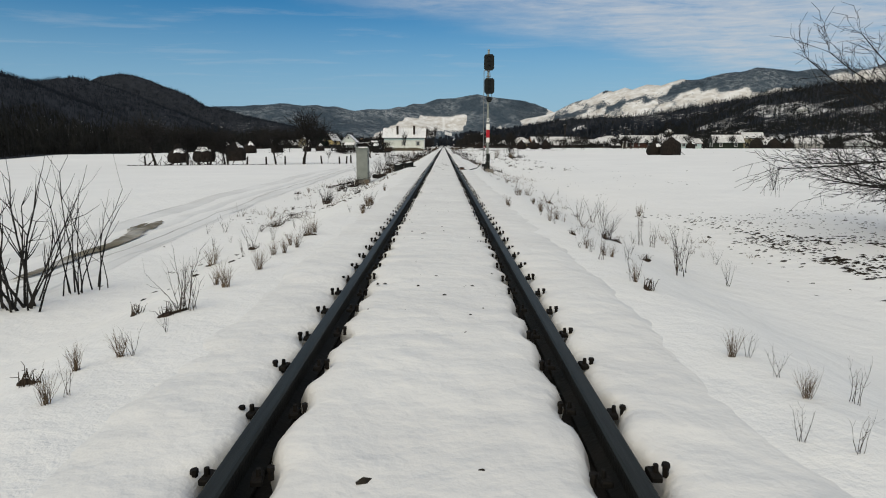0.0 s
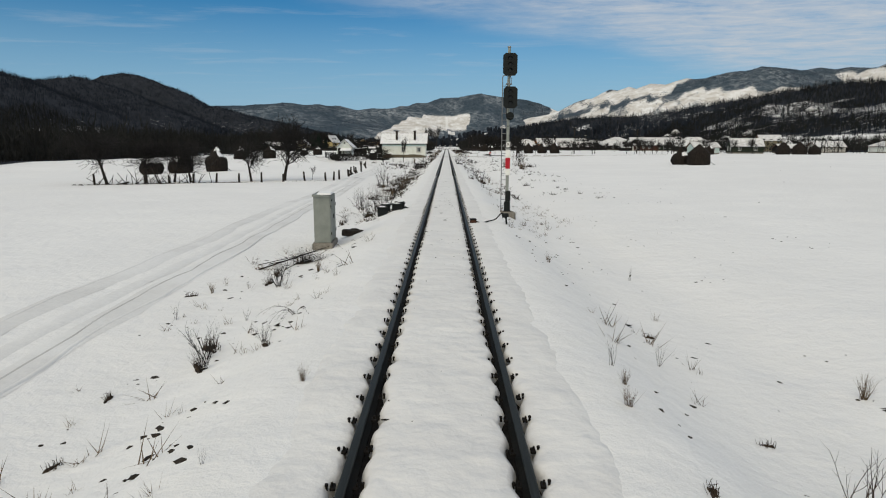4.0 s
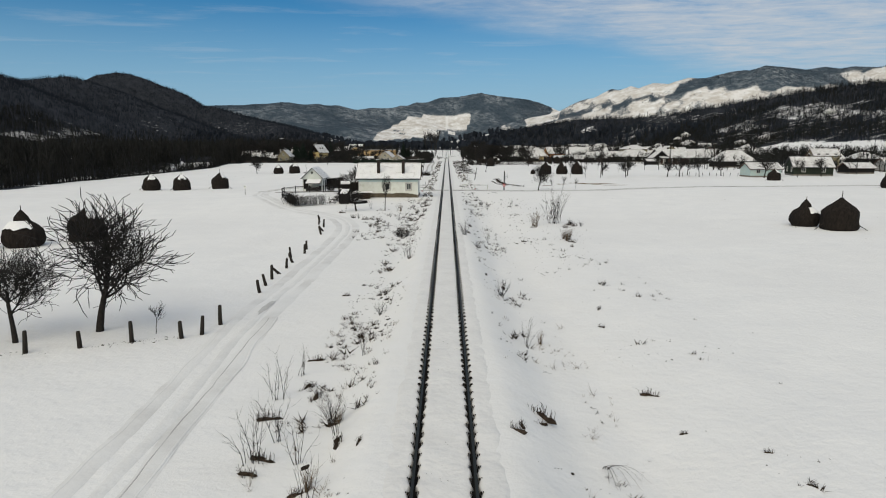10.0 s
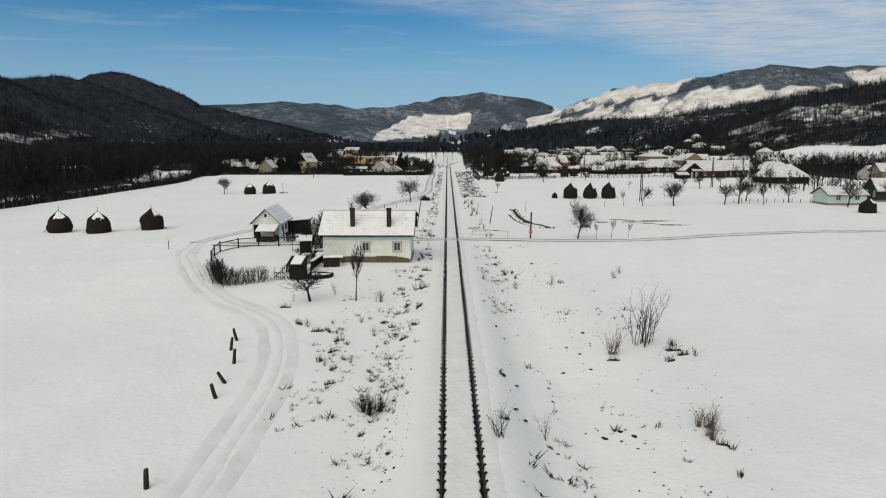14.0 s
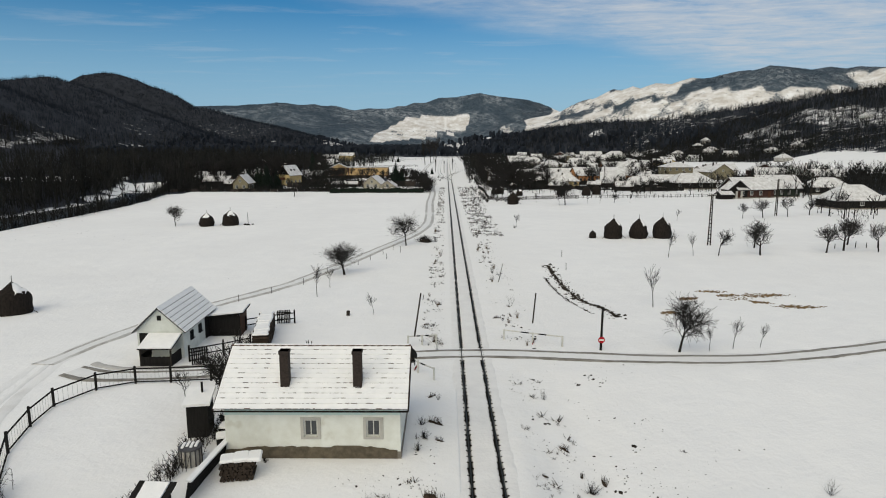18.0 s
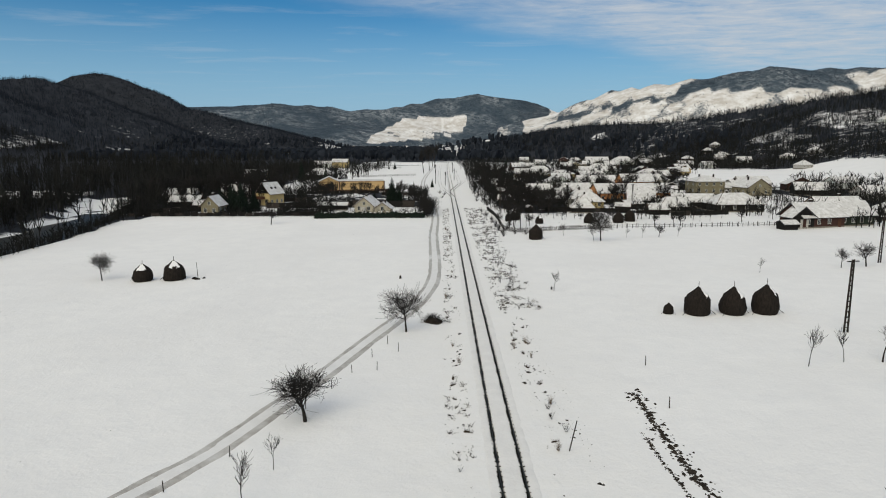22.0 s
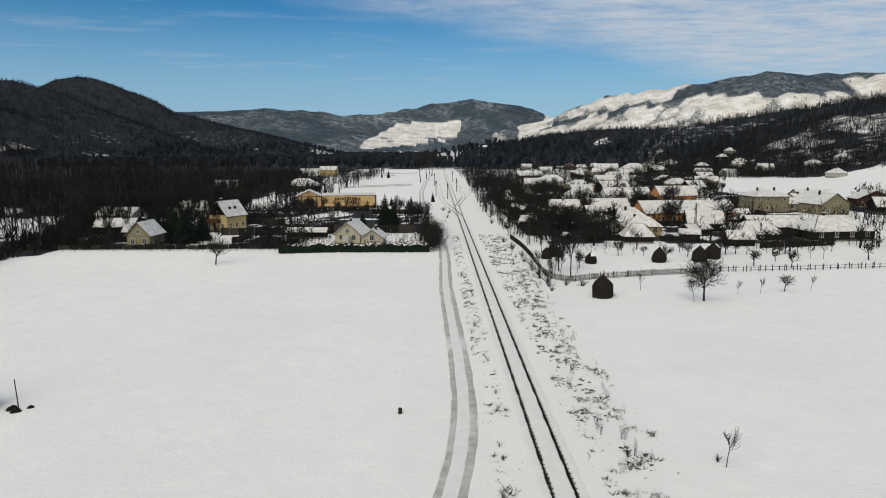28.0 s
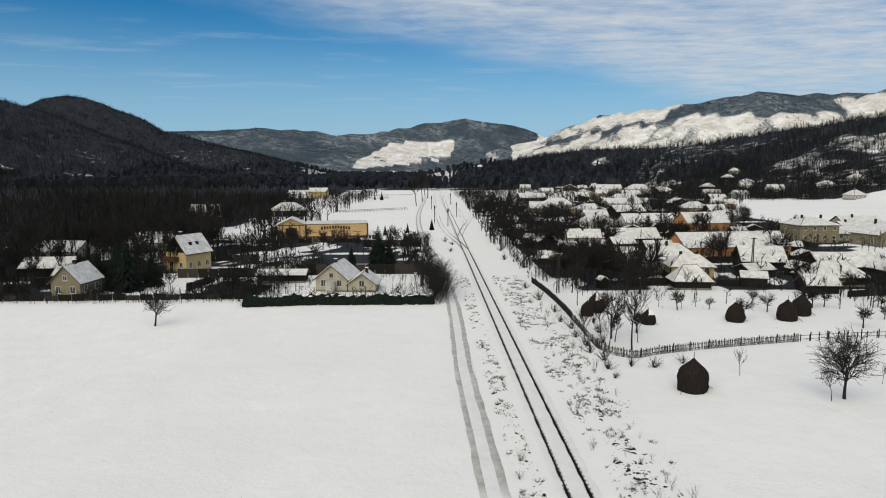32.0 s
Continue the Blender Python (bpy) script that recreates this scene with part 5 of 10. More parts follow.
def make_boxes():
    proto = None
    for k, (x, y, rz, s, lift) in enumerate(((-2.64, 45.62, 8, 1.0, 0.0), (-2.56, 46.4, 4, 1.0, 0.0), (-2.06, 46.1, 14, 1.0, -0.08), (-1.97, 46.62, 10, 1.0, -0.06))):
        z = gz(x, y)
        b = thing("track_transformer", pose(x, y, z + lift - 0.06, 0, 0, rz), "black cast track transformer box, snow on its lid", "junction box", "track boxes")
        part("case", Geo().box(0, 0, -0.12, 0.38, 0.38, 0.45, 0, 0.03), "black", b)
        lid = part("lid", Geo().box(0, 0, 0.33, 0.43, 0.43, 0.075, 0, 0.025), "black", b)
        for i in range(4):
            a = math.pi / 4 + i * math.pi / 2
            part("lug", Geo().box(0.225 * math.cos(a), 0.225 * math.sin(a), 0.29, 0.06, 0.06, 0.09, 45, 0.01), "iron", lid)
        part("neck", Geo().tube((0.2, 0, 0.15), (0.36, 0, 0.1), 0.05, 0.05, 8), "iron", b)
        part("snow_patch", Geo().lathe([(0.14, 0.405), (0.12, 0.43), (0.04, 0.445)], 10, 0.12, random.Random(k)), "snow_cap", b, smooth=True)
    z0 = gz(-2.4, 45.8)
    cable_thing("black_cable", [(-2.46, 45.66, z0 + 0.16), (-2.38, 45.74, z0 + 0.1), (-2.3, 45.86, z0 + 0.04), (-2.24, 45.98, z0 + 0.06)], 0.032, "thick black cable between two track boxes")
    cable_thing("black_cable", [(-2.38, 46.42, z0 + 0.28), (-2.3, 46.46, z0 + 0.3), (-2.2, 46.52, z0 + 0.22), (-2.15, 46.58, z0 + 0.15)], 0.032, "thick black cable between two track boxes")
    b = thing("rail_connection_box", pose(1.0, 41.4, -0.12, 0, 0, 5), "small black connection box bolted beside the rail", "junction box")
    part("case", Geo().box(0, 0, 0, 0.2, 0.3, 0.16, 0, 0.03), "brown_trim", b)
    part("lid", Geo().box(0, 0, 0.16, 0.22, 0.32, 0.03, 0, 0.01), "iron", b)
    part("bolt", Geo().tube((0, 0.08, 0.19), (0, 0.08, 0.21), 0.02, 0.02, 6), "iron", b)
    p = thing("cable_post", pose(2.2, 41.6, gz(2.2, 41.6), 0, -6, 20), "short black cable terminal post leaning in the snow", "junction box")
    part("stem", Geo().tube((0, 0, -0.2), (0, 0, 0.34), 0.035, 0.035, 8), "black", p)
    part("head", Geo().box(-0.02, 0, 0.26, 0.22, 0.16, 0.14, 0, 0.03), "black", p)
    zz = gz(1.6, 41.5)
    cable_thing("black_cable", [(1.1, 41.4, -0.02), (1.3, 41.42, -0.08), (1.55, 41.48, zz + 0.05), (1.8, 41.52, zz + 0.12), (2.0, 41.56, gz(2.0, 41.6) + 0.34), (2.15, 41.6, gz(2.2, 41.6) + 0.36)], 0.022, "black cable looping from the rail to a post")


make_boxes()

# ---------------------------------------------------------------- buildings
def slab(corners, t):
    """A flat plate with thickness t below its upper corners."""
    c = [Vector(p) for p in corners]
    n = (c[1] - c[0]).cross(c[2] - c[0]).normalized()
    if n.z < 0:
        n = -n
    m = len(c)
    lo = [p - n * t for p in c]
    g = Geo()
    g.add(c + lo, [tuple(range(m)), tuple(range(2 * m - 1, m - 1, -1))] + [((i + 1) % m, i, m + i, m + (i + 1) % m) for i in range(m)])
    return g


def add_window(parent, x, y, z, w, h, face, frame="window_frame", bars=True):
    """A window on a wall: face 's' looks to -y, 'e' to +x, 'w' to -x."""
    win = new("window")
    win.parent = parent
    win.matrix_local = pose(x, y, z, 0, 0, {"s": 0, "e": 90, "w": -90}[face])
    t = 0.07
    g = Geo()
    for bx, bz, bw, bh in ((0, 0, w, t), (0, h - t, w, t), (-w / 2 + t / 2, t, t, h - 2 * t), (w / 2 - t / 2, t, t, h - 2 * t)):
        g.box(bx, -0.02, bz, bw, 0.08, bh)
    if bars:
        g.box(0, -0.015, t, 0.05, 0.05, h - 2 * t)
    part("window_frame", g, frame, win)
    part("pane", Geo().box(0, 0.0, t, w - 2 * t, 0.02, h - 2 * t), "glass", win)
    part("sill", Geo().box(0, -0.07, -0.05, w + 0.12, 0.14, 0.05), frame, win)
    return win


def roof_faces(kind, w, d, zw, rh, ov):
    """Upper corners of the roof planes."""
    a, b = w / 2 + ov, d / 2 + ov
    k = rh / (d / 2 if kind != "gable_y" else w / 2)
    ze, zr = zw - k * ov, zw + rh
    if kind == "gable_x":
        return [[(-a, -b, ze), (a, -b, ze), (a, 0, zr), (-a, 0, zr)], [(a, b, ze), (-a, b, ze), (-a, 0, zr), (a, 0, zr)]]
    if kind == "gable_y":
        return [[(-a, b, ze), (-a, -b, ze), (0, -b, zr), (0, b, zr)], [(a, -b, ze), (a, b, ze), (0, b, zr), (0, -b, zr)]]
    if w >= d:
        r = max(w / 2 - d / 2 * 0.9, 0.15)
        return [[(-a, -b, ze), (a, -b, ze), (r, 0, zr), (-r, 0, zr)], [(a, b, ze), (-a, b, ze), (-r, 0, zr), (r, 0, zr)],
                [(-a, b, ze), (-a, -b, ze), (-r, 0, zr)], [(a, -b, ze), (a, b, ze), (r, 0, zr)]]
    r = max(d / 2 - w / 2 * 0.9, 0.15)
    return [[(-a, -b, ze), (a, -b, ze), (0, -r, zr)], [(a, b, ze), (-a, b, ze), (0, r, zr)],
            [(-a, b, ze), (-a, -b, ze), (0, -r, zr), (0, r, zr)], [(a, -b, ze), (a, b, ze), (0, r, zr), (0, -r, zr)]]


def shrink(poly, e, lift):
    c = sum((Vector(p) for p in poly), Vector()) / len(poly)
    n = (Vector(poly[1]) - Vector(poly[0])).cross(Vector(poly[2]) - Vector(poly[0])).normalized()
    n = n if n.z > 0 else -n
    out = []
    for p in poly:
        q = Vector(p) - c
        out.append(c + q * (1 - e / max(q.length, 0.5)) + n * lift)
    return out


def house(x, y, w, d, zw, rh, kind="gable_x", wall="plaster_grey", rz=0.0, label="village house with a snow-covered roof", name="house", category="house", group="village houses",
          roof="tile", chimneys=1, wins=2, side_wins=0, storeys=1, ov=0.45, snow=0.10, z=None, door=False, base=True, gable=None, frame="window_frame", seed=0):
    rnd = random.Random(int(x * 13 + y * 7) + seed)
    z = gz(x, y) if z is None else z
    h = thing(name, pose(x, y, z, 0, 0, rz), label, category, group)
    a, b = w / 2, d / 2
    g = Geo().box(0, 0, -0.5, w, d, zw + 0.5)
    part("wall", g, wall, h)
    if kind != "hip":
        for s in (-1, 1):
            gg = Geo()
            if kind == "gable_x":
                gg.add([(s * a, -b, zw), (s * a, b, zw), (s * a, 0, zw + rh), (s * (a - 0.2), -b, zw), (s * (a - 0.2), b, zw), (s * (a - 0.2), 0, zw + rh)],
                       [(0, 1, 2), (5, 4, 3), (0, 3, 4, 1), (1, 4, 5, 2), (2, 5, 3, 0)])
            else:
                gg.add([(-a, s * b, zw), (a, s * b, zw), (0, s * b, zw + rh), (-a, s * (b - 0.2), zw), (a, s * (b - 0.2), zw), (0, s * (b - 0.2), zw + rh)],
                       [(0, 1, 2), (5, 4, 3), (0, 3, 4, 1), (1, 4, 5, 2), (2, 5, 3, 0)])
            part("gable", gg, gable or wall, h)
    if base:
        part("plinth", Geo().box(0, 0, -0.4, w + 0.06, d + 0.06, 0.75), "concrete", h)
    faces = roof_faces(kind, w, d, zw, rh, ov)
    rg, sg = Geo(), Geo()
    for f in faces:
        for src, dst in ((slab(f, 0.10), rg), (slab(shrink(f, 0.14, snow), snow), sg)):
            dst.add(src.v, src.f)
    # lift the roof clear of the wall heads
    for k, gm in enumerate((rg, sg)):
        gm.v = [(px, py, pz + 0.12) for px, py, pz in gm.v]
    rf = part("roof", rg, roof, h)
    if snow:
        part("snow_cover", sg, "roof_snow", rf, "smooth snow lying on the roof")
    for k in range(chimneys):
        cx = (-0.22 + 0.5 * k) * w if chimneys > 1 else rnd.uniform(-0.25, 0.25) * w
        cy = rnd.uniform(-0.12, 0.12) * d
        if kind == "gable_y":
            cx, cy = cx * 0.5, rnd.uniform(-0.3, 0.3) * d
        ch = part("chimney", Geo().box(cx, cy, zw + rh * 0.4, 0.5, 0.5, rh * 0.6 + 0.75, 0, 0.0), "brick", h, "square brick chimney")
        part("chimney_cap", Geo().box(cx, cy, zw + rh + 0.75, 0.62, 0.62, 0.08), "snow_cap", ch)
    for s in range(storeys):
        zz = 0.95 + s * 2.7
        for k in range(wins):
            wx = -a + w * (k + 0.5) / wins if wins > 1 else 0.0
            if door and s == 0 and k == wins - 1:
                part("door", Geo().box(wx, -b - 0.02, 0.02, 0.95, 0.06, 2.0), "brown_trim", h, "brown wooden door")
            else:
                add_window(h, wx, -b - 0.01, zz, 0.95, 1.2, "s", frame)
        for k in range(side_wins):
            wy = -b + d * (k + 0.5) / side_wins
            add_window(h, a + 0.01, wy, zz, 0.9, 1.2, "e", frame)
            add_window(h, -a - 0.01, wy, zz, 0.9, 1.2, "w", frame)
    if kind == "gable_y" and rh > 1.8 and wins:
        add_window(h, 0, -b - 0.01, zw + 0.2, 0.8, 0.9, "s", frame)
    return h


def keepers_house():
    """The line-keeper's house by the crossing: cream walls, two chimneys, tiles showing through the snow."""
    x0, x1, y0, y1, zb, ze, zr = -12.95, -4.22, 147.8, 153.6, 0.1, 2.98, 4.85
    cx, cy = (x0 + x1) / 2, (y0 + y1) / 2
    h = thing("keepers_house", pose(cx, cy, zb), "small cream-plastered house with two brick chimneys and snowy tiles", "house")
    w, d, zw, rh = x1 - x0, y1 - y0, ze - zb, zr - ze
    a, b = w / 2, d / 2
    part("plinth", Geo().box(0, 0, -0.6, w + 0.08, d + 0.08, 0.93), "concrete", h, "damp darkened plinth")
    damp, rd, px = Geo(), random.Random(15), -a - 0.045
    while px < a + 0.05:
        e = px + rd.uniform(0.12, 0.3)
        up = 0.36 + 0.42 * float(fbm(np.array([px / 1.4]), np.array([3.0]), 19)[0]) * rd.uniform(0.8, 1.1)
        damp.v += [(px, -b - 0.047, -0.3), (px, -b - 0.047, up), (px, -b + 0.003, up)]
        px = e
    n = len(damp.v) // 3
    damp.f = [(3 * k + i, 3 * k + 3 + i, 3 * k + 4 + i, 3 * k + 1 + i) for k in range(n - 1) for i in (0, 1)]
    part("damp_patch", damp, "damp", h, "brown damp stain along the foot of the wall")
    # front wall with real openings, built from piers, sills and lintels
    wins = [(-0.1, 0.7), (3.02, 0.7)]
    wz0, wz1 = 1.12, 2.02
    g = Geo()
    xs = [-a]
    for wx, ww in wins:
        xs += [wx - ww / 2, wx + ww / 2]
    xs.append(a)
    for k in range(0, len(xs), 2):
        part("front_wall", Geo().box((xs[k] + xs[k + 1]) / 2, -b + 0.175, 0.3, xs[k + 1] - xs[k], 0.35, zw - 0.3 - 0.62), "plaster", h, "cream plaster stained near the ground")
    for wx, ww in wins:
        part("window_apron", Geo().box(wx, -b + 0.175, 0.3, ww, 0.35, wz0 - 0.3), "plaster", h)
        part("lintel", Geo().box(wx, -b + 0.175, wz1, ww, 0.35, zw - 0.62 - wz1), "plaster", h)
    g = Geo()
    g.box(0, -b + 0.175, zw - 0.62, w, 0.35, 0.62)
    part("upper_wall", g, "plaster_blue", h, "pale blue band of limewash under the eaves")
    for s in (-1, 1):
        gg = Geo().box(s * (a - 0.175), 0.175, 0.3, 0.35, d - 0.35, zw - 0.3)
        gg.add([(s * a, -b, zw), (s * a, b, zw), (s * a, 0, zw + rh), (s * (a - 0.3), -b, zw), (s * (a - 0.3), b, zw), (s * (a - 0.3), 0, zw + rh)],
               [(0, 1, 2), (5, 4, 3), (0, 3, 4, 1), (1, 4, 5, 2), (2, 5, 3, 0)])
        part("side_wall", gg, "plaster", h)
    part("back_wall", Geo().box(0, b - 0.175, 0.3, w - 0.7, 0.35, zw - 0.3), "plaster", h)
    part("floor_slab", Geo().box(0, 0, 0.25, w - 0.1, d - 0.1, 0.1), "concrete", h)
    part("attic_floor", Geo().box(0, 0, zw - 0.12, w - 0.1, d - 0.1, 0.1), "dark_wood", h)
    for wx, ww in wins:
        win = new("window")
        win.parent = h
        win.matrix_local = pose(wx, -b, wz0)
        t, hh = 0.075, wz1 - wz0
        fr = Geo()
        for bx, bz, bw, bh in ((0, 0, ww, t), (0, hh - t, ww, t), (-ww / 2 + t / 2, t, t, hh - 2 * t), (ww / 2 - t / 2, t, t, hh - 2 * t), (0, t, 0.05, hh - 2 * t)):
            fr.box(bx, 0.1, bz, bw, 0.07, bh)
        part("window_frame", fr, "window_frame", win)
        part("pane", Geo().box(0, 0.11, t, ww - 2 * t, 0.015, hh - 2 * t), "glass", win)
        sur = Geo()
        for bx, bz, bw, bh in ((0, -0.12, ww + 0.3, 0.12), (0, hh, ww + 0.3, 0.12), (-ww / 2 - 0.075, 0, 0.15, hh), (ww / 2 + 0.075, 0, 0.15, hh)):
            sur.box(bx, -0.015, bz, bw, 0.04, bh)
        part("surround", sur, "plaster_grey", win, "grey plaster window surround")
    # roof: courses of tiles on both slopes, snow broken along their lower edges
    ov, rows = 0.42, 13
    ax = a + 0.42
    rnd = random.Random(5)
    for s in (-1, 1):
        ye = s * (b + ov)
        ze0 = zw - rh / b * ov
        def at(t):
            return Vector((0, ye * (1 - t), ze0 + (zw + rh - ze0) * t + 0.12))
        n = Vector((0, s * (zw + rh - ze0), abs(ye))).normalized()
        for k in range(rows):
            p0, p1 = at(k / rows), at((k + 1.25) / rows if k < rows - 1 else 1.0)
            q0, q1 = p0 + n * 0.05, p1 + n * 0.0
            cour = slab([(-ax, q0.y, q0.z), (ax, q0.y, q0.z), (ax, q1.y, q1.z), (-ax, q1.y, q1.z)] if s < 0 else
                        [(ax, q0.y, q0.z), (-ax, q0.y, q0.z), (-ax, q1.y, q1.z), (ax, q1.y, q1.z)], 0.025)
            co = part("tile_course", cour, "tile", h)
            # snow on this course, in pieces with ragged lower edge
            sg = Geo()
            x, odd = -ax + 0.03, k % 2
            while x < ax - 0.05:
                odd = 1 - odd
                ln = rnd.uniform(0.1, 0.38) if odd else rnd.uniform(0.05, 0.14)
                e = min(x + ln, ax - 0.03)
                bite = rnd.choice((0.04, 0.07, 0.1, 0.16)) if odd and rnd.random() < 0.75 else 0.01
                lo, hi = at((k + bite) / rows), at((k + 1.02) / rows)
                c0, c1 = lo + n * 0.085, hi + n * 0.055
                sl = slab([(x, c0.y, c0.z), (e, c0.y, c0.z), (e, c1.y, c1.z), (x, c1.y, c1.z)], 0.035)
                sg.add(sl.v, sl.f)
                x = e
            part("snow_layer", sg, "snow_cap", co, "snow caught on the tile course")
    cap = Geo()
    for k in range(26):
        x = -ax + (k + 0.5) * 2 * ax / 26
        cap.tube((x - 0.17, 0, zw + rh + 0.13), (x + 0.15, 0, zw + rh + 0.15), 0.09 + 0.01 * (k % 2), 0.075, 8)
    part("ridge_tiles", cap, "tile", h)
    part("ridge_snow", Geo().box(0, 0, zw + rh + 0.19, 2 * ax - 0.2, 0.12, 0.05, 0, 0.02), "snow_cap", h)
    for s in (-1, 1):
        bg = Geo()
        for t in (-1, 1):
            bg.add(slab([(s * ax, t * (b + ov), zw - rh / b * ov + 0.12), (s * (ax + 0.04), t * (b + ov), zw - rh / b * ov + 0.12), (s * (ax + 0.04), 0, zw + rh + 0.14), (s * ax, 0, zw + rh + 0.14)], 0.16).v,
                   [(0, 1, 2, 3), (7, 6, 5, 4), (1, 0, 4, 5), (2, 1, 5, 6), (3, 2, 6, 7), (0, 3, 7, 4)])
        part("barge_board", bg, "dark_wood", h)
    gut = Geo().tube((-ax, -(b + ov) - 0.04, zw - rh / b * ov + 0.04), (ax, -(b + ov) - 0.04, zw - rh / b * ov + 0.04), 0.045, 0.045, 8)
    part("gutter", gut, "iron", h)
    for px in (-10.05 - cx, -6.4 - cx):
        zt, yb = 5.45 - zb, -b * 0.72
        ch = part("chimney", Geo().box(px, yb, zw + 0.1, 0.44, 0.42, zt - zw - 0.1), "brick", h, "dark brick chimney")
        part("chimney_cap", Geo().box(px, yb, zt - 0.16, 0.5, 0.5, 0.16), "brick", ch)
        part("snow_collar", Geo().box(px, yb - 0.3, zw + 0.42, 0.42, 0.16, 0.1, 0, 0.03), "snow_cap", ch)
    part("end_hood", Geo().add([(ax, -0.5, zw + rh - 0.35), (ax, 0.5, zw + rh - 0.35), (ax, 0, zw + rh + 0.05), (ax + 0.3, -0.35, zw + rh - 0.45), (ax + 0.3, 0.35, zw + rh - 0.45), (ax + 0.2, 0, zw + rh - 0.1)],
                                [(0, 1, 2), (3, 5, 4), (0, 3, 4, 1), (1, 4, 5, 2), (2, 5, 3, 0)]), "dark_wood", h, "small dark hood at the roof's end")


keepers_house()


def boards(parent, material, x0, x1, y, z0, z1, rnd, step=0.16, t=0.03, gap=0.01):
    """A wall of upright boards, each a part of its own."""
    x = x0
    while x < x1 - 0.02:
        w = min(step * rnd.uniform(0.8, 1.2), x1 - x)
        part("board", Geo().box(x + w / 2, y, z0, w - gap, t, z1 - z0 + rnd.uniform(-0.03, 0.03)), material, parent)
        x += w


def barn():
    x, y = -23.1, 166.2
    z = -0.1
    w, d, zw, rh = 3.35, 6.4, 2.25, 1.6
    h = thing("whitewashed_barn", pose(x, y, z, 0, 0, 2), "white limewashed barn with a snow-streaked ribbed roof", "barn")
    part("wall", Geo().box(0, 0, -0.4, w, d, zw + 0.4), "plaster_white", h)
    for s in (-1, 1):
        gg = Geo()
        gg.add([(-w / 2, s * d / 2, zw), (w / 2, s * d / 2, zw), (0, s * d / 2, zw + rh), (-w / 2, s * (d / 2 - 0.25), zw), (w / 2, s * (d / 2 - 0.25), zw), (0, s * (d / 2 - 0.25), zw + rh)],
               [(0, 1, 2), (5, 4, 3), (0, 3, 4, 1), (1, 4, 5, 2), (2, 5, 3, 0)])
        part("gable", gg, "plaster_white", h)
    for f in roof_faces("gable_y", w, d, zw, rh, 0.3):
        sl = slab([(p[0], p[1], p[2] + 0.12) for p in f], 0.07)
        r = part("roof", sl, "tin", h, "dark ribbed sheet roof")
        c = [Vector(p) + Vector((0, 0, 0.12)) for p in f]
        n = (c[1] - c[0]).cross(c[2] - c[0]).normalized()
        n = n if n.z > 0 else -n
        eave0, eave1, top1, top0 = c
        for k in range(7):
            t0, t1 = (k + 0.07) / 7, (k + 0.95) / 7
            q = [eave0.lerp(top0, t0), eave1.lerp(top1, t0), eave1.lerp(top1, t1), eave0.lerp(top0, t1)]
            part("snow_band", slab([p + n * 0.06 for p in q], 0.05), "snow_cap", r)
    part("hatch", Geo().box(0, -d / 2 - 0.02, zw + 0.7, 0.28, 0.05, 0.36), "dark_wood", h)
    part("door", Geo().box(-1.1, -d / 2 - 0.02, 0.35, 0.8, 0.06, 1.65), "dark_wood", h, "dark plank door")
    for yy in (-1.6, 0.2):
        add_window(h, w / 2 + 0.01, yy, 1.1, 0.6, 0.6, "e", "dark_wood")
    part("side_door", Geo().box(w / 2 + 0.02, 1.9, 0.0, 0.06, 1.1, 1.95), "dark_wood", h)
    # open lean-to in front of the gable
    p = thing("pig_pen", pose(-22.55, 162.0, z), "low plank pen with a snow-covered lean-to roof", "shed")
    rnd = random.Random(8)
    boards(p, "dark_wood", -1.15, 1.1, -0.85, -0.3, 0.8, rnd)
    for s in (-1.13, 1.08):
        part("side_wall", Geo().box(s, 0, -0.3, 0.05, 1.7, 1.2), "dark_wood", p)
    for px in (-1.1, 1.05):
        part("post", Geo().box(px, -0.82, -0.3, 0.1, 0.1, 1.75), "pole", p)
    rf = part("pen_roof", slab([(-1.25, -1.0, 1.4), (1.2, -1.0, 1.4), (1.2, 0.95, 1.95), (-1.25, 0.95, 1.95)], 0.06), "dark_wood", p)
    part("snow_cover", slab([(-1.22, -0.97, 1.5), (1.17, -0.97, 1.5), (1.17, 0.9, 2.05), (-1.22, 0.9, 2.05)], 0.10), "snow_cap", rf, "thick snow on the lean-to")
    s = thing("tool_shed", pose(-20.3, 169.6, z, 0, 0, 6), "black boarded shed under snow beside the barn", "shed")
    boards(s, "dark_wood", -1.3, 1.3, -1.2, -0.3, 1.75, rnd)
    boards(s, "dark_wood", -1.3, 1.3, 1.2, -0.3, 1.75, rnd)
    for sx in (-1.3, 1.3):
        part("side_wall", Geo().box(sx, 0, -0.3, 0.05, 2.4, 2.1), "brown_trim", s)
    part("shed_roof", slab([(-1.5, -1.4, 1.8), (1.6, -1.4, 2.05), (1.6, 1.5, 2.05), (-1.5, 1.5, 1.8)], 0.07), "dark_wood", s)
    part("snow_cover", slab([(-1.45, -1.35, 1.92), (1.55, -1.35, 2.17), (1.55, 1.45, 2.17), (-1.45, 1.45, 1.92)], 0.11), "snow_cap", s)


barn()


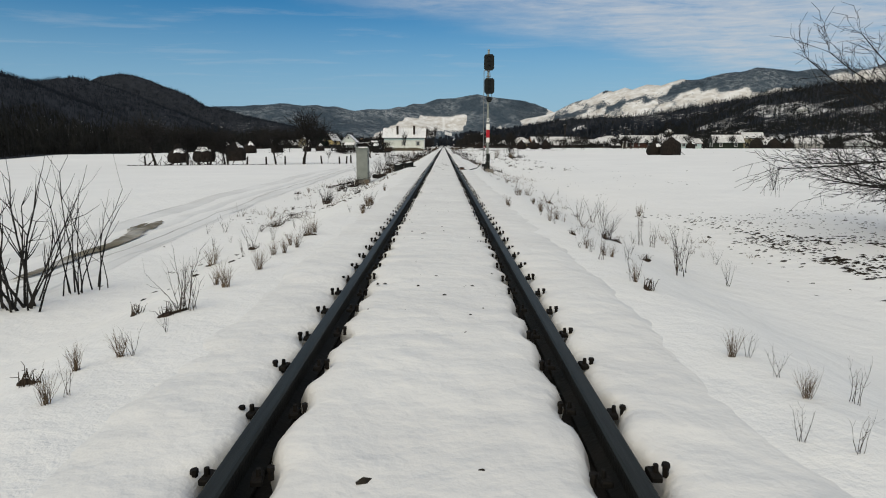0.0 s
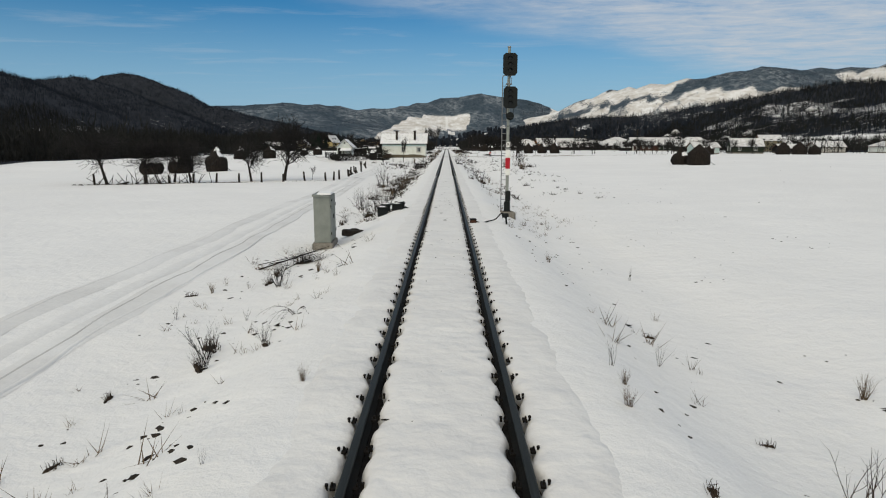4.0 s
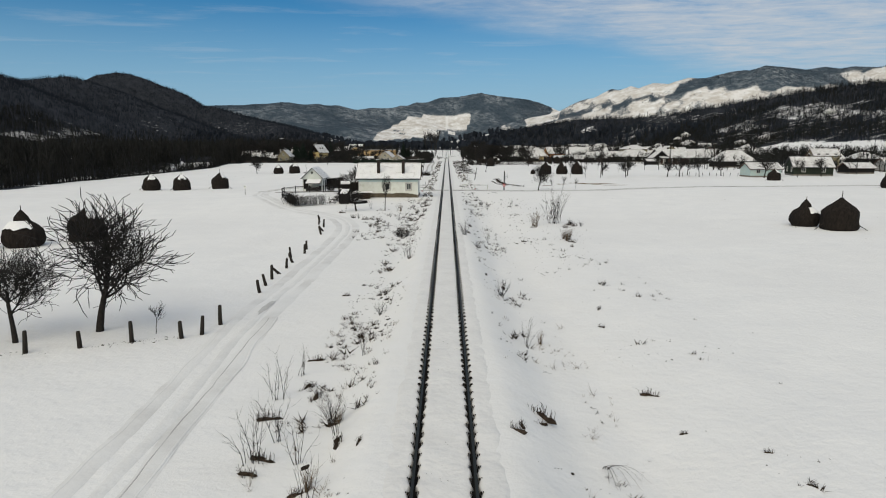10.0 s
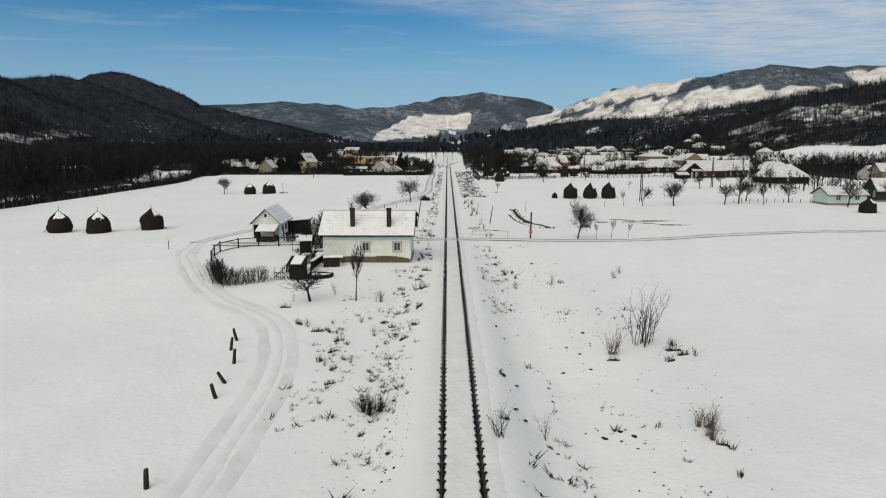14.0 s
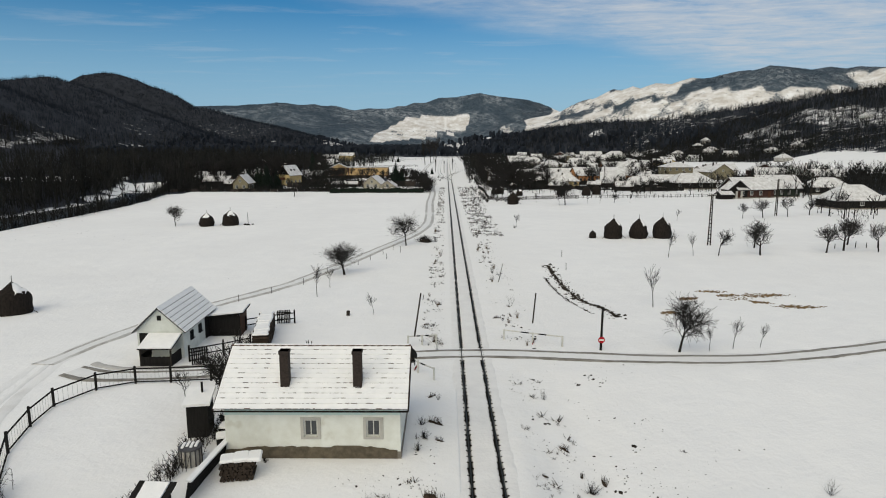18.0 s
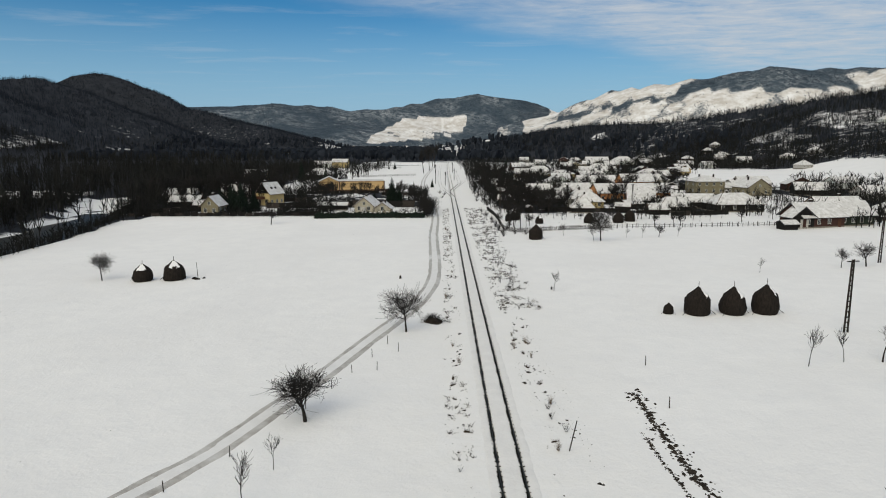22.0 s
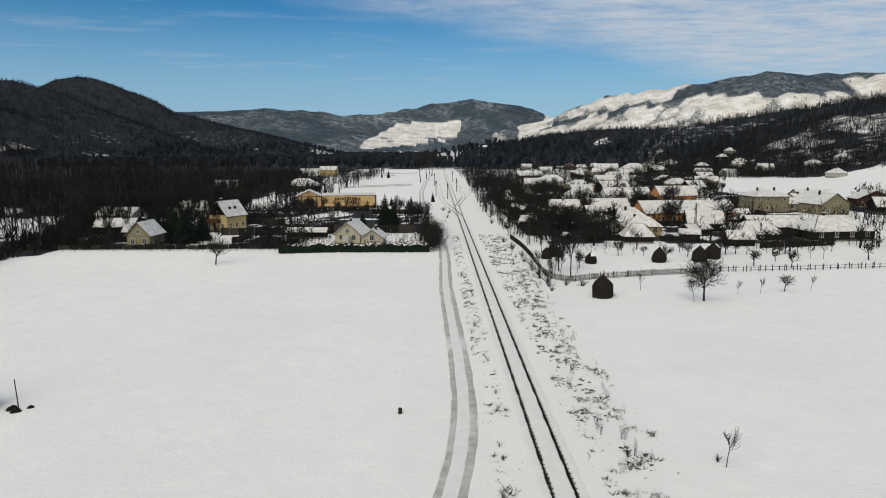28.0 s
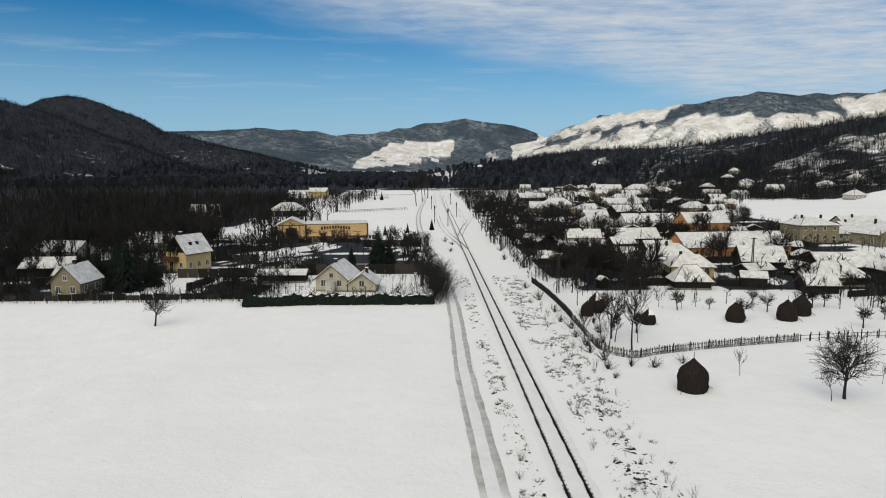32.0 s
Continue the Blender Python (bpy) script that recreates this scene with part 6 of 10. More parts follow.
def log_stack(x, y, rz, length, height, depth, label, seed, snow=True, r=0.085):
    rnd = random.Random(seed)
    z = gz(x, y)
    s = thing("firewood_stack", pose(x, y, z, 0, 0, rz), label, "firewood", "firewood stacks")
    me = [Geo().tube((0, -depth / 2, 0), (0, depth / 2, 0), r * q, r * q * 0.95, 7).mesh("log", M["firewood"]) for q in (0.8, 1.0, 1.15)]
    row = 0
    zz = r * 0.8
    while zz < height:
        xx = -length / 2 + (row % 2) * r
        while xx < length / 2:
            lg = new("log", rnd.choice(me))
            lg.parent = s
            lg.matrix_local = pose(xx, rnd.uniform(-0.05, 0.05), zz, 0, 0, rnd.uniform(-3, 3))
            xx += 2.02 * r
        zz += 1.75 * r
        row += 1
    if snow:
        xx = -length / 2 - 0.05
        while xx < length / 2:
            w = rnd.uniform(0.35, 0.7)
            part("snow_lump", Geo().box(xx + w / 2, rnd.uniform(-.04, .04), height - 0.02, w + 0.06, depth * rnd.uniform(0.8, 1.05), rnd.uniform(0.1, 0.22), rnd.uniform(-9, 9), 0.07), "snow_cap", s)
            xx += w


log_stack(-16.6, 167.3, 101, 6.4, 1.45, 1.2, "long dark firewood stack under lumpy snow", 3, True, 0.105)
log_stack(-11.8, 146.15, 8, 1.5, 0.9, 1.0, "small red-brown firewood stack with a snow cap", 4)


def garden_shed():
    z = gz(-14.5, 142.2)
    rnd = random.Random(12)
    s = thing("garden_shed", pose(-14.1, 142.0, z, 0, 0, -4), "old black plank shed with a tilted snowy roof", "shed")
    s.scale = (0.88, 0.88, 0.84)
    boards(s, "dark_wood", -0.75, 0.7, -0.7, -0.2, 1.55, rnd)
    boards(s, "dark_wood", -0.75, 0.7, 0.7, -0.2, 2.1, rnd)
    for sx in (-0.75, 0.66):
        g = Geo()
        g.add([(sx, -0.7, -0.2), (sx, 0.7, -0.2), (sx, 0.7, 2.1), (sx, -0.7, 1.55), (sx + 0.05, -0.7, -0.2), (sx + 0.05, 0.7, -0.2), (sx + 0.05, 0.7, 2.1), (sx + 0.05, -0.7, 1.55)],
              [(0, 1, 2, 3), (7, 6, 5, 4), (0, 4, 5, 1), (1, 5, 6, 2), (2, 6, 7, 3), (3, 7, 4, 0)])
        part("side_wall", g, "dark_wood", s)
    rf = part("shed_roof", slab([(-0.95, -0.95, 1.55), (0.9, -0.95, 1.55), (0.9, 0.95, 2.25), (-0.95, 0.95, 2.25)], 0.07), "dark_wood", s)
    part("snow_cover", slab([(-0.55, -0.8, 1.7), (0.55, -0.8, 1.7), (0.6, 0.85, 2.3), (-0.6, 0.85, 2.3)], 0.09), "snow_cap", rf)
    gate = part("pen_gate", Geo().box(-1.7, -0.92, 0.2, 1.2, 0.04, 0.08), "plank", s)
    part("upper_bar", Geo().box(-1.7, -0.92, 0.65, 1.2, 0.04, 0.08), "plank", gate)
    for k in range(6):
        part("slat", Geo().box(-2.2 + k * 0.2, -0.96, -0.1, 0.05, 0.04, 0.9), "plank", gate)
    part("prop", Geo().tube((-2.5, -1.0, 0), (-1.1, -0.9, 1.35), 0.05, 0.04, 6), "pole", s)
    o = thing("outhouse", pose(-15.3, 150.4, gz(-15.3, 150.4), 0, 0, 10), "narrow black wooden outhouse with a snowy roof", "outhouse")
    bn = thing("ribbed_bin", pose(-14.55, 147.3, gz(-14.55, 147.3), 0, 0, 8), "grey ribbed sheet-metal bin with snow on its lid", "bin")
    part("shell", Geo().lathe([(0.5, -0.1), (0.52, 0.4), (0.5, 0.85)], 14), "plaster_grey", bn)
    for k in range(14):
        a = 2 * math.pi * k / 14
        part("rib", Geo().box(0.53 * math.cos(a), 0.53 * math.sin(a), 0, 0.05, 0.05, 0.85, math.degrees(a)), "tin", bn)
    part("lid", Geo().lathe([(0.58, 0.85), (0.56, 0.92), (0.1, 1.0)], 14), "tin", bn)
    for k in range(4):
        part("snow_patch", Geo().box(-0.3 + 0.2 * k, 0.1 * (k % 2), 0.93, 0.14, 0.6, 0.08, 0, 0.03), "snow_cap", bn)
    part("cabin", Geo().box(0, 0.35, 0, 1.1, 1.5, 1.9), "dark_wood", o)
    part("snow_cover", slab([(-0.7, -0.6, 1.95), (0.7, -0.6, 1.95), (0.7, 1.3, 2.2), (-0.7, 1.3, 2.2)], 0.13), "snow_cap", o)
    part("stovepipe", Geo().tube((0.1, 0.7, 2.0), (0.1, 0.7, 2.7), 0.06, 0.06, 8), "iron", o)
    t = thing("sunken_tub", pose(-12.25, 142.2, gz(-12.25, 142.2), 0, 0, -18), "low dark trough filled with snow", "trough")
    ring = [(-1.0, 0.75), (0.95, 0.85), (1.05, 0.1), (0.15, -1.0), (-1.0, -0.45)]
    g = Geo()
    for (ax, ay), (bx, by) in zip(ring, ring[1:] + ring[:1]):
        dx, dy = bx - ax, by - ay
        g.box((ax + bx) / 2, (ay + by) / 2, -0.1, math.hypot(dx, dy) + 0.08, 0.09, 0.42, math.degrees(math.atan2(dy, dx)))
    part("rim", g, "dark_wood", t)
    part("snow_fill", Geo().add([(px * 0.95, py * 0.95, 0.24) for px, py in ring], [(4, 3, 2, 1, 0)][::1]), "snow_cap", t)
    part("stake", Geo().tube((0.2, -0.5, 0.1), (0.05, -0.3, 0.8), 0.025, 0.02, 5), "pole", t)
    b = thing("board_fence", pose(-13.3, 146.4, gz(-13.3, 146.4), 12, 0, 85), "leaning dark board wall in the yard", "fence")
    boards(b, "dark_wood", -2.4, 2.4, 0, -0.1, 0.85, rnd)
    part("snow_ledge", Geo().box(0, 0.02, 0.84, 4.6, 0.26, 0.1, 0, 0.04), "snow_cap", b)
    for k, (x, y) in enumerate(((-13.6, 150.5), (-13.4, 149.4), (-14.2, 152.4))):
        p = thing("covered_pile", pose(x, y, gz(x, y), 0, 0, 20 * k), "heap of boards under snow in the yard", "pile", "yard piles")
        part("board", Geo().box(0, 0, 0, 1.2, 0.7, 0.45, 0, 0.05), "dark_wood", p)
        part("snow_cover", Geo().box(0, 0, 0.44, 1.25, 0.72, 0.12, 0, 0.05), "snow_cap", p)


garden_shed()


# ---------------------------------------------------------------- the village
def make_village():
    H = house
    # east of the line, nearest first
    H(87.4, 305.2, 12.2, 7.5, 2.9, 2.9, "gable_x", "brick_red", 14, "long house with dark red walls under snow", roof="tin", wins=4, chimneys=1, ov=0.7, door=True)
    H(77.8, 298.6, 3.6, 2.8, 1.4, 0.7, "gable_x", "dark_wood", 10, "low black lean-to under a snowy roof", "shed", "shed", "village sheds", wins=0, chimneys=0, base=False, roof="tin")
    cg = H(82.2, 301.8, 6.0, 3.2, 2.9, 2.3, "gable_y", "dark_wood", 10, "dark cross gable over a grey garage door", "porch", "porch", "village porches", wins=0, chimneys=0, ov=0.6, roof="tin")
    part("garage_door", Geo().box(0.3, -1.63, 0.0, 2.2, 0.06, 2.2), "plaster_grey", cg, "grey sheet-metal garage door")
    H(98.2, 274, 12.5, 8, 2.3, 3.3, "hip", "dark_wood", 4, "dark timber barn with a broad hipped snowy roof", "barn", "barn", "village barns", wins=1, chimneys=0, roof="tin")
    H(84, 341, 15, 9, 2.4, 2.9, "hip", "dark_wood", 6, "dark farmhouse with a chimneyed hip roof in snow", wins=4, chimneys=1)
    H(42, 357, 10.5, 8.5, 2.6, 2.9, "hip", "plaster_grey", -8, "grey house with a high hipped snowy roof", wins=3)
    H(42.2, 348.2, 8.2, 5, 2.5, 1.9, "hip", "plaster_yellow", -6, "small yellow house under a low hip roof", wins=3, chimneys=1)
    H(37.2, 335.8, 6.4, 4.2, 1.9, 2.3, "hip", "dark_wood", -5, "old timber outbuilding with a thinly snowed brown tile roof", "outbuilding", "outbuilding", "village sheds", wins=0, chimneys=0, snow=0.03)
    H(63, 375.5, 27, 9.5, 3.2, 2.9, "gable_x", "plaster_orange", 7, "long orange-brick house with a wide snowy roof", wins=8, chimneys=0)
    H(84, 439, 15, 9, 3.4, 3.2, "gable_x", "plaster_orange", 8, "orange house with a plain snowy gable roof", wins=4, side_wins=2)
    H(61, 357, 8.5, 8, 2.3, 2.7, "gable_x", "dark_wood", -12, "dark wooden barn with an open gable", "barn", "barn", "village barns", wins=0, chimneys=0)
    H(103.5, 409, 12, 9.5, 5.2, 2.0, "hip", "plaster_ochre", 4, "two-storey ochre house with a shallow hip roof", wins=4, side_wins=2, storeys=2, chimneys=2)
    H(118, 399, 11, 9, 3.4, 3.3, "gable_y", "plaster_ochre", 14, "ochre gabled house facing the fields", wins=2, side_wins=2)
    H(115, 411, 10, 7, 2.4, 1.8, "gable_x", "plaster_grey", 0, "low grey annex with snow on its roof", "outbuilding", "outbuilding", "village sheds", wins=2, chimneys=0)
    H(75.5, 351, 13, 7, 2.0, 2.3, "gable_x", "dark_wood", -3, "low black barn with a snowy roof", "barn", "barn", "village barns", wins=0, chimneys=0)
    H(58.3, 332, 5.4, 4, 1.6, 1.4, "gable_x", "dark_wood", -5, "dark shed with snow on its roof", "shed", "shed", "village sheds", wins=0, chimneys=0, base=False)
    H(68, 448, 18, 8, 2.8, 2.7, "gable_x", "plaster_white", 4, "long white house with a snowy roof", wins=6)
    H(50, 446, 12, 8, 2.8, 2.6, "gable_y", "plaster_white", 12, "white gabled house seen end-on", wins=2, side_wins=2)
    H(58, 556, 16, 11, 3, 3.2, "hip", "plaster_grey", 0, "grey house with a wide hip roof in snow", wins=4)
    H(57, 634, 17, 10, 3, 2.8, "gable_x", "brick_red", 6, "reddish house under snow", wins=4)
    H(97, 565, 24, 9, 3, 2.6, "gable_x", "plaster_white", 2, "long pale house with a snowy roof", wins=6)
    H(172, 770, 20, 12, 4, 4, "hip", "plaster_white", 5, "pale house high above the village", wins=4)
    H(150, 784, 22, 11, 4, 3.5, "gable_x", "plaster_grey", -4, "grey house at the foot of the slope", wins=4)
    H(88, 748, 11, 8, 3, 2.5, "gable_x", "plaster_white", 0, "small pale house far up the valley", wins=3)
    H(119, 528, 12, 9, 3, 2.6, "hip", "plaster_ochre", 3, "ochre house with a snowy hip roof", wins=3)
    H(142, 401, 12, 8, 2.3, 2.8, "gable_x", "dark_wood", -14, "dark barn with a steep tin roof", "barn", "barn", "village barns", wins=0, chimneys=0, snow=0.02, roof="tin")
    H(154, 380, 14, 8, 2.6, 2.6, "gable_x", "plaster_grey", 5, "grey house with snow on its roof", wins=4)
    H(47, 376, 9, 6, 2.2, 1.8, "gable_x", "dark_wood", 3, "dark outbuilding under snow", "outbuilding", "outbuilding", "village sheds", wins=0, chimneys=0)
    H(47.5, 400, 13, 7, 2.4, 2.4, "gable_x", "dark_wood", 5, "brown timber house under snow", wins=3)
    H(34, 402, 9, 6, 2.3, 2.0, "gable_x", "plaster_grey", -5, "grey cottage between bare trees", wins=2)
    H(36, 372, 5, 3.5, 1.7, 1.2, "gable_x", "dark_wood", 0, "small dark shed by the fence", "shed", "shed", "village sheds", wins=0, chimneys=0, base=False)
    H(21.5, 336.5, 1.6, 1.5, 1.5, 0.6, "gable_y", "dark_wood", 20, "tiny wooden hut with a snow cap", "hut", "hut", "village sheds", wins=0, chimneys=0, base=False, ov=0.15)
    H(97.5, 308.4, 10.4, 7.6, 2.92, 2.88, "gable_x", "plaster_green", 14, "green-walled end of the long house under snow", "annex", "annex", "village houses", roof="tin", wins=4, chimneys=0, ov=0.7)
    H(65.5, 339.5, 10.5, 6.5, 1.9, 2.5, "hip", "dark_wood", 3, "dark farm building with brown tiles under thin snow", wins=1, chimneys=0, snow=0.03)
    H(108, 330, 14, 8, 2.6, 2.6, "gable_x", "plaster_grey", 6, "grey farmhouse behind the orchard", wins=3)
    H(118, 318, 12, 8, 2.4, 2.6, "hip", "dark_wood", -6, "dark timber house with a hipped snowy roof", wins=3)
    rnd = random.Random(37)
    BUILT = [(o.location.x, o.location.y, 8.0) for o in scene.collection.objects if o.parent is None and o.get("group") in ("village houses", "village barns", "village sheds")]
    n = 0
    while n < 34:
        y = rnd.uniform(322, 470)
        x = rnd.uniform(17, 62 + (y - 322) * 0.35)
        if any((x - a) ** 2 + (y - b) ** 2 < (c if y < 380 else 9) ** 2 for a, b, c in BUILT) or (y < 330 and x < 52):
            continue
        BUILT.append((x, y, 7.0))
        w = rnd.uniform(3.2, 7.5)
        H(x, y, w, rnd.uniform(3, 4.5), rnd.uniform(1.5, 2.1), rnd.uniform(0.8, 1.6), rnd.choice(("gable_x", "gable_x", "gable_y")), "dark_wood", rnd.uniform(-20, 20),
          "small dark plank shed with a snowy roof" if w < 5.5 else "low dark plank outbuilding with a snowy roof", "shed", "shed", "village sheds", wins=0, chimneys=0, base=False, ov=0.3)
        n += 1
    H(122, 262, 7.5, 6.5, 4.2, 2.0, "gable_x", "plaster_ochre", -10, "two-storey ochre house beyond the orchard", wins=3, side_wins=2, storeys=2)
    H(131, 240, 9.5, 6.5, 2.0, 1.8, "gable_x", "plaster_grey", -6, "grey house with a broad snowy roof beyond the field", wins=3)
    H(110, 226, 7, 4.5, 1.6, 1.2, "gable_x", "dark_wood", 4, "low dark barn at the field's edge", "barn", "barn", "village barns", wins=0, chimneys=0)
    H(147, 232, 9, 7, 2.2, 1.8, "hip", "plaster_white", 8, "pale house with a hipped snowy roof beyond the field", wins=3)
    H(139, 290, 11, 7.5, 2.4, 2.2, "gable_x", "plaster_grey", 2, "grey farmhouse near the slope", wins=3)
    H(160, 300, 10, 8, 2.4, 2.2, "hip", "dark_wood", 2, "dark farmhouse near the slope", wins=3)
    # board fences between the yards
    def yard_fence(x, y, rz, length, height, label):
        f = thing("board_fence", pose(x, y, gz(x, y), 0, 0, rz), label, "fence", "yard fences")
        for k in range(max(2, int(length / 2))):
            part("fence_panel", Geo().box(-length / 2 + 2 * k + 1, rnd.uniform(-.05, .05), -0.3, 1.96, 0.05, height + 0.3 + rnd.uniform(-.12, .12), rnd.uniform(-2, 2)), rnd.choice(("dark_wood", "dark_wood", "plank")), f)
    for k in range(40):
        y = rnd.uniform(322, 450)
        x = rnd.uniform(16, 70 + (y - 322) * 0.35)
        if y < 330 and x < 50:
            continue
        yard_fence(x, y, rnd.choice((0, 8, -8, 90, 80)) + rnd.uniform(-6, 6), rnd.choice((8, 10, 14, 18)), rnd.uniform(1.1, 1.6), "dark weathered board fence between snowy yards")
    for x, y, rz, ln, hh in ((-49, 350, 2, 22, 1.9), (-25, 353, 1, 24, 2.1), (-76, 340, -4, 14, 1.7), (-66, 345, 60, 12, 1.6), (-88, 334, 3, 16, 1.6), (-60, 372, 5, 20, 1.5), (-45, 408, 6, 30, 1.3), (-20, 398, 0, 16, 1.4), (-14, 372, 85, 24, 1.3), (-82, 362, 10, 18, 1.5), (-52, 340, 80, 10, 1.4)):
        yard_fence(x, y, rz, ln, hh, "long dark board fence behind the western gardens")
    rnd = random.Random(31)
    walls = ["plaster_white", "plaster_grey", "plaster_ochre", "plaster_white", "dark_wood", "plaster_yellow", "brick_red"]
    taken = [(o.location.x, o.location.y) for o in scene.collection.objects if o.parent is None and o.get("category") in ("house", "barn")]
    words = {"plaster_white": "white", "plaster_grey": "grey", "plaster_ochre": "ochre", "dark_wood": "dark timber", "plaster_yellow": "yellow", "brick_red": "red-brick"}
    n = 0
    while n < 40:
        y = rnd.uniform(410, 860)
        x = rnd.uniform(34 + (y - 400) * 0.02, 70 + (y - 400) * 0.5 + 110)
        if hills(np.array([x]), np.array([y]))[0] > 14 or open_field(x, y) or any((x - a) ** 2 + (y - b) ** 2 < 17 ** 2 for a, b in taken):
            continue
        taken.append((x, y))
        wl = rnd.choice(walls)
        k = rnd.choice(("gable_x", "gable_x", "hip", "gable_y"))
        H(x, y, rnd.uniform(8, 14), rnd.uniform(7, 9.5), rnd.uniform(2.5, 3.2), rnd.uniform(2.2, 3.2), k, wl, rnd.uniform(-15, 15),
          f"{words[wl]} village house with a snow-covered {'hip' if k == 'hip' else 'gable'} roof", wins=rnd.choice((2, 3, 3)), chimneys=1)
        n += 1
    for x, y in ((275, 640), (330, 720), (430, 780), (300, 860)):
        H(x, y, rnd.uniform(9, 13), 9, 3, 3.2, "hip", rnd.choice(("plaster_white", "plaster_grey")), rnd.uniform(-20, 20), "lone pale house on the hillside in snow", wins=3)
    # west of the line
    H(-70.4, 332.6, 5.0, 6.2, 2.9, 2.6, "gable_y", "plaster_ochre", -4, "old ochre gabled house with patchy snowed tiles", wins=2, side_wins=2, snow=0.05)
    yh = H(-61.4, 359.5, 6.0, 6.6, 4.2, 3.4, "gable_y", "plaster_yellow", -28, "tall yellow house with a dark timber gable and steep snowy roof", gable="dark_wood", wins=2, side_wins=3, storeys=1, chimneys=1)
    for k in range(2):
        part("dormer", Geo().box(1.7, -1.1 + k * 1.8, 5.3, 0.7, 0.55, 0.9), "dark_wood", yh, "small dark roof dormer")
    part("balcony", Geo().box(-1.0, -3.95, 2.3, 3.8, 1.3, 0.9), "brown_trim", yh, "brown timber balcony")
    wh = H(-26.6, 338.6, 5.7, 8.2, 2.3, 2.4, "gable_y", "plaster_cream", -8, "cream gabled house with an arched porch", wins=2, side_wins=2)
    part("porch_arch", Geo().tube((0, -4.9, 0.0), (0, -4.9, 2.0), 0.9, 0.9, 12), "plaster_grey", wh)
    H(-21.6, 336.6, 4.8, 5.6, 1.5, 1.7, "gable_y", "plaster_cream", -3, "low cream annex under a snowy gable roof", "annex", "annex", "village sheds", wins=1, chimneys=1)
    H(-73.5, 512, 15, 10, 3, 3.2, "hip", "dark_wood", 0, "dark house with a broad snowy mansard", wins=4)
    H(-104, 690, 16, 10, 3.2, 2.6, "gable_x", "plaster_white", 0, "long low pale building in snow", wins=5)
    H(-90, 688, 13, 9, 5, 2.6, "gable_x", "plaster_yellow", 0, "yellow building far up the valley", wins=4)
    H(-108, 505, 12, 8, 3, 2.8, "gable_x", "plaster_yellow", 6, "yellow house half hidden by trees", wins=3)
    H(-86, 352, 9, 6, 2.2, 1.6, "gable_x", "dark_wood", 5, "dark shed roofed with snow among bare trees", "shed", "shed", "village sheds", wins=0, chimneys=0)
    H(-97, 376, 11, 7, 2.4, 2.0, "gable_x", "plaster_grey", -8, "grey outbuilding with a snowy roof", "outbuilding", "outbuilding", "village sheds", wins=2, chimneys=0)
    H(-78, 345, 5, 4, 1.8, 1.2, "gable_x", "dark_wood", 0, "small shed under snow behind the fence", "shed", "shed", "village sheds", wins=0, chimneys=0)
    H(-83, 392, 10, 7, 2.6, 2.3, "gable_x", "plaster_grey", 10, "grey house in the trees", wins=2)
    H(-38, 345, 9, 3.2, 1.6, 0.7, "gable_x", "dark_wood", -1, "long low shed behind the hedge", "shed", "shed", "village sheds", wins=0, chimneys=0)
    # right of the first field, seen early
    H(77, 211, 7.6, 5, 2.0, 1.3, "gable_x", "plaster_blue", 3, "pale green-white shed at the field's edge", "shed", "shed", "village sheds", wins=2, chimneys=0)
    H(92.5, 217.5, 9, 7, 2.3, 2.3, "gable_x", "plaster_green", -12, "dark green gabled farmhouse at the field's edge", wins=2, side_wins=2, snow=0.03, roof="tin")


make_village()


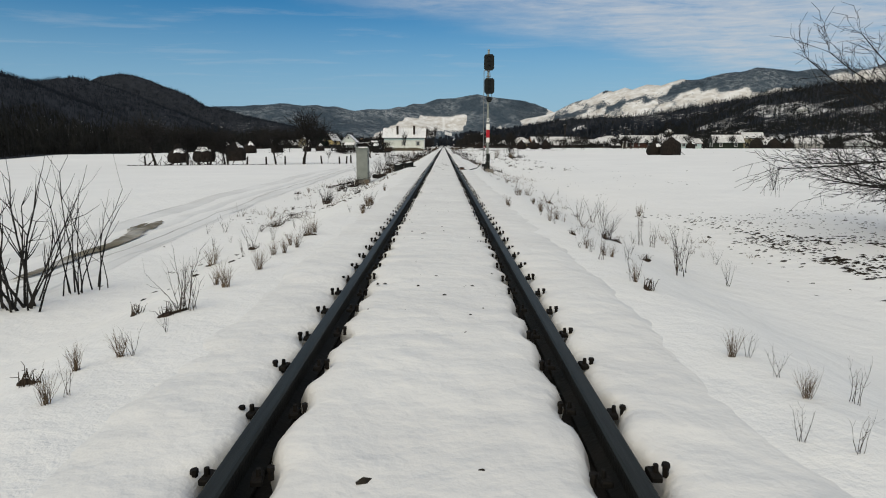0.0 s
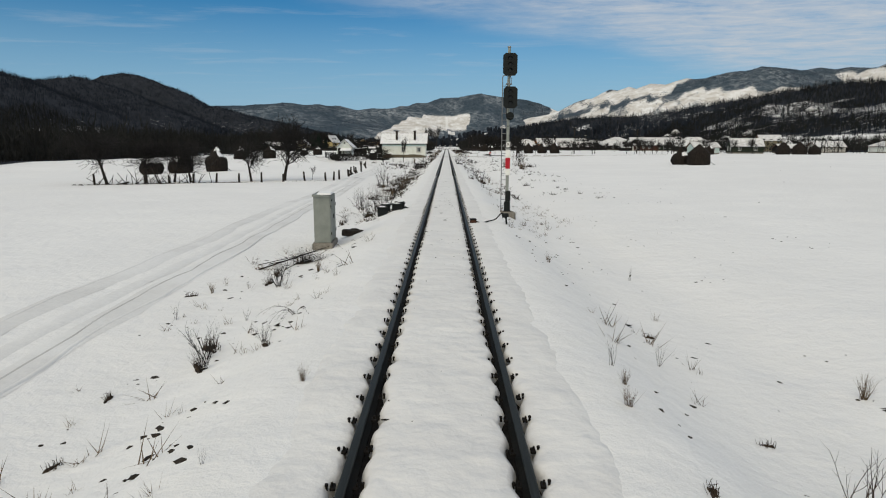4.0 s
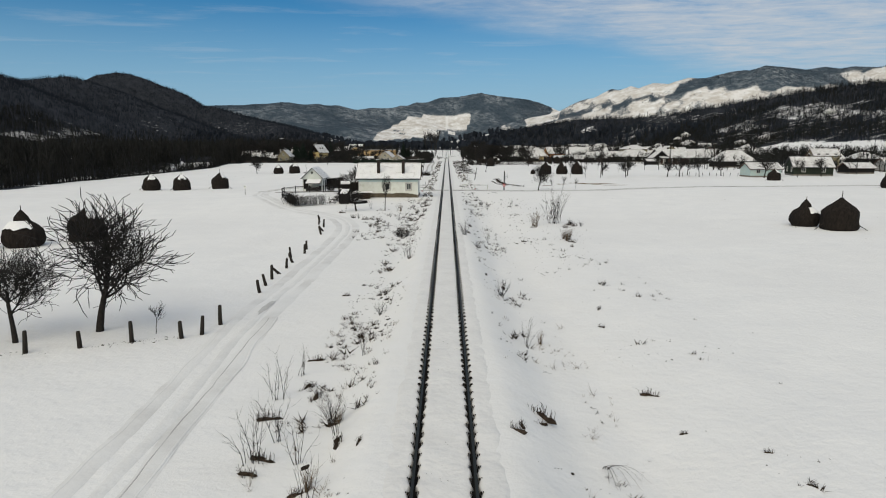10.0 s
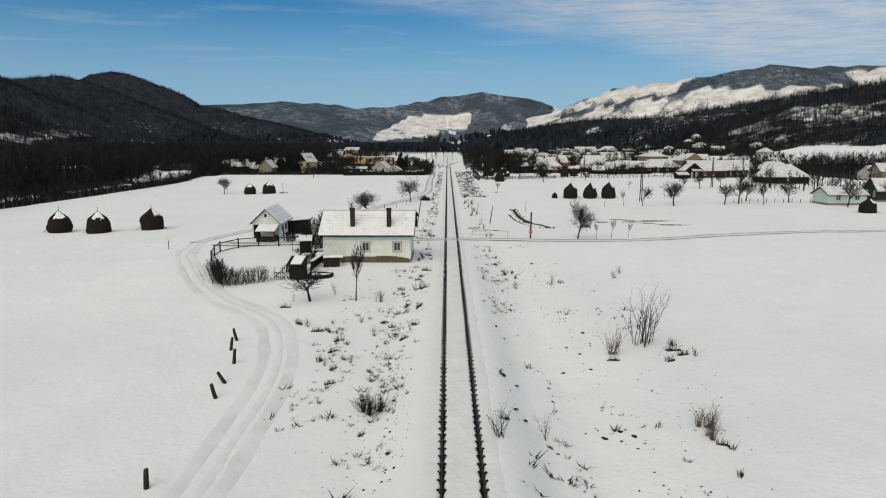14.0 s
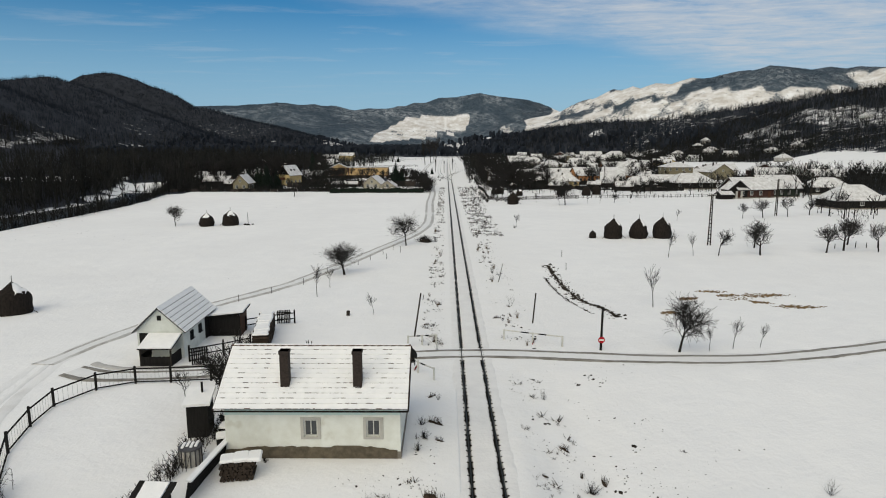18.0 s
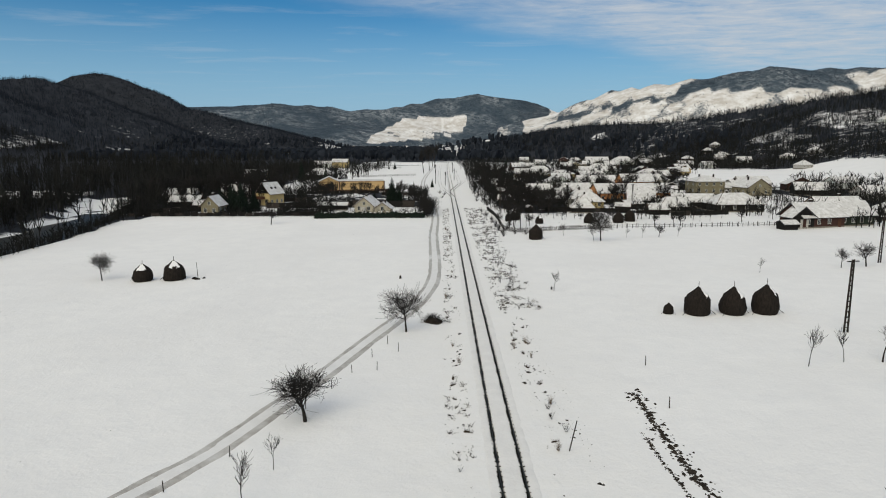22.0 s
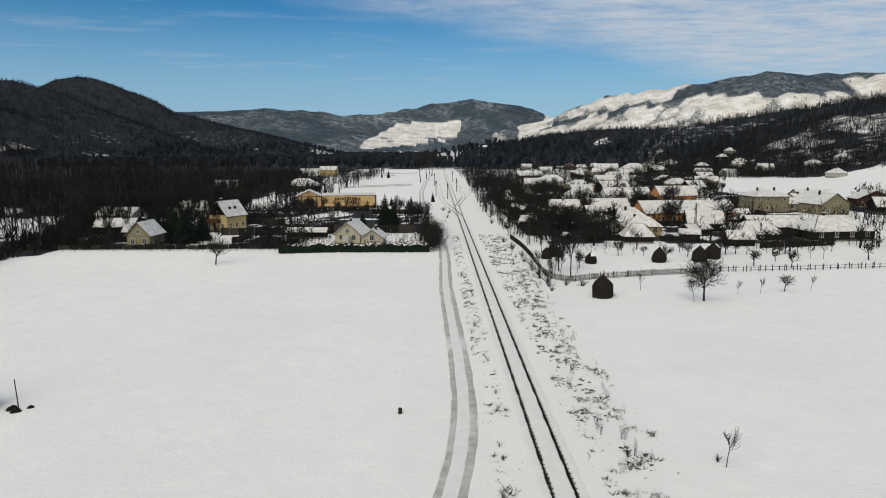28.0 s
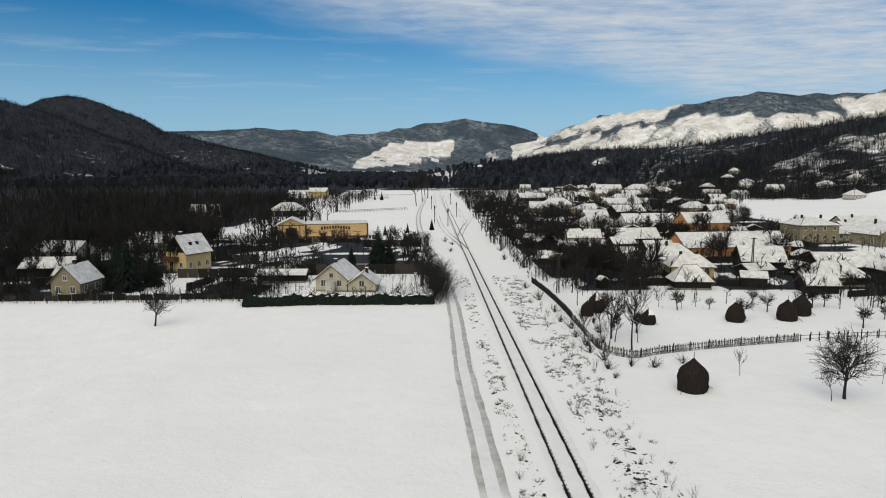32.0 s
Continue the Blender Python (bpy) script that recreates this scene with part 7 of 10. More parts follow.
def warehouse():
    """A long tan hall with a gabled entrance and a painted sign on its wall."""
    x0, x1, y = -49.2, -29.9, 421.5
    w = thing("tan_hall", pose((x0 + x1) / 2, y + 6, 0, 0, 0, 9), "long tan hall with a painted sign and flat snowy roof", "hall")
    L = x1 - x0
    part("wall", Geo().box(0, 0, -0.3, L, 12, 4.5), "panel_tan", w, "tan wall panels")
    part("parapet", Geo().box(0, 0, 4.2, L + 0.2, 12.2, 0.15), "brown_trim", w)
    part("roof_snow", Geo().box(0, 0, 4.35, L - 0.1, 11.9, 0.16, 0, 0.06), "roof_snow", w, "even snow on the flat roof")
    part("base_band", Geo().box(0, -6.02, -0.2, L + 0.05, 0.1, 0.6), "brown_trim", w)
    for s in (-1, 1):
        part("corner_trim", Geo().box(s * (L / 2 - 0.15), -6.05, 0.3, 0.5, 0.1, 3.9), "brown_trim", w)
    rnd = random.Random(2)
    sign = part("painted_sign", Geo().box(0, -6.06, 2.25, 11.5, 0.02, 0.06), "brown_trim", w, "row of dark unreadable painted letters")
    for k in range(11):
        t = (k - 5) / 5
        part("bar", Geo().box(-0.4 + t * 4.2, -6.07, 2.55 + 0.35 * (1 - t * t), 0.55, 0.03, rnd.uniform(0.75, 1.0)), "dark_wood", sign)
    for s in (-1, 1):
        part("bar", Geo().box(s * 6.2, -6.07, 1.75, 2.6, 0.03, 0.14), "brown_trim", sign)
    e = house(-53.2, 424.5, 8.2, 9, 4.2, 1.9, "gable_y", "panel_tan", 9, "tan gabled entrance block with dark beams", "entrance_block", "hall", "hall blocks", wins=0, chimneys=0, roof="tin", ov=0.7)
    g = Geo()
    for k in (-1, 0, 1):
        g.box(k * 2.6, -4.56, 0, 0.25, 0.1, 4.3)
    g.box(0, -4.56, 3.9, 8.0, 0.1, 0.25)
    part("beams", g, "brown_trim", e)
    part("gate", Geo().box(0, -4.54, 0, 3.4, 0.08, 3.2), "brown_trim", e)
    fence = thing("hall_fence", pose(-40, 417.5, gz(-40, 417.5), 0, 0, 9), "low brown fence in front of the hall", "fence")
    for k in range(28):
        part("slat", Geo().box(-13 + k * 1.0, 0, 0, 0.8, 0.04, 1.0), "brown_trim", fence)


warehouse()

# ---------------------------------------------------------------- haystacks
def make_hay():
    protos = []
    for k in range(3):
        rnd = random.Random(60 + k)
        prof = [(1.42, -0.1), (1.56, 0.25), (1.66, 0.75), (1.64, 1.3), (1.5, 1.75), (1.2, 2.15), (0.78, 2.5), (0.42, 2.82), (0.12, 3.1)]
        body = Geo().lathe([(r * (1 + 0.05 * math.sin(k + z * 3)), z) for r, z in prof], 22, 0.055, rnd)
        cap = Geo()
        # snow caught on the weather side of the top
        n0 = 9
        rows = [(1.3, 2.03), (1.0, 2.32), (0.74, 2.54), (0.44, 2.82), (0.2, 3.04)]
        pts, fs = [], []
        for j, (r, z) in enumerate(rows):
            for i in range(n0):
                t = i / (n0 - 1)
                a = radians(-88 + 74 * t + 12 * k)
                rag = rnd.uniform(-0.12, 0.16) if j == 0 or i in (0, n0 - 1) else 0
                pts.append(((r + 0.07) * math.cos(a), (r + 0.07) * math.sin(a), z + rag + (0.0 if j else 0.1 * math.sin(9 * t))))
        for j in range(len(rows) - 1):
            fs += [(j * n0 + i, j * n0 + i + 1, (j + 1) * n0 + i + 1, (j + 1) * n0 + i) for i in range(n0 - 1)]
        cap.add(pts, fs)
        pole = Geo().tube((0.02, 0, 2.6), (0.05, 0.03, 3.75), 0.045, 0.03, 6)
        protos.append((body.mesh("hay_body", M["hay"], True), cap.mesh("snow_cap", M["snow_cap"], True), pole.mesh("pole", M["pole"])))
    rnd = random.Random(66)
    prof = [(1.5, -0.1), (1.75, 0.2), (1.92, 0.6), (1.95, 1.0), (1.82, 1.45), (1.45, 1.85), (0.95, 2.12), (0.72, 2.3), (0.62, 2.62), (0.34, 2.95), (0.1, 3.2)]
    prof = [(q * 0.87, h) for q, h in prof]
    body = Geo().lathe(prof, 22, 0.05, rnd)
    cap = Geo()
    n0, pts, fs = 12, [], []
    for j, (r, z) in enumerate([(1.46, 1.62), (1.24, 1.88), (0.85, 2.12), (0.66, 2.28)]):
        for i in range(n0):
            a = radians(-115 + 105 * i / (n0 - 1))
            pts.append(((r + 0.07) * math.cos(a), (r + 0.07) * math.sin(a), z + 0.03 + (rnd.uniform(-0.1, 0.2) if j == 0 or i in (0, n0 - 1) else 0)))
    fs = [(j * n0 + i, j * n0 + i + 1, (j + 1) * n0 + i + 1, (j + 1) * n0 + i) for j in range(3) for i in range(n0 - 1)]
    cap.add(pts, fs)
    protos.append((body.mesh("hay_body", M["hay"], True), cap.mesh("snow_cap", M["snow_cap"], True), Geo().tube((0, 0, 2.9), (0.03, 0, 3.6), 0.04, 0.03, 6).mesh("pole", M["pole"])))
    props = [Geo().tube((1.4, -0.3, 0.6), (2.35, -0.5, -0.05), 0.035, 0.03, 5).mesh("prop", M["pole"]),
             Geo().tube((-1.3, -0.5, 0.7), (-2.2, -0.8, -0.05), 0.035, 0.03, 5).mesh("prop", M["pole"])]
    spots = [(-42.5, 110.5, 0.98, 1), (-39, 112.2, 1.04, 1), (-34.8, 115.2, 1.0, 1), (-57, 176.5, 1.0, 1), (-50.5, 175, 1.0, 1), (-44.3, 178.2, 1.0, 1),
             (-50.9, 246.5, 0.88, 1), (-46.2, 247, 1.0, 1), (38.5, 116.5, 1.0, 0), (36.8, 119.5, 0.84, 1), (22.9, 223.6, 0.42, 0), (26.3, 223.5, 1.06, 1), (30.6, 223.6, 1.05, 1),
             (34.7, 224, 1.12, 1), (15.8, 283.5, 1.02, 0), (33.5, 311, 0.9, 0), (41.2, 311.5, 0.95, 0), (45.0, 314.5, 0.98, 0), (15.3, 317.5, 0.95, 1), (13.3, 314.8, 0.72, 0),
             (72.2, 195, 0.8, 1), (75.7, 162.9, 0.9, 0), (91, 184, 1.1, 1), (96, 186, 0.9, 0), (20.5, 309.5, 0.7, 1)]
    rnd = random.Random(70)
    for k, (x, y, s, snowy) in enumerate(spots):
        body, cap, pole = protos[3 if k in (0, 1, 9) else k % 3]
        label = "dark weathered haystack round a pole, snow on its shoulder" if snowy else "dark weathered haystack round a pole, nearly bare of snow"
        if s < 0.5:
            label = "very small dark haystack round a pole"
        t = thing("haystack", pose(x, y, gz(x, y), 0, 0, rnd.uniform(-24, 24)), label, "haystack", "haystacks")
        slim = 0.85 if x > 0 and y > 200 else 1.0
        t.scale = (s * slim * rnd.uniform(0.95, 1.05), s * slim * rnd.uniform(0.95, 1.05), s)
        part("hay_body", body, None, t)
        if snowy:
            part("snow_cap", cap, None, t, "snow clinging to one side")
        part("pole", pole, None, t)
        for prop in props:
            part("prop", prop, None, t)


make_hay()


# ---------------------------------------------------------------- fences and posts
def make_posts():
    rnd = random.Random(81)
    protos = [Geo().lathe([(0.095 * q, -0.4), (0.105, 0.0), (0.095, 0.5), (0.085, 0.86), (0.06, 0.9)], 7, 0.12, rnd).mesh("post", M["pole"]) for q in (1, 1.1)]
    lane = [(-11.4, 83.3), (-11.1, 84.9), (-11.2, 91.8), (-11.4, 93.8), (-11.5, 95.6), (-11.5, 97.4), (-11.5, 99.4), (-11.6, 101.6), (-12.3, 103.9), (-11.6, 105.7), (-11.9, 107.8),
            (-12.3, 116.1), (-12.5, 118.0), (-13.0, 121.0), (-14.3, 125.4), (-14.0, 123.4)]
    front = [(-31.6 + 1.95 * k, 75.9 + 0.68 * k) for k in range(11)]
    f = thing("field_fence", pose(0, 0, 0), "line of old leaning wooden fence posts in snow", "fence")
    for x, y in lane + front:
        p = new("post", rnd.choice(protos))
        p.parent = f
        lean = 38 if rnd.random() < 0.12 else 7
        p.matrix_local = pose(x, y, gz(x, y), rnd.gauss(0, lean), rnd.gauss(0, lean), 0)
        p.scale = (1, 1, rnd.uniform(0.8, 1.15))
    br = thing("brushwood_fence", pose(0, 0, 0), "broken brushwood fence under orchard trees", "fence")
    for k in range(46):
        x = -31.5 + rnd.uniform(0, 9.5)
        y = 75.6 + (x + 31.5) * 0.35 + rnd.gauss(0, 0.35)
        z = gz(x, y)
        a = rnd.uniform(-60, 60)
        ln = rnd.uniform(0.8, 2.0)
        part("stake", Geo().tube((x, y, z - 0.1), (x + ln * math.sin(radians(a)), y + rnd.gauss(0, 0.2), z + ln * math.cos(radians(a)) * 0.8), 0.035, 0.02, 5), "pole", br)
    # thin stakes along the lane beyond the crossing
    st = thing("stake_row", pose(0, 0, 0), "row of thin wooden stakes beside the cart track", "fence")
    for x, y in ((-23.2, 181.2), (-20.8, 184.8), (-18.3, 189.0), (-14.9, 196.6), (-13.6, 200.8), (-12.4, 204.5), (-11.0, 208.5), (-9.9, 212.5), (-8.6, 210), (-10.2, 205)):
        part("stake", Geo().tube((x, y, gz(x, y) - 0.2), (x + rnd.gauss(0, 0.04), y, gz(x, y) + rnd.uniform(0.7, 1.0)), 0.035, 0.03, 5), "pole", st)
    # garden fence of the keeper's house
    gp = [(-21.0, 141.6), (-22.4, 144.6), (-24.4, 148.4), (-25.2, 151.4), (-25.6, 154.2), (-24.4, 156.7), (-22.4, 157.8), (-20.1, 157.9), (-17.6, 158.3), (-15.2, 159.0)]
    gf = thing("garden_fence", pose(0, 0, 0), "curved garden fence of posts, rails and wire", "fence")
    for k, (x, y) in enumerate(gp):
        part("post", Geo().box(x, y, gz(x, y) - 0.3, 0.13, 0.13, 1.5, rnd.uniform(-20, 20), 0.02), "dark_wood", gf)
        if k:
            px, py = gp[k - 1]
            for hh, r in ((1.02, 0.05), (0.12, 0.045)):
                part("fence_rail", Geo().tube((px, py, gz(px, py) + hh), (x, y, gz(x, y) + hh), r, r, 6), "dark_wood", gf)
            n = 9
            wires = Geo()
            for i in range(1, n):
                t = i / n
                wx, wy = px + (x - px) * t, py + (y - py) * t
                wires.tube((wx, wy, gz(wx, wy) + 0.1), (wx, wy, gz(wx, wy) + 1.0), 0.008, 0.008, 4)
            part("wire_mesh", wires, "grey_metal", gf)
    yf = thing("yard_fence", pose(0, 0, 0), "rough pole fence round the barn yard", "fence")
    runs = [[(-20.6, 162.2), (-18.6, 163.6), (-17.0, 165.0)], [(-19.0, 170.2), (-17.0, 171.8), (-15.4, 172.6)]]
    for run in runs:
        for k, (x, y) in enumerate(run):
            part("post", Geo().tube((x, y, gz(x, y) - 0.3), (x, y, gz(x, y) + 1.25), 0.075, 0.07, 7), "dark_wood", yf)
            if k:
                px, py = run[k - 1]
                for hh in (0.45, 0.95):
                    part("fence_rail", Geo().tube((px, py, gz(px, py) + hh), (x, y, gz(x, y) + hh), 0.05, 0.045, 6), "dark_wood", yf)
    pal = thing("paling_gate", pose(-19.6, 161.6, gz(-19.6, 161.6), 0, 0, 35), "dark upright plank gate by the yard", "gate")
    boards(pal, "dark_wood", -0.6, 0.6, 0, 0.05, 1.25, rnd, 0.14, 0.03, 0.04)
    part("cross_bar", Geo().box(0, 0.04, 0.35, 1.25, 0.04, 0.1).box(0, 0.04, 0.95, 1.25, 0.04, 0.1), "dark_wood", pal)
    pal2 = copy_thing(pal, pose(-16.3, 172.4, gz(-16.3, 172.4), 0, 0, 10))


make_posts()


def field_sign():
    x, y = -33.0, 158.0
    s = thing("notice_board", pose(x, y, gz(x, y), 0, 0, 8), "small pale notice board on a thin post in the field", "sign")
    part("post", Geo().tube((0, 0, -0.3), (0.03, 0, 1.35), 0.04, 0.035, 6), "pole", s)
    part("board", Geo().box(0.02, -0.05, 1.0, 0.42, 0.03, 0.5, 0, 0.01), "white", s)
    part("print_bar", Geo().box(0.02, -0.07, 1.28, 0.3, 0.006, 0.06), "grey_metal", s)
    rnd = random.Random(83)
    f = thing("field_posts", pose(0, 0, 0), "low row of dark posts below the farm buildings", "fence")
    for k in range(13):
        px, py = 57 + 1.7 * k, 213 + rnd.gauss(0, .2)
        part("post", Geo().tube((px, py, gz(px, py) - 0.2), (px + rnd.gauss(0, .05), py, gz(px, py) + rnd.uniform(.7, 1.1)), 0.06, 0.05, 6), "pole", f)
    m = thing("hay_frame", pose(-42.6, 247.2, gz(-42.6, 247.2)), "bare pole with wads of old hay round its foot", "hay")
    part("pole", Geo().tube((0, 0, -0.2), (-0.12, 0, 2.6), 0.05, 0.035, 6), "pole", m)
    for k in range(11):
        a, q = rnd.uniform(0, 6.28), rnd.uniform(0.3, 1.25)
        w = part("hay_wad", Geo().lathe([(0.3, -0.05), (0.24, 0.1), (0.1, 0.2), (0.02, 0.24)], 8, 0.3, rnd), "hay", m)
        w.location = (q * math.cos(a), q * math.sin(a) * 0.7, 0.0)


field_sign()


def make_picket():
    rnd = random.Random(91)
    line = [(9.6, 342), (10.6, 324), (10.3, 303), (10.6, 297), (13.1, 294.0), (17, 295.3), (23, 297.2), (34.8, 300), (47.5, 301.8), (62, 303.5), (80, 305.5), (98, 308)]
    P = smooth_line(line, 0.15)
    f = thing("picket_fence", pose(0, 0, 0), "grey weathered picket fence across the snowy orchard", "fence")
    me = [Geo().box(0, 0, -0.1, 0.075, 0.022, h).add([(-0.037, -0.011, h - 0.1), (0.037, -0.011, h - 0.1), (0, 0, h)], [(0, 1, 2)]).mesh("picket", M["plank"]) for h in (0.95, 1.03, 1.1)]
    far = Geo()
    n = 0
    for k, (x, y) in enumerate(P):
        a, b = P[max(k - 1, 0)], P[min(k + 1, len(P) - 1)]
        rz = math.degrees(math.atan2(b[1] - a[1], b[0] - a[0]))
        z = gz(x, y)
        if y < 312 and x < 40 and n < 290:
            ob = new("picket", rnd.choice(me))
            ob.parent = f
            ob.matrix_local = pose(x, y, z, rnd.gauss(0, 2), rnd.gauss(0, 3), rz)
            n += 1
        elif x < 12:
            far.box(x, y, z - 0.1, 0.13, 0.03, rnd.uniform(1.0, 1.3), rz)
        elif k % 9 == 0:
            far.box(x, y, z - 0.1, 0.09, 0.09, rnd.uniform(0.9, 1.2), rz)
    pk = part("paling_rest", far, "dark_wood", f)
    pk["kind"] = "stuff"
    rail = Geo()
    for a, b in zip(P[::12], P[12::12]):
        for hh in (0.3, 0.75):
            rail.tube((a[0], a[1] + 0.03, gz(*a) + hh), (b[0], b[1] + 0.03, gz(*b) + hh), 0.03, 0.03, 4)
    part("fence_rail", rail, "plank", f)
    for k in range(0, len(P), 16):
        x, y = P[k]
        part("post", Geo().box(x, y + 0.06, gz(x, y) - 0.2, 0.1, 0.1, 1.35), "pole", f)


make_picket()


def make_crossing():
    def barrier(x0, y0, x1, y1, label):
        b = thing("approach_rail", pose(0, 0, 0), label, "barrier", "crossing rails")
        for t in (0.0, 0.5, 1.0):
            x, y = x0 + (x1 - x0) * t, y0 + (y1 - y0) * t
            part("post", Geo().box(x, y, gz(x, y) - 0.3, 0.13, 0.13, 1.15, 0, 0.02), "window_frame", b)
        za, zc = gz(x0, y0) + 0.78, gz(x1, y1) + 0.78
        part("bar", Geo().tube((x0, y0, za), (x1, y1, zc), 0.05, 0.05, 8), "window_frame", b)
        for t in (0.3, 0.6):
            a0 = Vector((x0, y0, za)).lerp(Vector((x1, y1, zc)), t)
            a1 = Vector((x0, y0, za)).lerp(Vector((x1, y1, zc)), t + 0.13)
            part("dark_band", Geo().tube(a0, a1, 0.053, 0.053, 8), "dark_wood", b)

    barrier(-4.9, 165.9, -2.7, 166.4, "weathered white concrete rail beside the crossing")
    barrier(-5.0, 161.3, -2.75, 158.7, "broken white concrete rail beside the crossing")
    barrier(2.8, 167.8, 7.2, 165.9, "long white concrete rail with dark bands by the crossing")
    for x, y, rz, hgt in ((-4.1, 160.9, 80, 3.3), (5.0, 166.9, 75, 2.6)):
        z = gz(x, y)
        c = thing("crossing_cross", pose(x, y, z, 0, 0, rz), "level-crossing cross on a dark post seen edge-on", "road sign", "crossing signs")
        part("post", Geo().tube((0, 0, -0.3), (0, 0, hgt - 0.25), 0.06, 0.055, 8), "pole", c)
        for s in (-1, 1):
            part("arm", Geo().box(0, -0.07, 0, 1.1, 0.03, 0.14), "red", c)
            c.children[-1].matrix_local = pose(0, 0, hgt - 0.7, 0, s * 40, 0)
    z = gz(10, 165)
    s = thing("stop_post", pose(10.0, 165.0, z), "tall dark wooden post carrying a round red sign", "road sign")
    part("post", Geo().tube((0, 0, -0.3), (0.03, 0, 3.3), 0.10, 0.085, 8), "dark_wood", s)
    d = part("sign_disc", Geo().tube((0, -0.14, 0.85), (0, -0.11, 0.85), 0.26, 0.26, 18), "red", s, "round red and white sign")
    part("sign_bar", Geo().box(0, -0.148, 0.79, 0.36, 0.01, 0.12), "white", d)
    # lattice poles of the power line
    for x, y, hgt in ((39.3, 215.8, 8.0), (70.4, 255.8, 8.0), (101, 296, 8.0), (12.5, 332, 7.0), (56.5, 351, 7.5), (73.5, 357, 7.5)):
        z = gz(x, y)
        p = thing("power_pole", pose(x, y, z, 0, 0, 12), "grey concrete ladder-pattern power pole with a crossarm", "utility pole", "power poles")
        for s in (-1, 1):
            part("leg", Geo().add([(s * 0.24 - 0.06, -0.09, -0.4), (s * 0.24 + 0.06, -0.09, -0.4), (s * 0.24 + 0.06, 0.09, -0.4), (s * 0.24 - 0.06, 0.09, -0.4),
                                   (s * 0.12 - 0.05, -0.07, hgt), (s * 0.12 + 0.05, -0.07, hgt), (s * 0.12 + 0.05, 0.07, hgt), (s * 0.12 - 0.05, 0.07, hgt)],
                                  [(3, 2, 1, 0), (4, 5, 6, 7), (0, 1, 5, 4), (1, 2, 6, 5), (2, 3, 7, 6), (3, 0, 4, 7)]), "pole", p)
        for k in range(13):
            zz = 0.5 + k * (hgt - 0.8) / 12.5
            part("web", Geo().box(0, 0, zz, 0.5 - 0.26 * zz / hgt, 0.09, 0.11), "pole", p)
        part("crossarm", Geo().box(0, 0, hgt - 0.25, 1.5, 0.1, 0.1), "iron", p)
        for t in (-0.65, -0.25, 0.25, 0.65):
            part("insulator", Geo().lathe([(0.04, hgt - 0.15), (0.06, hgt - 0.1), (0.04, hgt)], 8, x=t), "white", p)
    # poles of the station and one bent track marker
    for x, y, hgt in ((-7.5, 474, 7.0), (-2.6, 462, 6.5), (2.6, 506, 6.5), (-8.3, 560, 7), (3.2, 600, 7)):
        p = thing("signal_mast", pose(x, y, 0.0), "dark station signal mast among the sidings", "railway signal", "station masts")
        part("pole", Geo().tube((0, 0, -0.3), (0, 0, hgt), 0.16, 0.13, 8), "pole", p)
        part("head", Geo().box(0, -0.1, hgt - 1.6, 0.5, 0.25, 1.5, 0, 0.08), "black", p)
    for x, y, hgt, ln in ((4.1, 189.2, 2.1, 0.5), (14.4, 205.5, 0.9, 0), (13.2, 196.0, 0.9, 0), (-10.7, 228.3, 1.0, 0.05), (-4.3, 181, 0.5, 0.1)):
        q = thing("stake", pose(x, y, gz(x, y)), "lone thin wooden stake standing in the snow", "stake", "lone stakes")
        part("stick", Geo().tube((0, 0, -0.2), (ln, 0.1, hgt), 0.045, 0.035, 6), "pole", q)
    t = thing("bundled_poles", pose(-11.6, 161.2, gz(-11.6, 161.2)), "bundle of long poles leaning together", "poles")
    for a in range(5):
        part("pole", Geo().tube((0.4 * math.cos(a * 1.3), 0.4 * math.sin(a * 1.3), -0.1), (-0.25 * math.cos(a * 1.3), -0.2 * math.sin(a), 1.9), 0.035, 0.025, 5), "pole", t)
    part("foot_bundle", Geo().lathe([(0.35, 0), (0.3, 0.3), (0.12, 0.6)], 9, 0.2, random.Random(3)), "dark_wood", t)
    for x, y in ((-10.64, 244.6), (-11.0, 175.0)):
        k = thing("tree_stump", pose(x, y, gz(x, y)), "short dark tree stump in the open snow", "stump", "stumps")
        part("wood", Geo().lathe([(0.2, -0.1), (0.17, 0.2), (0.15, 0.42), (0.1, 0.45)], 9, 0.12, random.Random(4)), "clod", k)


make_crossing()

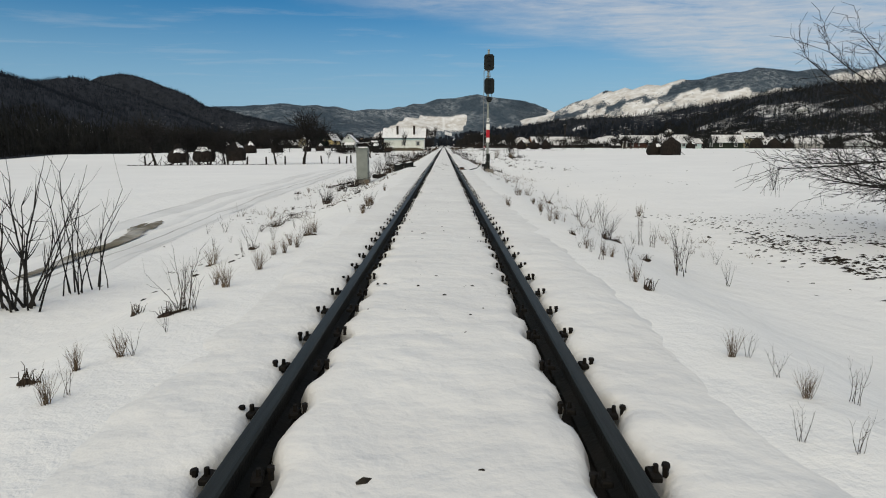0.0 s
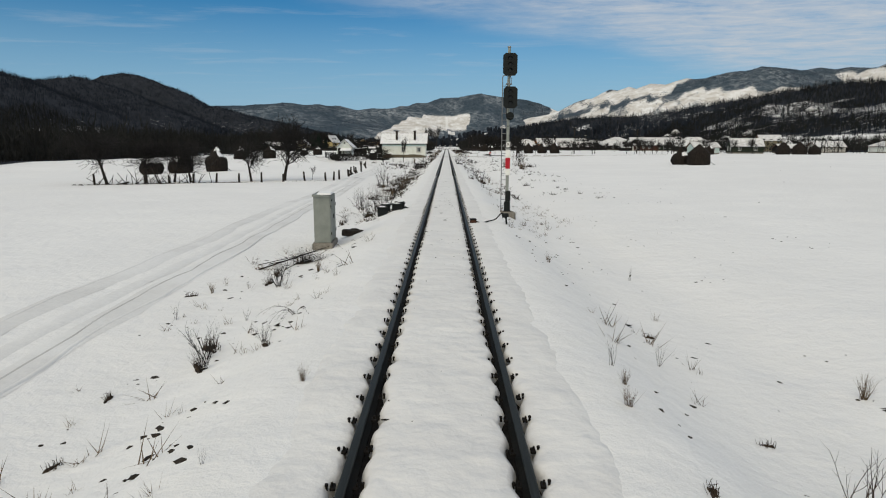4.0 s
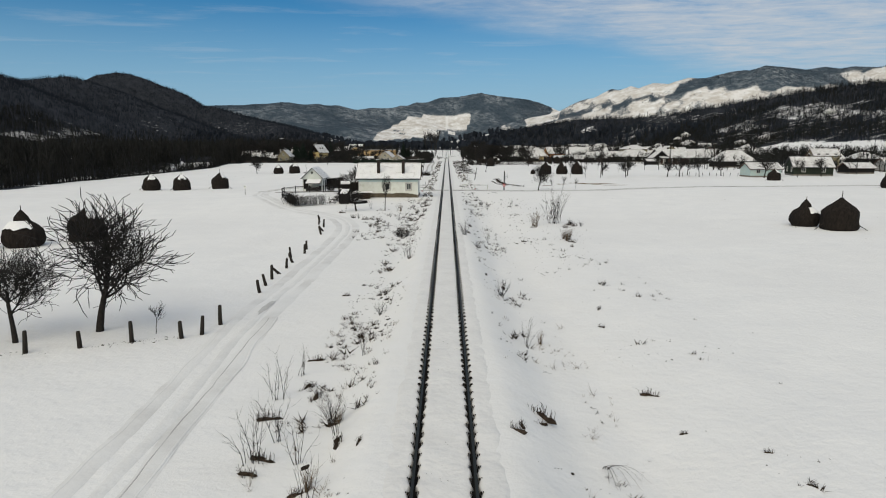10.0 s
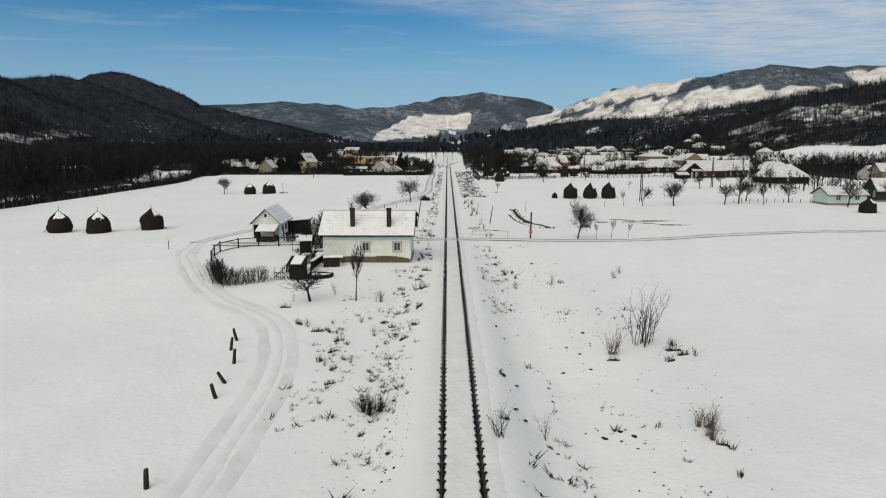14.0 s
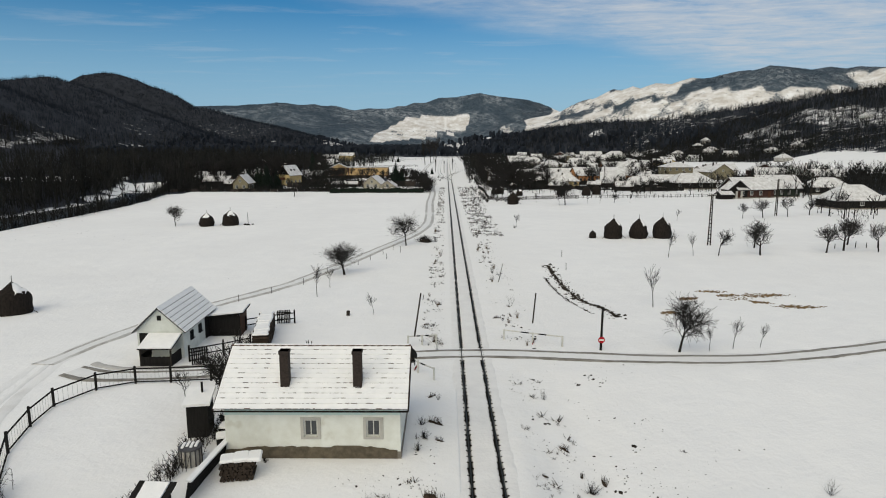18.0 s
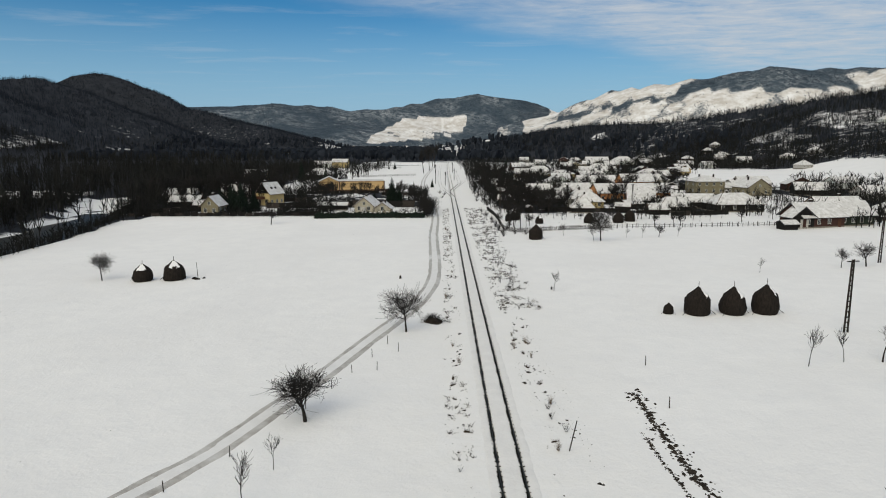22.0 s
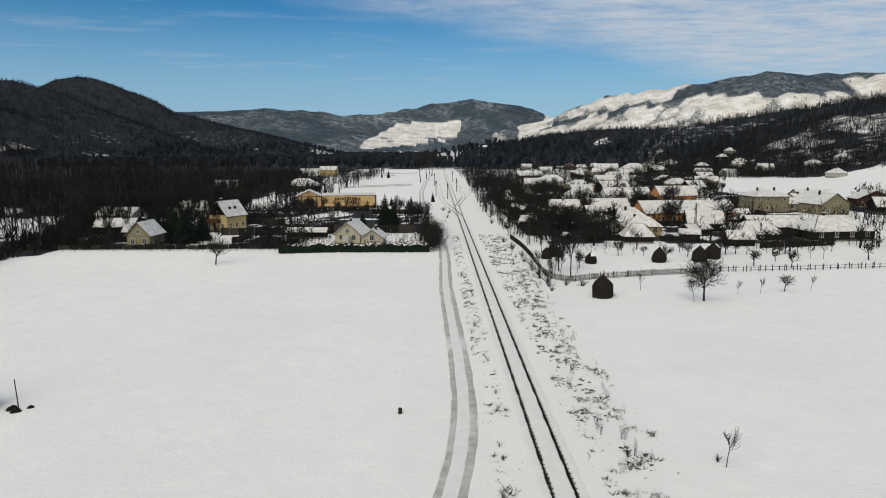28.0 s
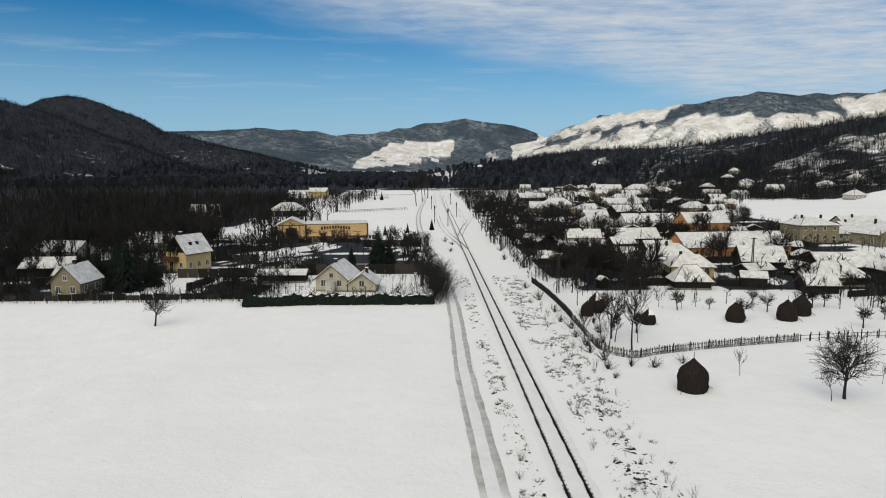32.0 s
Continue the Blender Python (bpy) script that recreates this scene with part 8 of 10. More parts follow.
# ---------------------------------------------------------------- trees
def make_trees():
    # orchard by the first fence
    for x, y, h, k in ((-16.6, 84, 6.6, "fan0"), (-19.4, 82.2, 4.6, "fan1"), (-13.6, 83.4, 1.5, "young1"), (-26.6, 81.0, 4.8, "fan2"), (-28.2, 78.6, 4.6, "fan0"), (-30.6, 76.2, 5.4, "fan1"),
                       (-24.6, 80.2, 4.2, "fan2")):
        o = plant(k, x, y, h, "leafless orchard tree beside the field fence", group="orchard trees")
        o.scale = (o.scale.x * 1.28, o.scale.y * 1.28, o.scale.z * 1.06)
    # keeper's garden
    low = plant("orchard1", -11.4, 134.4, 3.1, "low spreading fruit tree below the house", group="orchard trees")
    low.scale = (low.scale.x * 1.45, low.scale.y * 1.45, low.scale.z)
    slim = plant("high1", -7.8, 134.6, 5.0, "slender young tree in front of the house", group="orchard trees")
    slim.scale = (slim.scale.x * 0.8, slim.scale.y * 0.8, slim.scale.z)
    for x, y, h, k in ((-14.6, 154.8, 4.6, "ash2"), (-16.0, 155.6, 3.6, "orchard2"), (-13.4, 156.5, 3.6, "young2"), (-12.9, 155.4, 4.2, "ash1"), (-17.6, 154.2, 2.6, "young1")):
        plant(k, x, y, h, "tangled bare garden tree behind the house", group="garden trees")
    # along the lane past the crossing
    for x, y, h, k in ((-14.4, 194.2, 5.0, "fan0"), (-15.4, 182.6, 3.6, "young0"), (-14.9, 187.2, 2.4, "young1"), (-8.6, 175.0, 2.2, "young2"), (-8.2, 216.8, 5.6, "fan2"), (-57.6, 247.0, 4.8, "fan1"),
                       (-48.5, 312, 5.2, "orchard1")):
        o = plant(k, x, y, h, "lone bare tree on the open snowfield", group="field trees")
        if (x, y) == (-14.4, 194.2):
            o.scale = (o.scale.x * 1.45, o.scale.y * 1.45, o.scale.z * 0.86)
    # east field
    for x, y, h, k in ((15.9, 164.6, 4.9, "fan0"), (18.2, 177.8, 4.2, "young2"), (18.3, 164.9, 2.2, "young0"), (20.3, 165.3, 2.6, "young1"), (22.5, 165.5, 2.2, "young2"), (29.3, 205.4, 4.0, "young1"),
                       (33.2, 206.4, 3.4, "young2"), (36.8, 206.4, 4.2, "ash1"), (42.9, 206.8, 5.0, "orchard0"), (53.5, 208.9, 4.8, "orchard1"), (57, 210.5, 5.6, "orchard2"), (61.5, 209.5, 5.0, "ash0"),
                       (68.6, 213.6, 5.2, "orchard0"), (45, 213, 5.0, "orchard2"), (61, 216, 5.0, "orchard1"), (61.2, 251.5, 3.6, "ash2"), (66, 252.5, 4.6, "orchard1"), (72, 254, 5, "ash0"), (79, 258, 4.4, "orchard2"), (45.8, 247.4, 2.6, "young0"), (11.2, 235.2, 3.0, "young1"),
                       (29.0, 280.6, 7.4, "fan0"), (27.4, 280.0, 3.4, "young2"), (35.5, 284.5, 2.2, "young0"), (39.0, 285, 2.6, "young1"), (43, 286, 3, "orchard1"), (47.5, 287, 2.6, "young2"), (22.5, 287.5, 3.0, "young0"),
                       (84, 262, 4.6, "orchard0"), (91, 266, 5.2, "ash2"), (75, 205, 5.5, "orchard1"), (84, 207, 5, "ash0"), (92, 211, 5.4, "orchard2")):
        plant(k, x, y, h, "leafless fruit tree in the snowy orchard", group="orchard trees")
    # behind the picket fence and among the yards
    for x, y, h, k in ((14.2, 297.0, 8.2, "tall0"), (13.2, 302.0, 7.0, "ash0"), (16.0, 300.2, 4.6, "young0"), (17.6, 339.0, 9.0, "yard1"), (60.5, 341.0, 6.2, "plum0"), (34.0, 326.0, 4.6, "yard2"), (44.6, 323.4, 4.2, "young1"),
                       (34.2, 330.6, 5.0, "young2"), (13.6, 322.0, 5.5, "high1"), (15.0, 332.0, 6.5, "yard2"), (12.4, 350, 7, "high2"), (19, 352, 6, "yard0"), (24, 330, 5.5, "plum1"), (26, 345, 7, "yard1"), (24, 361, 7.5, "high1"),
                       (31, 365, 6, "plum2"), (28, 318, 4, "plum0"), (49.5, 319, 4.5, "plum1"), (55, 321, 4, "young0"), (66, 327, 5, "plum2"), (72, 330, 4.6, "yard0")):
        plant(k, x, y, h, "dark leafless tree between the village yards", group="village trees")
    rnd = random.Random(103)
    for i in range(42):
        x, y = (rnd.uniform(14, 64), rnd.uniform(304, 334)) if i < 26 else (rnd.uniform(60, 112), rnd.uniform(312, 346))
        plant(rnd.choice(("young0", "young1", "plum0", "plum1", "plum2", "yard0")), x, y, rnd.uniform(2.2, 5.0), "small bare fruit tree behind the picket fence", group="village trees", rnd=rnd)
    rnd = random.Random(101)
    rest = []
    n = 0
    while n < 165:
        y = rnd.uniform(330, 600) if n > 70 else rnd.uniform(330, 430)
        x = rnd.uniform(13 if y > 345 else 22, 56 + (y - 330) * 0.45)
        if any(abs(x - o.location.x) < 6.5 and abs(y - o.location.y) < 6.0 for o in BUILDINGS):
            continue
        spot = (rnd.choice(("yard0", "yard1", "yard2", "high0", "high1", "plum0", "plum1", "plum2")), x, y, rnd.uniform(5, 9.5))
        n += 1
        if n <= 60:
            plant(*spot, "dark leafless tree between the village yards", group="village trees", rnd=rnd)
        else:
            rest.append(spot)
    join_trees("village_trees_east", "dark leafless trees among the far eastern yards", rest, rnd)
    for x, y, h in ((-16.9, 590, 20), (-10.6, 690, 24), (-14, 640, 21), (-12.5, 720, 22), (18, 470, 12), (16, 430, 11), (14.5, 405, 10), (20, 520, 12), (17, 380, 9), (22, 445, 11), (19, 410, 10), (24, 485, 12)):
        plant(rnd.choice(("high0", "high1", "high2")), x, y, h, "high dark bare tree beside the railway", group="lineside trees")
    # west village
    rest = []
    for k in range(48):
        spot = (rnd.choice(("high0", "high1", "high2", "yard0")), rnd.uniform(-54, -14), rnd.uniform(362, 406), rnd.uniform(4.5, 7.5))
        if k < 20:
            plant(*spot, "thin bare tree in a row behind the houses", group="village trees", rnd=rnd)
        else:
            rest.append(spot)
    for k in range(84):
        spot = (rnd.choice(("high0", "high1", "high2", "yard1", "yard2")), rnd.uniform(-102, -60), rnd.uniform(338, 480), rnd.uniform(6, 12))
        if k < 24:
            plant(*spot, "dark bare tree among the western houses", group="village trees", rnd=rnd)
        else:
            rest.append(spot)
    join_trees("village_trees_west", "dark bare trees crowding behind the western houses", rest, rnd)
    for x, y, h in ((-12, 349, 6), (-10.5, 343, 5), (-9.6, 352, 6), (-14.5, 356, 6.5), (-10, 362, 6), (-48, 332, 4.5), (-55, 334, 5), (-44, 336, 4), (-81, 338, 6), (-90, 331, 6)):
        plant(rnd.choice(("yard0", "yard1", "high2")), x, y, h, "dense bare tree at the garden's edge", group="village trees", rnd=rnd)
    for x, y, h in ((11.6, 297.5, 5.0), (13.2, 300.5, 4.4), (9.8, 302.0, 4.0), (12.4, 304.0, 5.2)):
        plant(rnd.choice(("high0", "high1", "high2")), x, y, h, "slim bare tree beside the lineside fence", group="lineside trees")
    # the wide low tree at the start of the walk
    wide = thing("hazel_tree", pose(11.5, 20.6, gz(11.5, 20.6)), "wide many-stemmed bare tree with low drooping twigs", "tree")
    part("trunk", Geo().tube((0, 0, -0.2), (0.05, 0, 1.3), 0.17, 0.13, 8), "bark", wide)
    rnd = random.Random(777)

    def crown(limbs_, a0, a1, kids):
        segs = []
        for k in range(limbs_):
            a, e = radians(rnd.uniform(a0, a1)), radians(rnd.uniform(6, 62))
            d = Vector((math.cos(a) * math.cos(e), math.sin(a) * math.cos(e), math.sin(e)))
            p, r, ln = Vector((0, 0, rnd.uniform(0.5, 1.3))), 0.05, rnd.uniform(3.6, 5.2)
            for i in range(9):
                d = (d + Vector((rnd.gauss(0, .1), rnd.gauss(0, .1), rnd.gauss(-0.03 if i < 6 else 0.05, .07)))).normalized()
                q = p + d * ln / 9
                if q.z < 0.3:
                    d.z = abs(d.z)
                segs.append((p, q, r, r * 0.84, 1))
                for j in range(kids if i > 1 else 0):
                    u = d.orthogonal().normalized()
                    u.rotate(Matrix.Rotation(rnd.uniform(0, 6.28), 3, d))
                    f = (d + u * rnd.uniform(0.5, 1.1) + Vector((0, 0, 0.05))).normalized()
                    b, rr, l2 = q, r * 0.4, rnd.uniform(0.4, 1.0)
                    for n in range(4):
                        f = (f + Vector((rnd.gauss(0, .16), rnd.gauss(0, .16), rnd.gauss(0.03, .12)))).normalized()
                        c = b + f * l2 / 4
                        segs.append((b, c, rr, rr * 0.75, 2))
                        g = (f + Vector((rnd.gauss(0, .6), rnd.gauss(0, .6), rnd.gauss(0.1, .5)))).normalized()
                        segs.append((c, c + g * rnd.uniform(0.12, 0.35), rr * 0.6, rr * 0.35, 2))
                        b, rr = c, rr * 0.75
                p, r = q, r * 0.84
        return array_mesh("limb", *tube_arrays(segs, 3, 0.0048), M["twig"])

    for k in range(13):
        part("limb", crown(2, 120, 240, 5), None, wide)
    for k in range(4):
        part("limb", crown(3, -120, 120, 2), None, wide)


BUILDINGS = [o for o in scene.collection.objects if o.parent is None and o.get("category") in ("house", "barn", "shed", "hall", "outbuilding", "annex")]


def make_spruces():
    def spruce_mesh(seed, h):
        rnd = random.Random(seed)
        g = Geo()
        tiers = 24
        for k in range(tiers):
            t = k / (tiers - 1)
            z = h * (0.06 + 0.9 * t)
            r = h * 0.24 * (1 - t) ** 0.85 + 0.1
            n = max(6, int(15 * (1 - t) + 6))
            for i in range(n):
                a = 2 * math.pi * (i + rnd.random()) / n
                ln = r * rnd.uniform(0.65, 1.15)
                w = 0.10 * h * (1 - t) * 0.35 + 0.07
                dx, dy = math.cos(a), math.sin(a)
                tip = (dx * ln, dy * ln, z - ln * rnd.uniform(0.28, 0.5))
                mid = (dx * ln * 0.55, dy * ln * 0.55, z - ln * 0.1)
                g.add([(0, 0, z + 0.12), (mid[0] - dy * w, mid[1] + dx * w, mid[2]), tip, (mid[0] + dy * w, mid[1] - dx * w, mid[2]), (mid[0], mid[1], mid[2] + w * 0.8), (mid[0], mid[1], mid[2] - w * 0.6)],
                      [(0, 1, 4), (1, 2, 4), (2, 3, 4), (3, 0, 4), (1, 0, 5), (2, 1, 5), (3, 2, 5), (0, 3, 5)])
        return g.mesh("crown", M["spruce"]), Geo().tube((0, 0, -0.2), (0, 0, h * 0.95), h * 0.022, 0.02, 7).mesh("trunk", M["bark"])

    protos = [spruce_mesh(k, 8.0) for k in range(3)]
    rnd = random.Random(111)
    for k, (x, y, h) in enumerate(((-20.9, 360.5, 9.6), (-27.2, 364, 4.6), (-18.6, 361.5, 6.4), (-71.5, 341.5, 7.6), (-68.8, 343.5, 8.6), (-61.2, 341.0, 7.0), (-75.0, 345, 6.5), (-63.6, 336.5, 9.5), (-66.5, 339.0, 8.0), (-80, 492, 12), (-8.8, 446, 4.2), (-24, 428, 3.6), (-21, 431, 3.2), (-63, 470, 9), (-17, 436, 3.4),
                                   (64.5, 415, 5), (73, 403, 4.5), (50, 690, 8), (120, 640, 9), (-42, 660, 6), (-47, 662, 4))):
        c, t = protos[k % 3]
        s = thing("spruce_tree", pose(x, y, gz(x, y), 0, 0, rnd.uniform(0, 360)), "dark green spruce standing beside the houses", "conifer", "spruces")
        wide = 1.35 if y < 380 else 1.0
        s.scale = (h / 8 * wide, h / 8 * wide, h / 8)
        part("crown", c, None, s)
        part("trunk", t, None, s)


make_spruces()


# ---------------------------------------------------------------- bushes, tufts and litter
def bush_mesh(seed, stems, height, spread, fork=3, r=0.012, twigs=True):
    rnd = random.Random(seed)
    segs = []
    for k in range(stems):
        a = rnd.uniform(0, 2 * math.pi)
        tilt = radians(rnd.uniform(2, spread))
        d = Vector((math.sin(tilt) * math.cos(a), math.sin(tilt) * math.sin(a), math.cos(tilt)))
        p = Vector((rnd.gauss(0, 0.06), rnd.gauss(0, 0.06), -0.06)) * height
        ln = height * rnd.uniform(0.55, 1.0)
        rr = r * rnd.uniform(0.7, 1.2)
        n = 5
        for i in range(n):
            d = (d + Vector((rnd.gauss(0, .09), rnd.gauss(0, .09), rnd.gauss(0, .05)))).normalized()
            q = p + d * ln / n
            segs.append((p, q, rr, rr * 0.8, 1))
            if i >= 1:
                for j in range(fork if twigs else 0):
                    if rnd.random() < 0.6:
                        u = d.orthogonal()
                        u.rotate(Matrix.Rotation(rnd.uniform(0, 6.28), 3, d))
                        e = (d + u.normalized() * rnd.uniform(0.4, 0.9)).normalized()
                        l2 = ln * rnd.uniform(0.12, 0.34)
                        m = q + e * l2 * 0.55
                        segs.append((q, m, rr * 0.55, rr * 0.4, 1))
                        segs.append((m, m + (e + Vector((0, 0, 0.3))).normalized() * l2 * 0.5, rr * 0.4, rr * 0.2, 1))
            p, rr = q, rr * 0.8
    V, F = tube_arrays(segs, 3)
    return V, F


def arch_mesh(seed):
    """Bramble canes that rise together, bend over and carry short side shoots."""
    rnd = random.Random(seed)
    segs = []
    lean = rnd.uniform(0, 6.28)
    for k in range(8):
        a = lean + rnd.gauss(0, 0.7)
        d = Vector((math.cos(a) * 0.35, math.sin(a) * 0.35, 1)).normalized()
        p, r, ln = Vector((rnd.gauss(0, .05), rnd.gauss(0, .05), -0.05)), 0.007, rnd.uniform(0.9, 1.5)
        for i in range(9):
            d = (d + Vector((math.cos(a) * 0.2, math.sin(a) * 0.2, -0.17 - 0.02 * i)) + Vector((rnd.gauss(0, .05), rnd.gauss(0, .05), 0))).normalized()
            q = p + d * ln / 9
            segs.append((p, q, r, r * 0.88, 1))
            if i > 2 and rnd.random() < 0.7:
                e = (d + Vector((rnd.gauss(0, .7), rnd.gauss(0, .7), rnd.gauss(0.2, .4)))).normalized()
                segs.append((q, q + e * rnd.uniform(0.08, 0.22), r * 0.6, r * 0.3, 1))
            p, r = q, r * 0.88
    return tube_arrays(segs, 3)


def clump_mesh(seed, r=0.24, h=0.2):
    """Bare soil at the edge of a hollow, with short upright dead stems and a few bent ones."""
    rnd = random.Random(seed)
    segs = []
    for k in range(34):
        a, q = rnd.uniform(0, 6.28), r * math.sqrt(rnd.random())
        p = Vector((q * math.cos(a) * 1.2, q * math.sin(a) * 0.5, -0.03))
        d = Vector((rnd.gauss(0, .26), rnd.gauss(0, .26), 1)).normalized()
        e = p + d * h * rnd.uniform(0.3, 1.3)
        segs.append((p, e, 0.007, 0.005, 1))
        if k % 3 == 0:
            segs.append((e, e + (d + Vector((rnd.gauss(0, .8), rnd.gauss(0, .8), -0.5))).normalized() * h * 0.5, 0.005, 0.003, 1))
    V, F = tube_arrays(segs, 3)
    # the soil: three low uneven humps side by side
    parts_v, parts_f, n0 = [V], [F], len(V)
    for k in range(4):
        cx, cy, w = rnd.uniform(-0.24, 0.24), rnd.uniform(-0.06, 0.06), rnd.uniform(0.07, 0.15)
        ring = []
        for z, q in ((-0.05, 1.0), (0.0, 0.85), (0.035, 0.5), (0.045, 0.15)):
            for i in range(9):
                a = 2 * math.pi * i / 9
                m = w * q * rnd.uniform(0.75, 1.25)
                ring.append((cx + 1.5 * m * math.cos(a), cy + 0.6 * m * math.sin(a), z * rnd.uniform(0.8, 1.3)))
        parts_v.append(np.array(ring))
        parts_f.append(np.array([(n0 + l * 9 + i, n0 + l * 9 + (i + 1) % 9, n0 + l * 9 + 9 + (i + 1) % 9, n0 + l * 9 + 9 + i) for l in range(3) for i in range(9)]))
        n0 += 36
    return np.concatenate(parts_v), np.concatenate(parts_f)


make_trees()


def make_bushes():
    kinds = {}
    for k in range(3):
        kinds[f"bush{k}"] = ("bare_bush", array_mesh("brushwood", *bush_mesh(600 + k, 16, 1.0, 42), M["twig"]), "leafless scrubby bush on the snowy bank", "bush")
        kinds[f"scrub{k}"] = ("bare_bush", array_mesh("brushwood", *bush_mesh(610 + k, 26, 0.8, 62, 3, 0.017), M["twig"]), "dense dark leafless bush beside the line", "bush")
        kinds[f"sapling{k}"] = ("sapling", array_mesh("brushwood", *bush_mesh(620 + k, 7, 1.0, 16, 4, 0.008), M["twig"]), "clump of thin bare saplings in snow", "sapling")
        kinds[f"whip{k}"] = ("sapling", array_mesh("brushwood", *bush_mesh(630 + k, 4, 1.0, 9, 2, 0.009), M["twig"]), "clump of thin upright bare saplings in snow", "sapling")
        kinds[f"tuft{k}"] = ("grass_tuft", array_mesh("dry_foliage", *bush_mesh(640 + k, 34, 1.0, 30, 1, 0.010), M["grass"]), "tuft of dry yellow-brown grass in snow", "grass tuft")
        kinds[f"stalk{k}"] = ("dry_weed", array_mesh("dry_growth", *bush_mesh(660 + k, 5, 1.0, 22, 2, 0.010), M["weed"]), "dead weed stalks sticking out of the snow", "weed")
        kinds[f"arch{k}"] = ("bramble", array_mesh("cane", *arch_mesh(690 + k), M["weed"]), "arching bare bramble canes over the snow", "bush")
        kinds[f"clump{k}"] = ("weed_clump", array_mesh("dry_growth", *clump_mesh(680 + k), M["weed"]), "low dark clump of dead weeds", "weed")
    rnd = random.Random(121)

    def put(kind, x, y, s, sz=None):
        name, me, label, cat = kinds[kind]
        t = thing(name, pose(x, y, gz(x, y), 0, 0, rnd.uniform(0, 360)), label, cat, {"bush": "bushes", "sapling": "saplings", "grass tuft": "grass tufts", "weed": "weeds"}[cat])
        if kind.startswith("clump"):
            s *= 0.85
        if y > 90 and not kind.startswith(("sapling", "tuft", "arch")):
            s *= 0.72
        t.scale = (s, s, sz or s)
        part(me.name.split(".")[0], me, None, t)["kind"] = "stuff"

    # west bank, start
    for k, x, y, s in (("tuft0", -1.93, 15.8, 0.20), ("tuft1", -1.82, 15.9, 0.21), ("tuft2", -1.90, 16.5, 0.20), ("stalk0", -2.50, 17.9, 0.32), ("tuft0", -1.85, 17.4, 0.27),
                       ("clump1", -1.85, 17.4, 0.45), ("tuft1", -1.84, 17.7, 0.22), ("stalk1", -1.89, 17.1, 0.25), ("stalk2", -2.87, 18.0, 0.42), ("clump0", -2.76, 17.8, 0.45),
                       ("stalk0", -2.65, 16.9, 0.26), ("stalk1", -5.11, 22.2, 0.30), ("stalk2", -4.79, 22.4, 0.44), ("stalk0", -4.21, 20.1, 0.28), ("tuft2", -1.49, 21.8, 0.21),
                       ("tuft0", -1.44, 20.2, 0.16), ("bush1", -3.49, 28.0, 0.42), ("clump2", -3.49, 28.0, 0.54), ("clump0", -4.18, 34.0, 0.88), ("stalk2", -4.21, 21.0, 0.16),
                       ("tuft0", -1.9, 11.5, 0.18), ("stalk0", -1.85, 11.6, 0.2), ("clump2", -2.26, 11.9, 0.5), ("tuft1", -2.05, 12, 0.18), ("stalk2", -1.82, 12.2, 0.2),
                       ("tuft2", -1.89, 12.2, 0.18), ("stalk1", -1.83, 12.7, 0.18), ("clump0", -2, 13.2, 0.5), ("stalk0", -1.93, 13.3, 0.52), ("stalk1", -1.97, 13.3, 0.47),
                       ("stalk2", -1.87, 13.3, 0.33), ("clump1", -2.58, 13.8, 0.5), ("tuft0", -1.91, 14.1, 0.26), ("tuft1", -2.06, 14.3, 0.18), ("tuft1", -1.84, 14.9, 0.25),
                       ("bush1", -4.9, 15.85, 1.75), ("tuft2", -1.77, 16.3, 0.2), ("whip1", -4.82, 16.5, 1.75), ("whip2", -4.69, 16.9, 1.5), ("whip0", -4.78, 16.56, 1.3),
                       ("tuft0", -1.46, 20.3, 0.2), ("stalk1", -1.73, 20.5, 0.18), ("stalk2", -1.4, 20.9, 0.47), ("clump0", -1.57, 21.2, 0.5), ("stalk0", -3.04, 21.5, 0.32),
                       ("tuft0", -1.54, 21.7, 0.26), ("tuft2", -1.45, 21.8, 0.18), ("tuft0", -1.58, 22.1, 0.25), ("arch1", -3.99, 22.4, 0.59), ("tuft1", -1.55, 22.6, 0.19),
                       ("clump1", -3.88, 23.2, 0.73), ("arch0", -3.84, 23.4, 1.07), ("stalk0", -2.86, 24.3, 0.18),
                       ("stalk1", -2.06, 24.4, 0.18), ("clump1", -4.03, 25.4, 0.5), ("tuft0", -1.61, 26.3, 0.22), ("clump0", -4.42, 27.2, 0.5), ("clump2", -2.56, 28.2, 0.5),
                       ("clump1", -3.65, 28.3, 0.65), ("bush0", -3.67, 28.6, 0.64), ("bush1", -2.73, 28.6, 0.32), ("clump0", -3.74, 29.1, 1.15), ("arch2", -2.54, 29.8, 0.56),
                       ("clump2", -5.59, 32.8, 0.62), ("bush1", -3.85, 33.7, 0.69), ("clump1", -4.24, 35, 0.92), ("bush2", -4.21, 35.3, 0.32)):
        put(k, x, y, s)
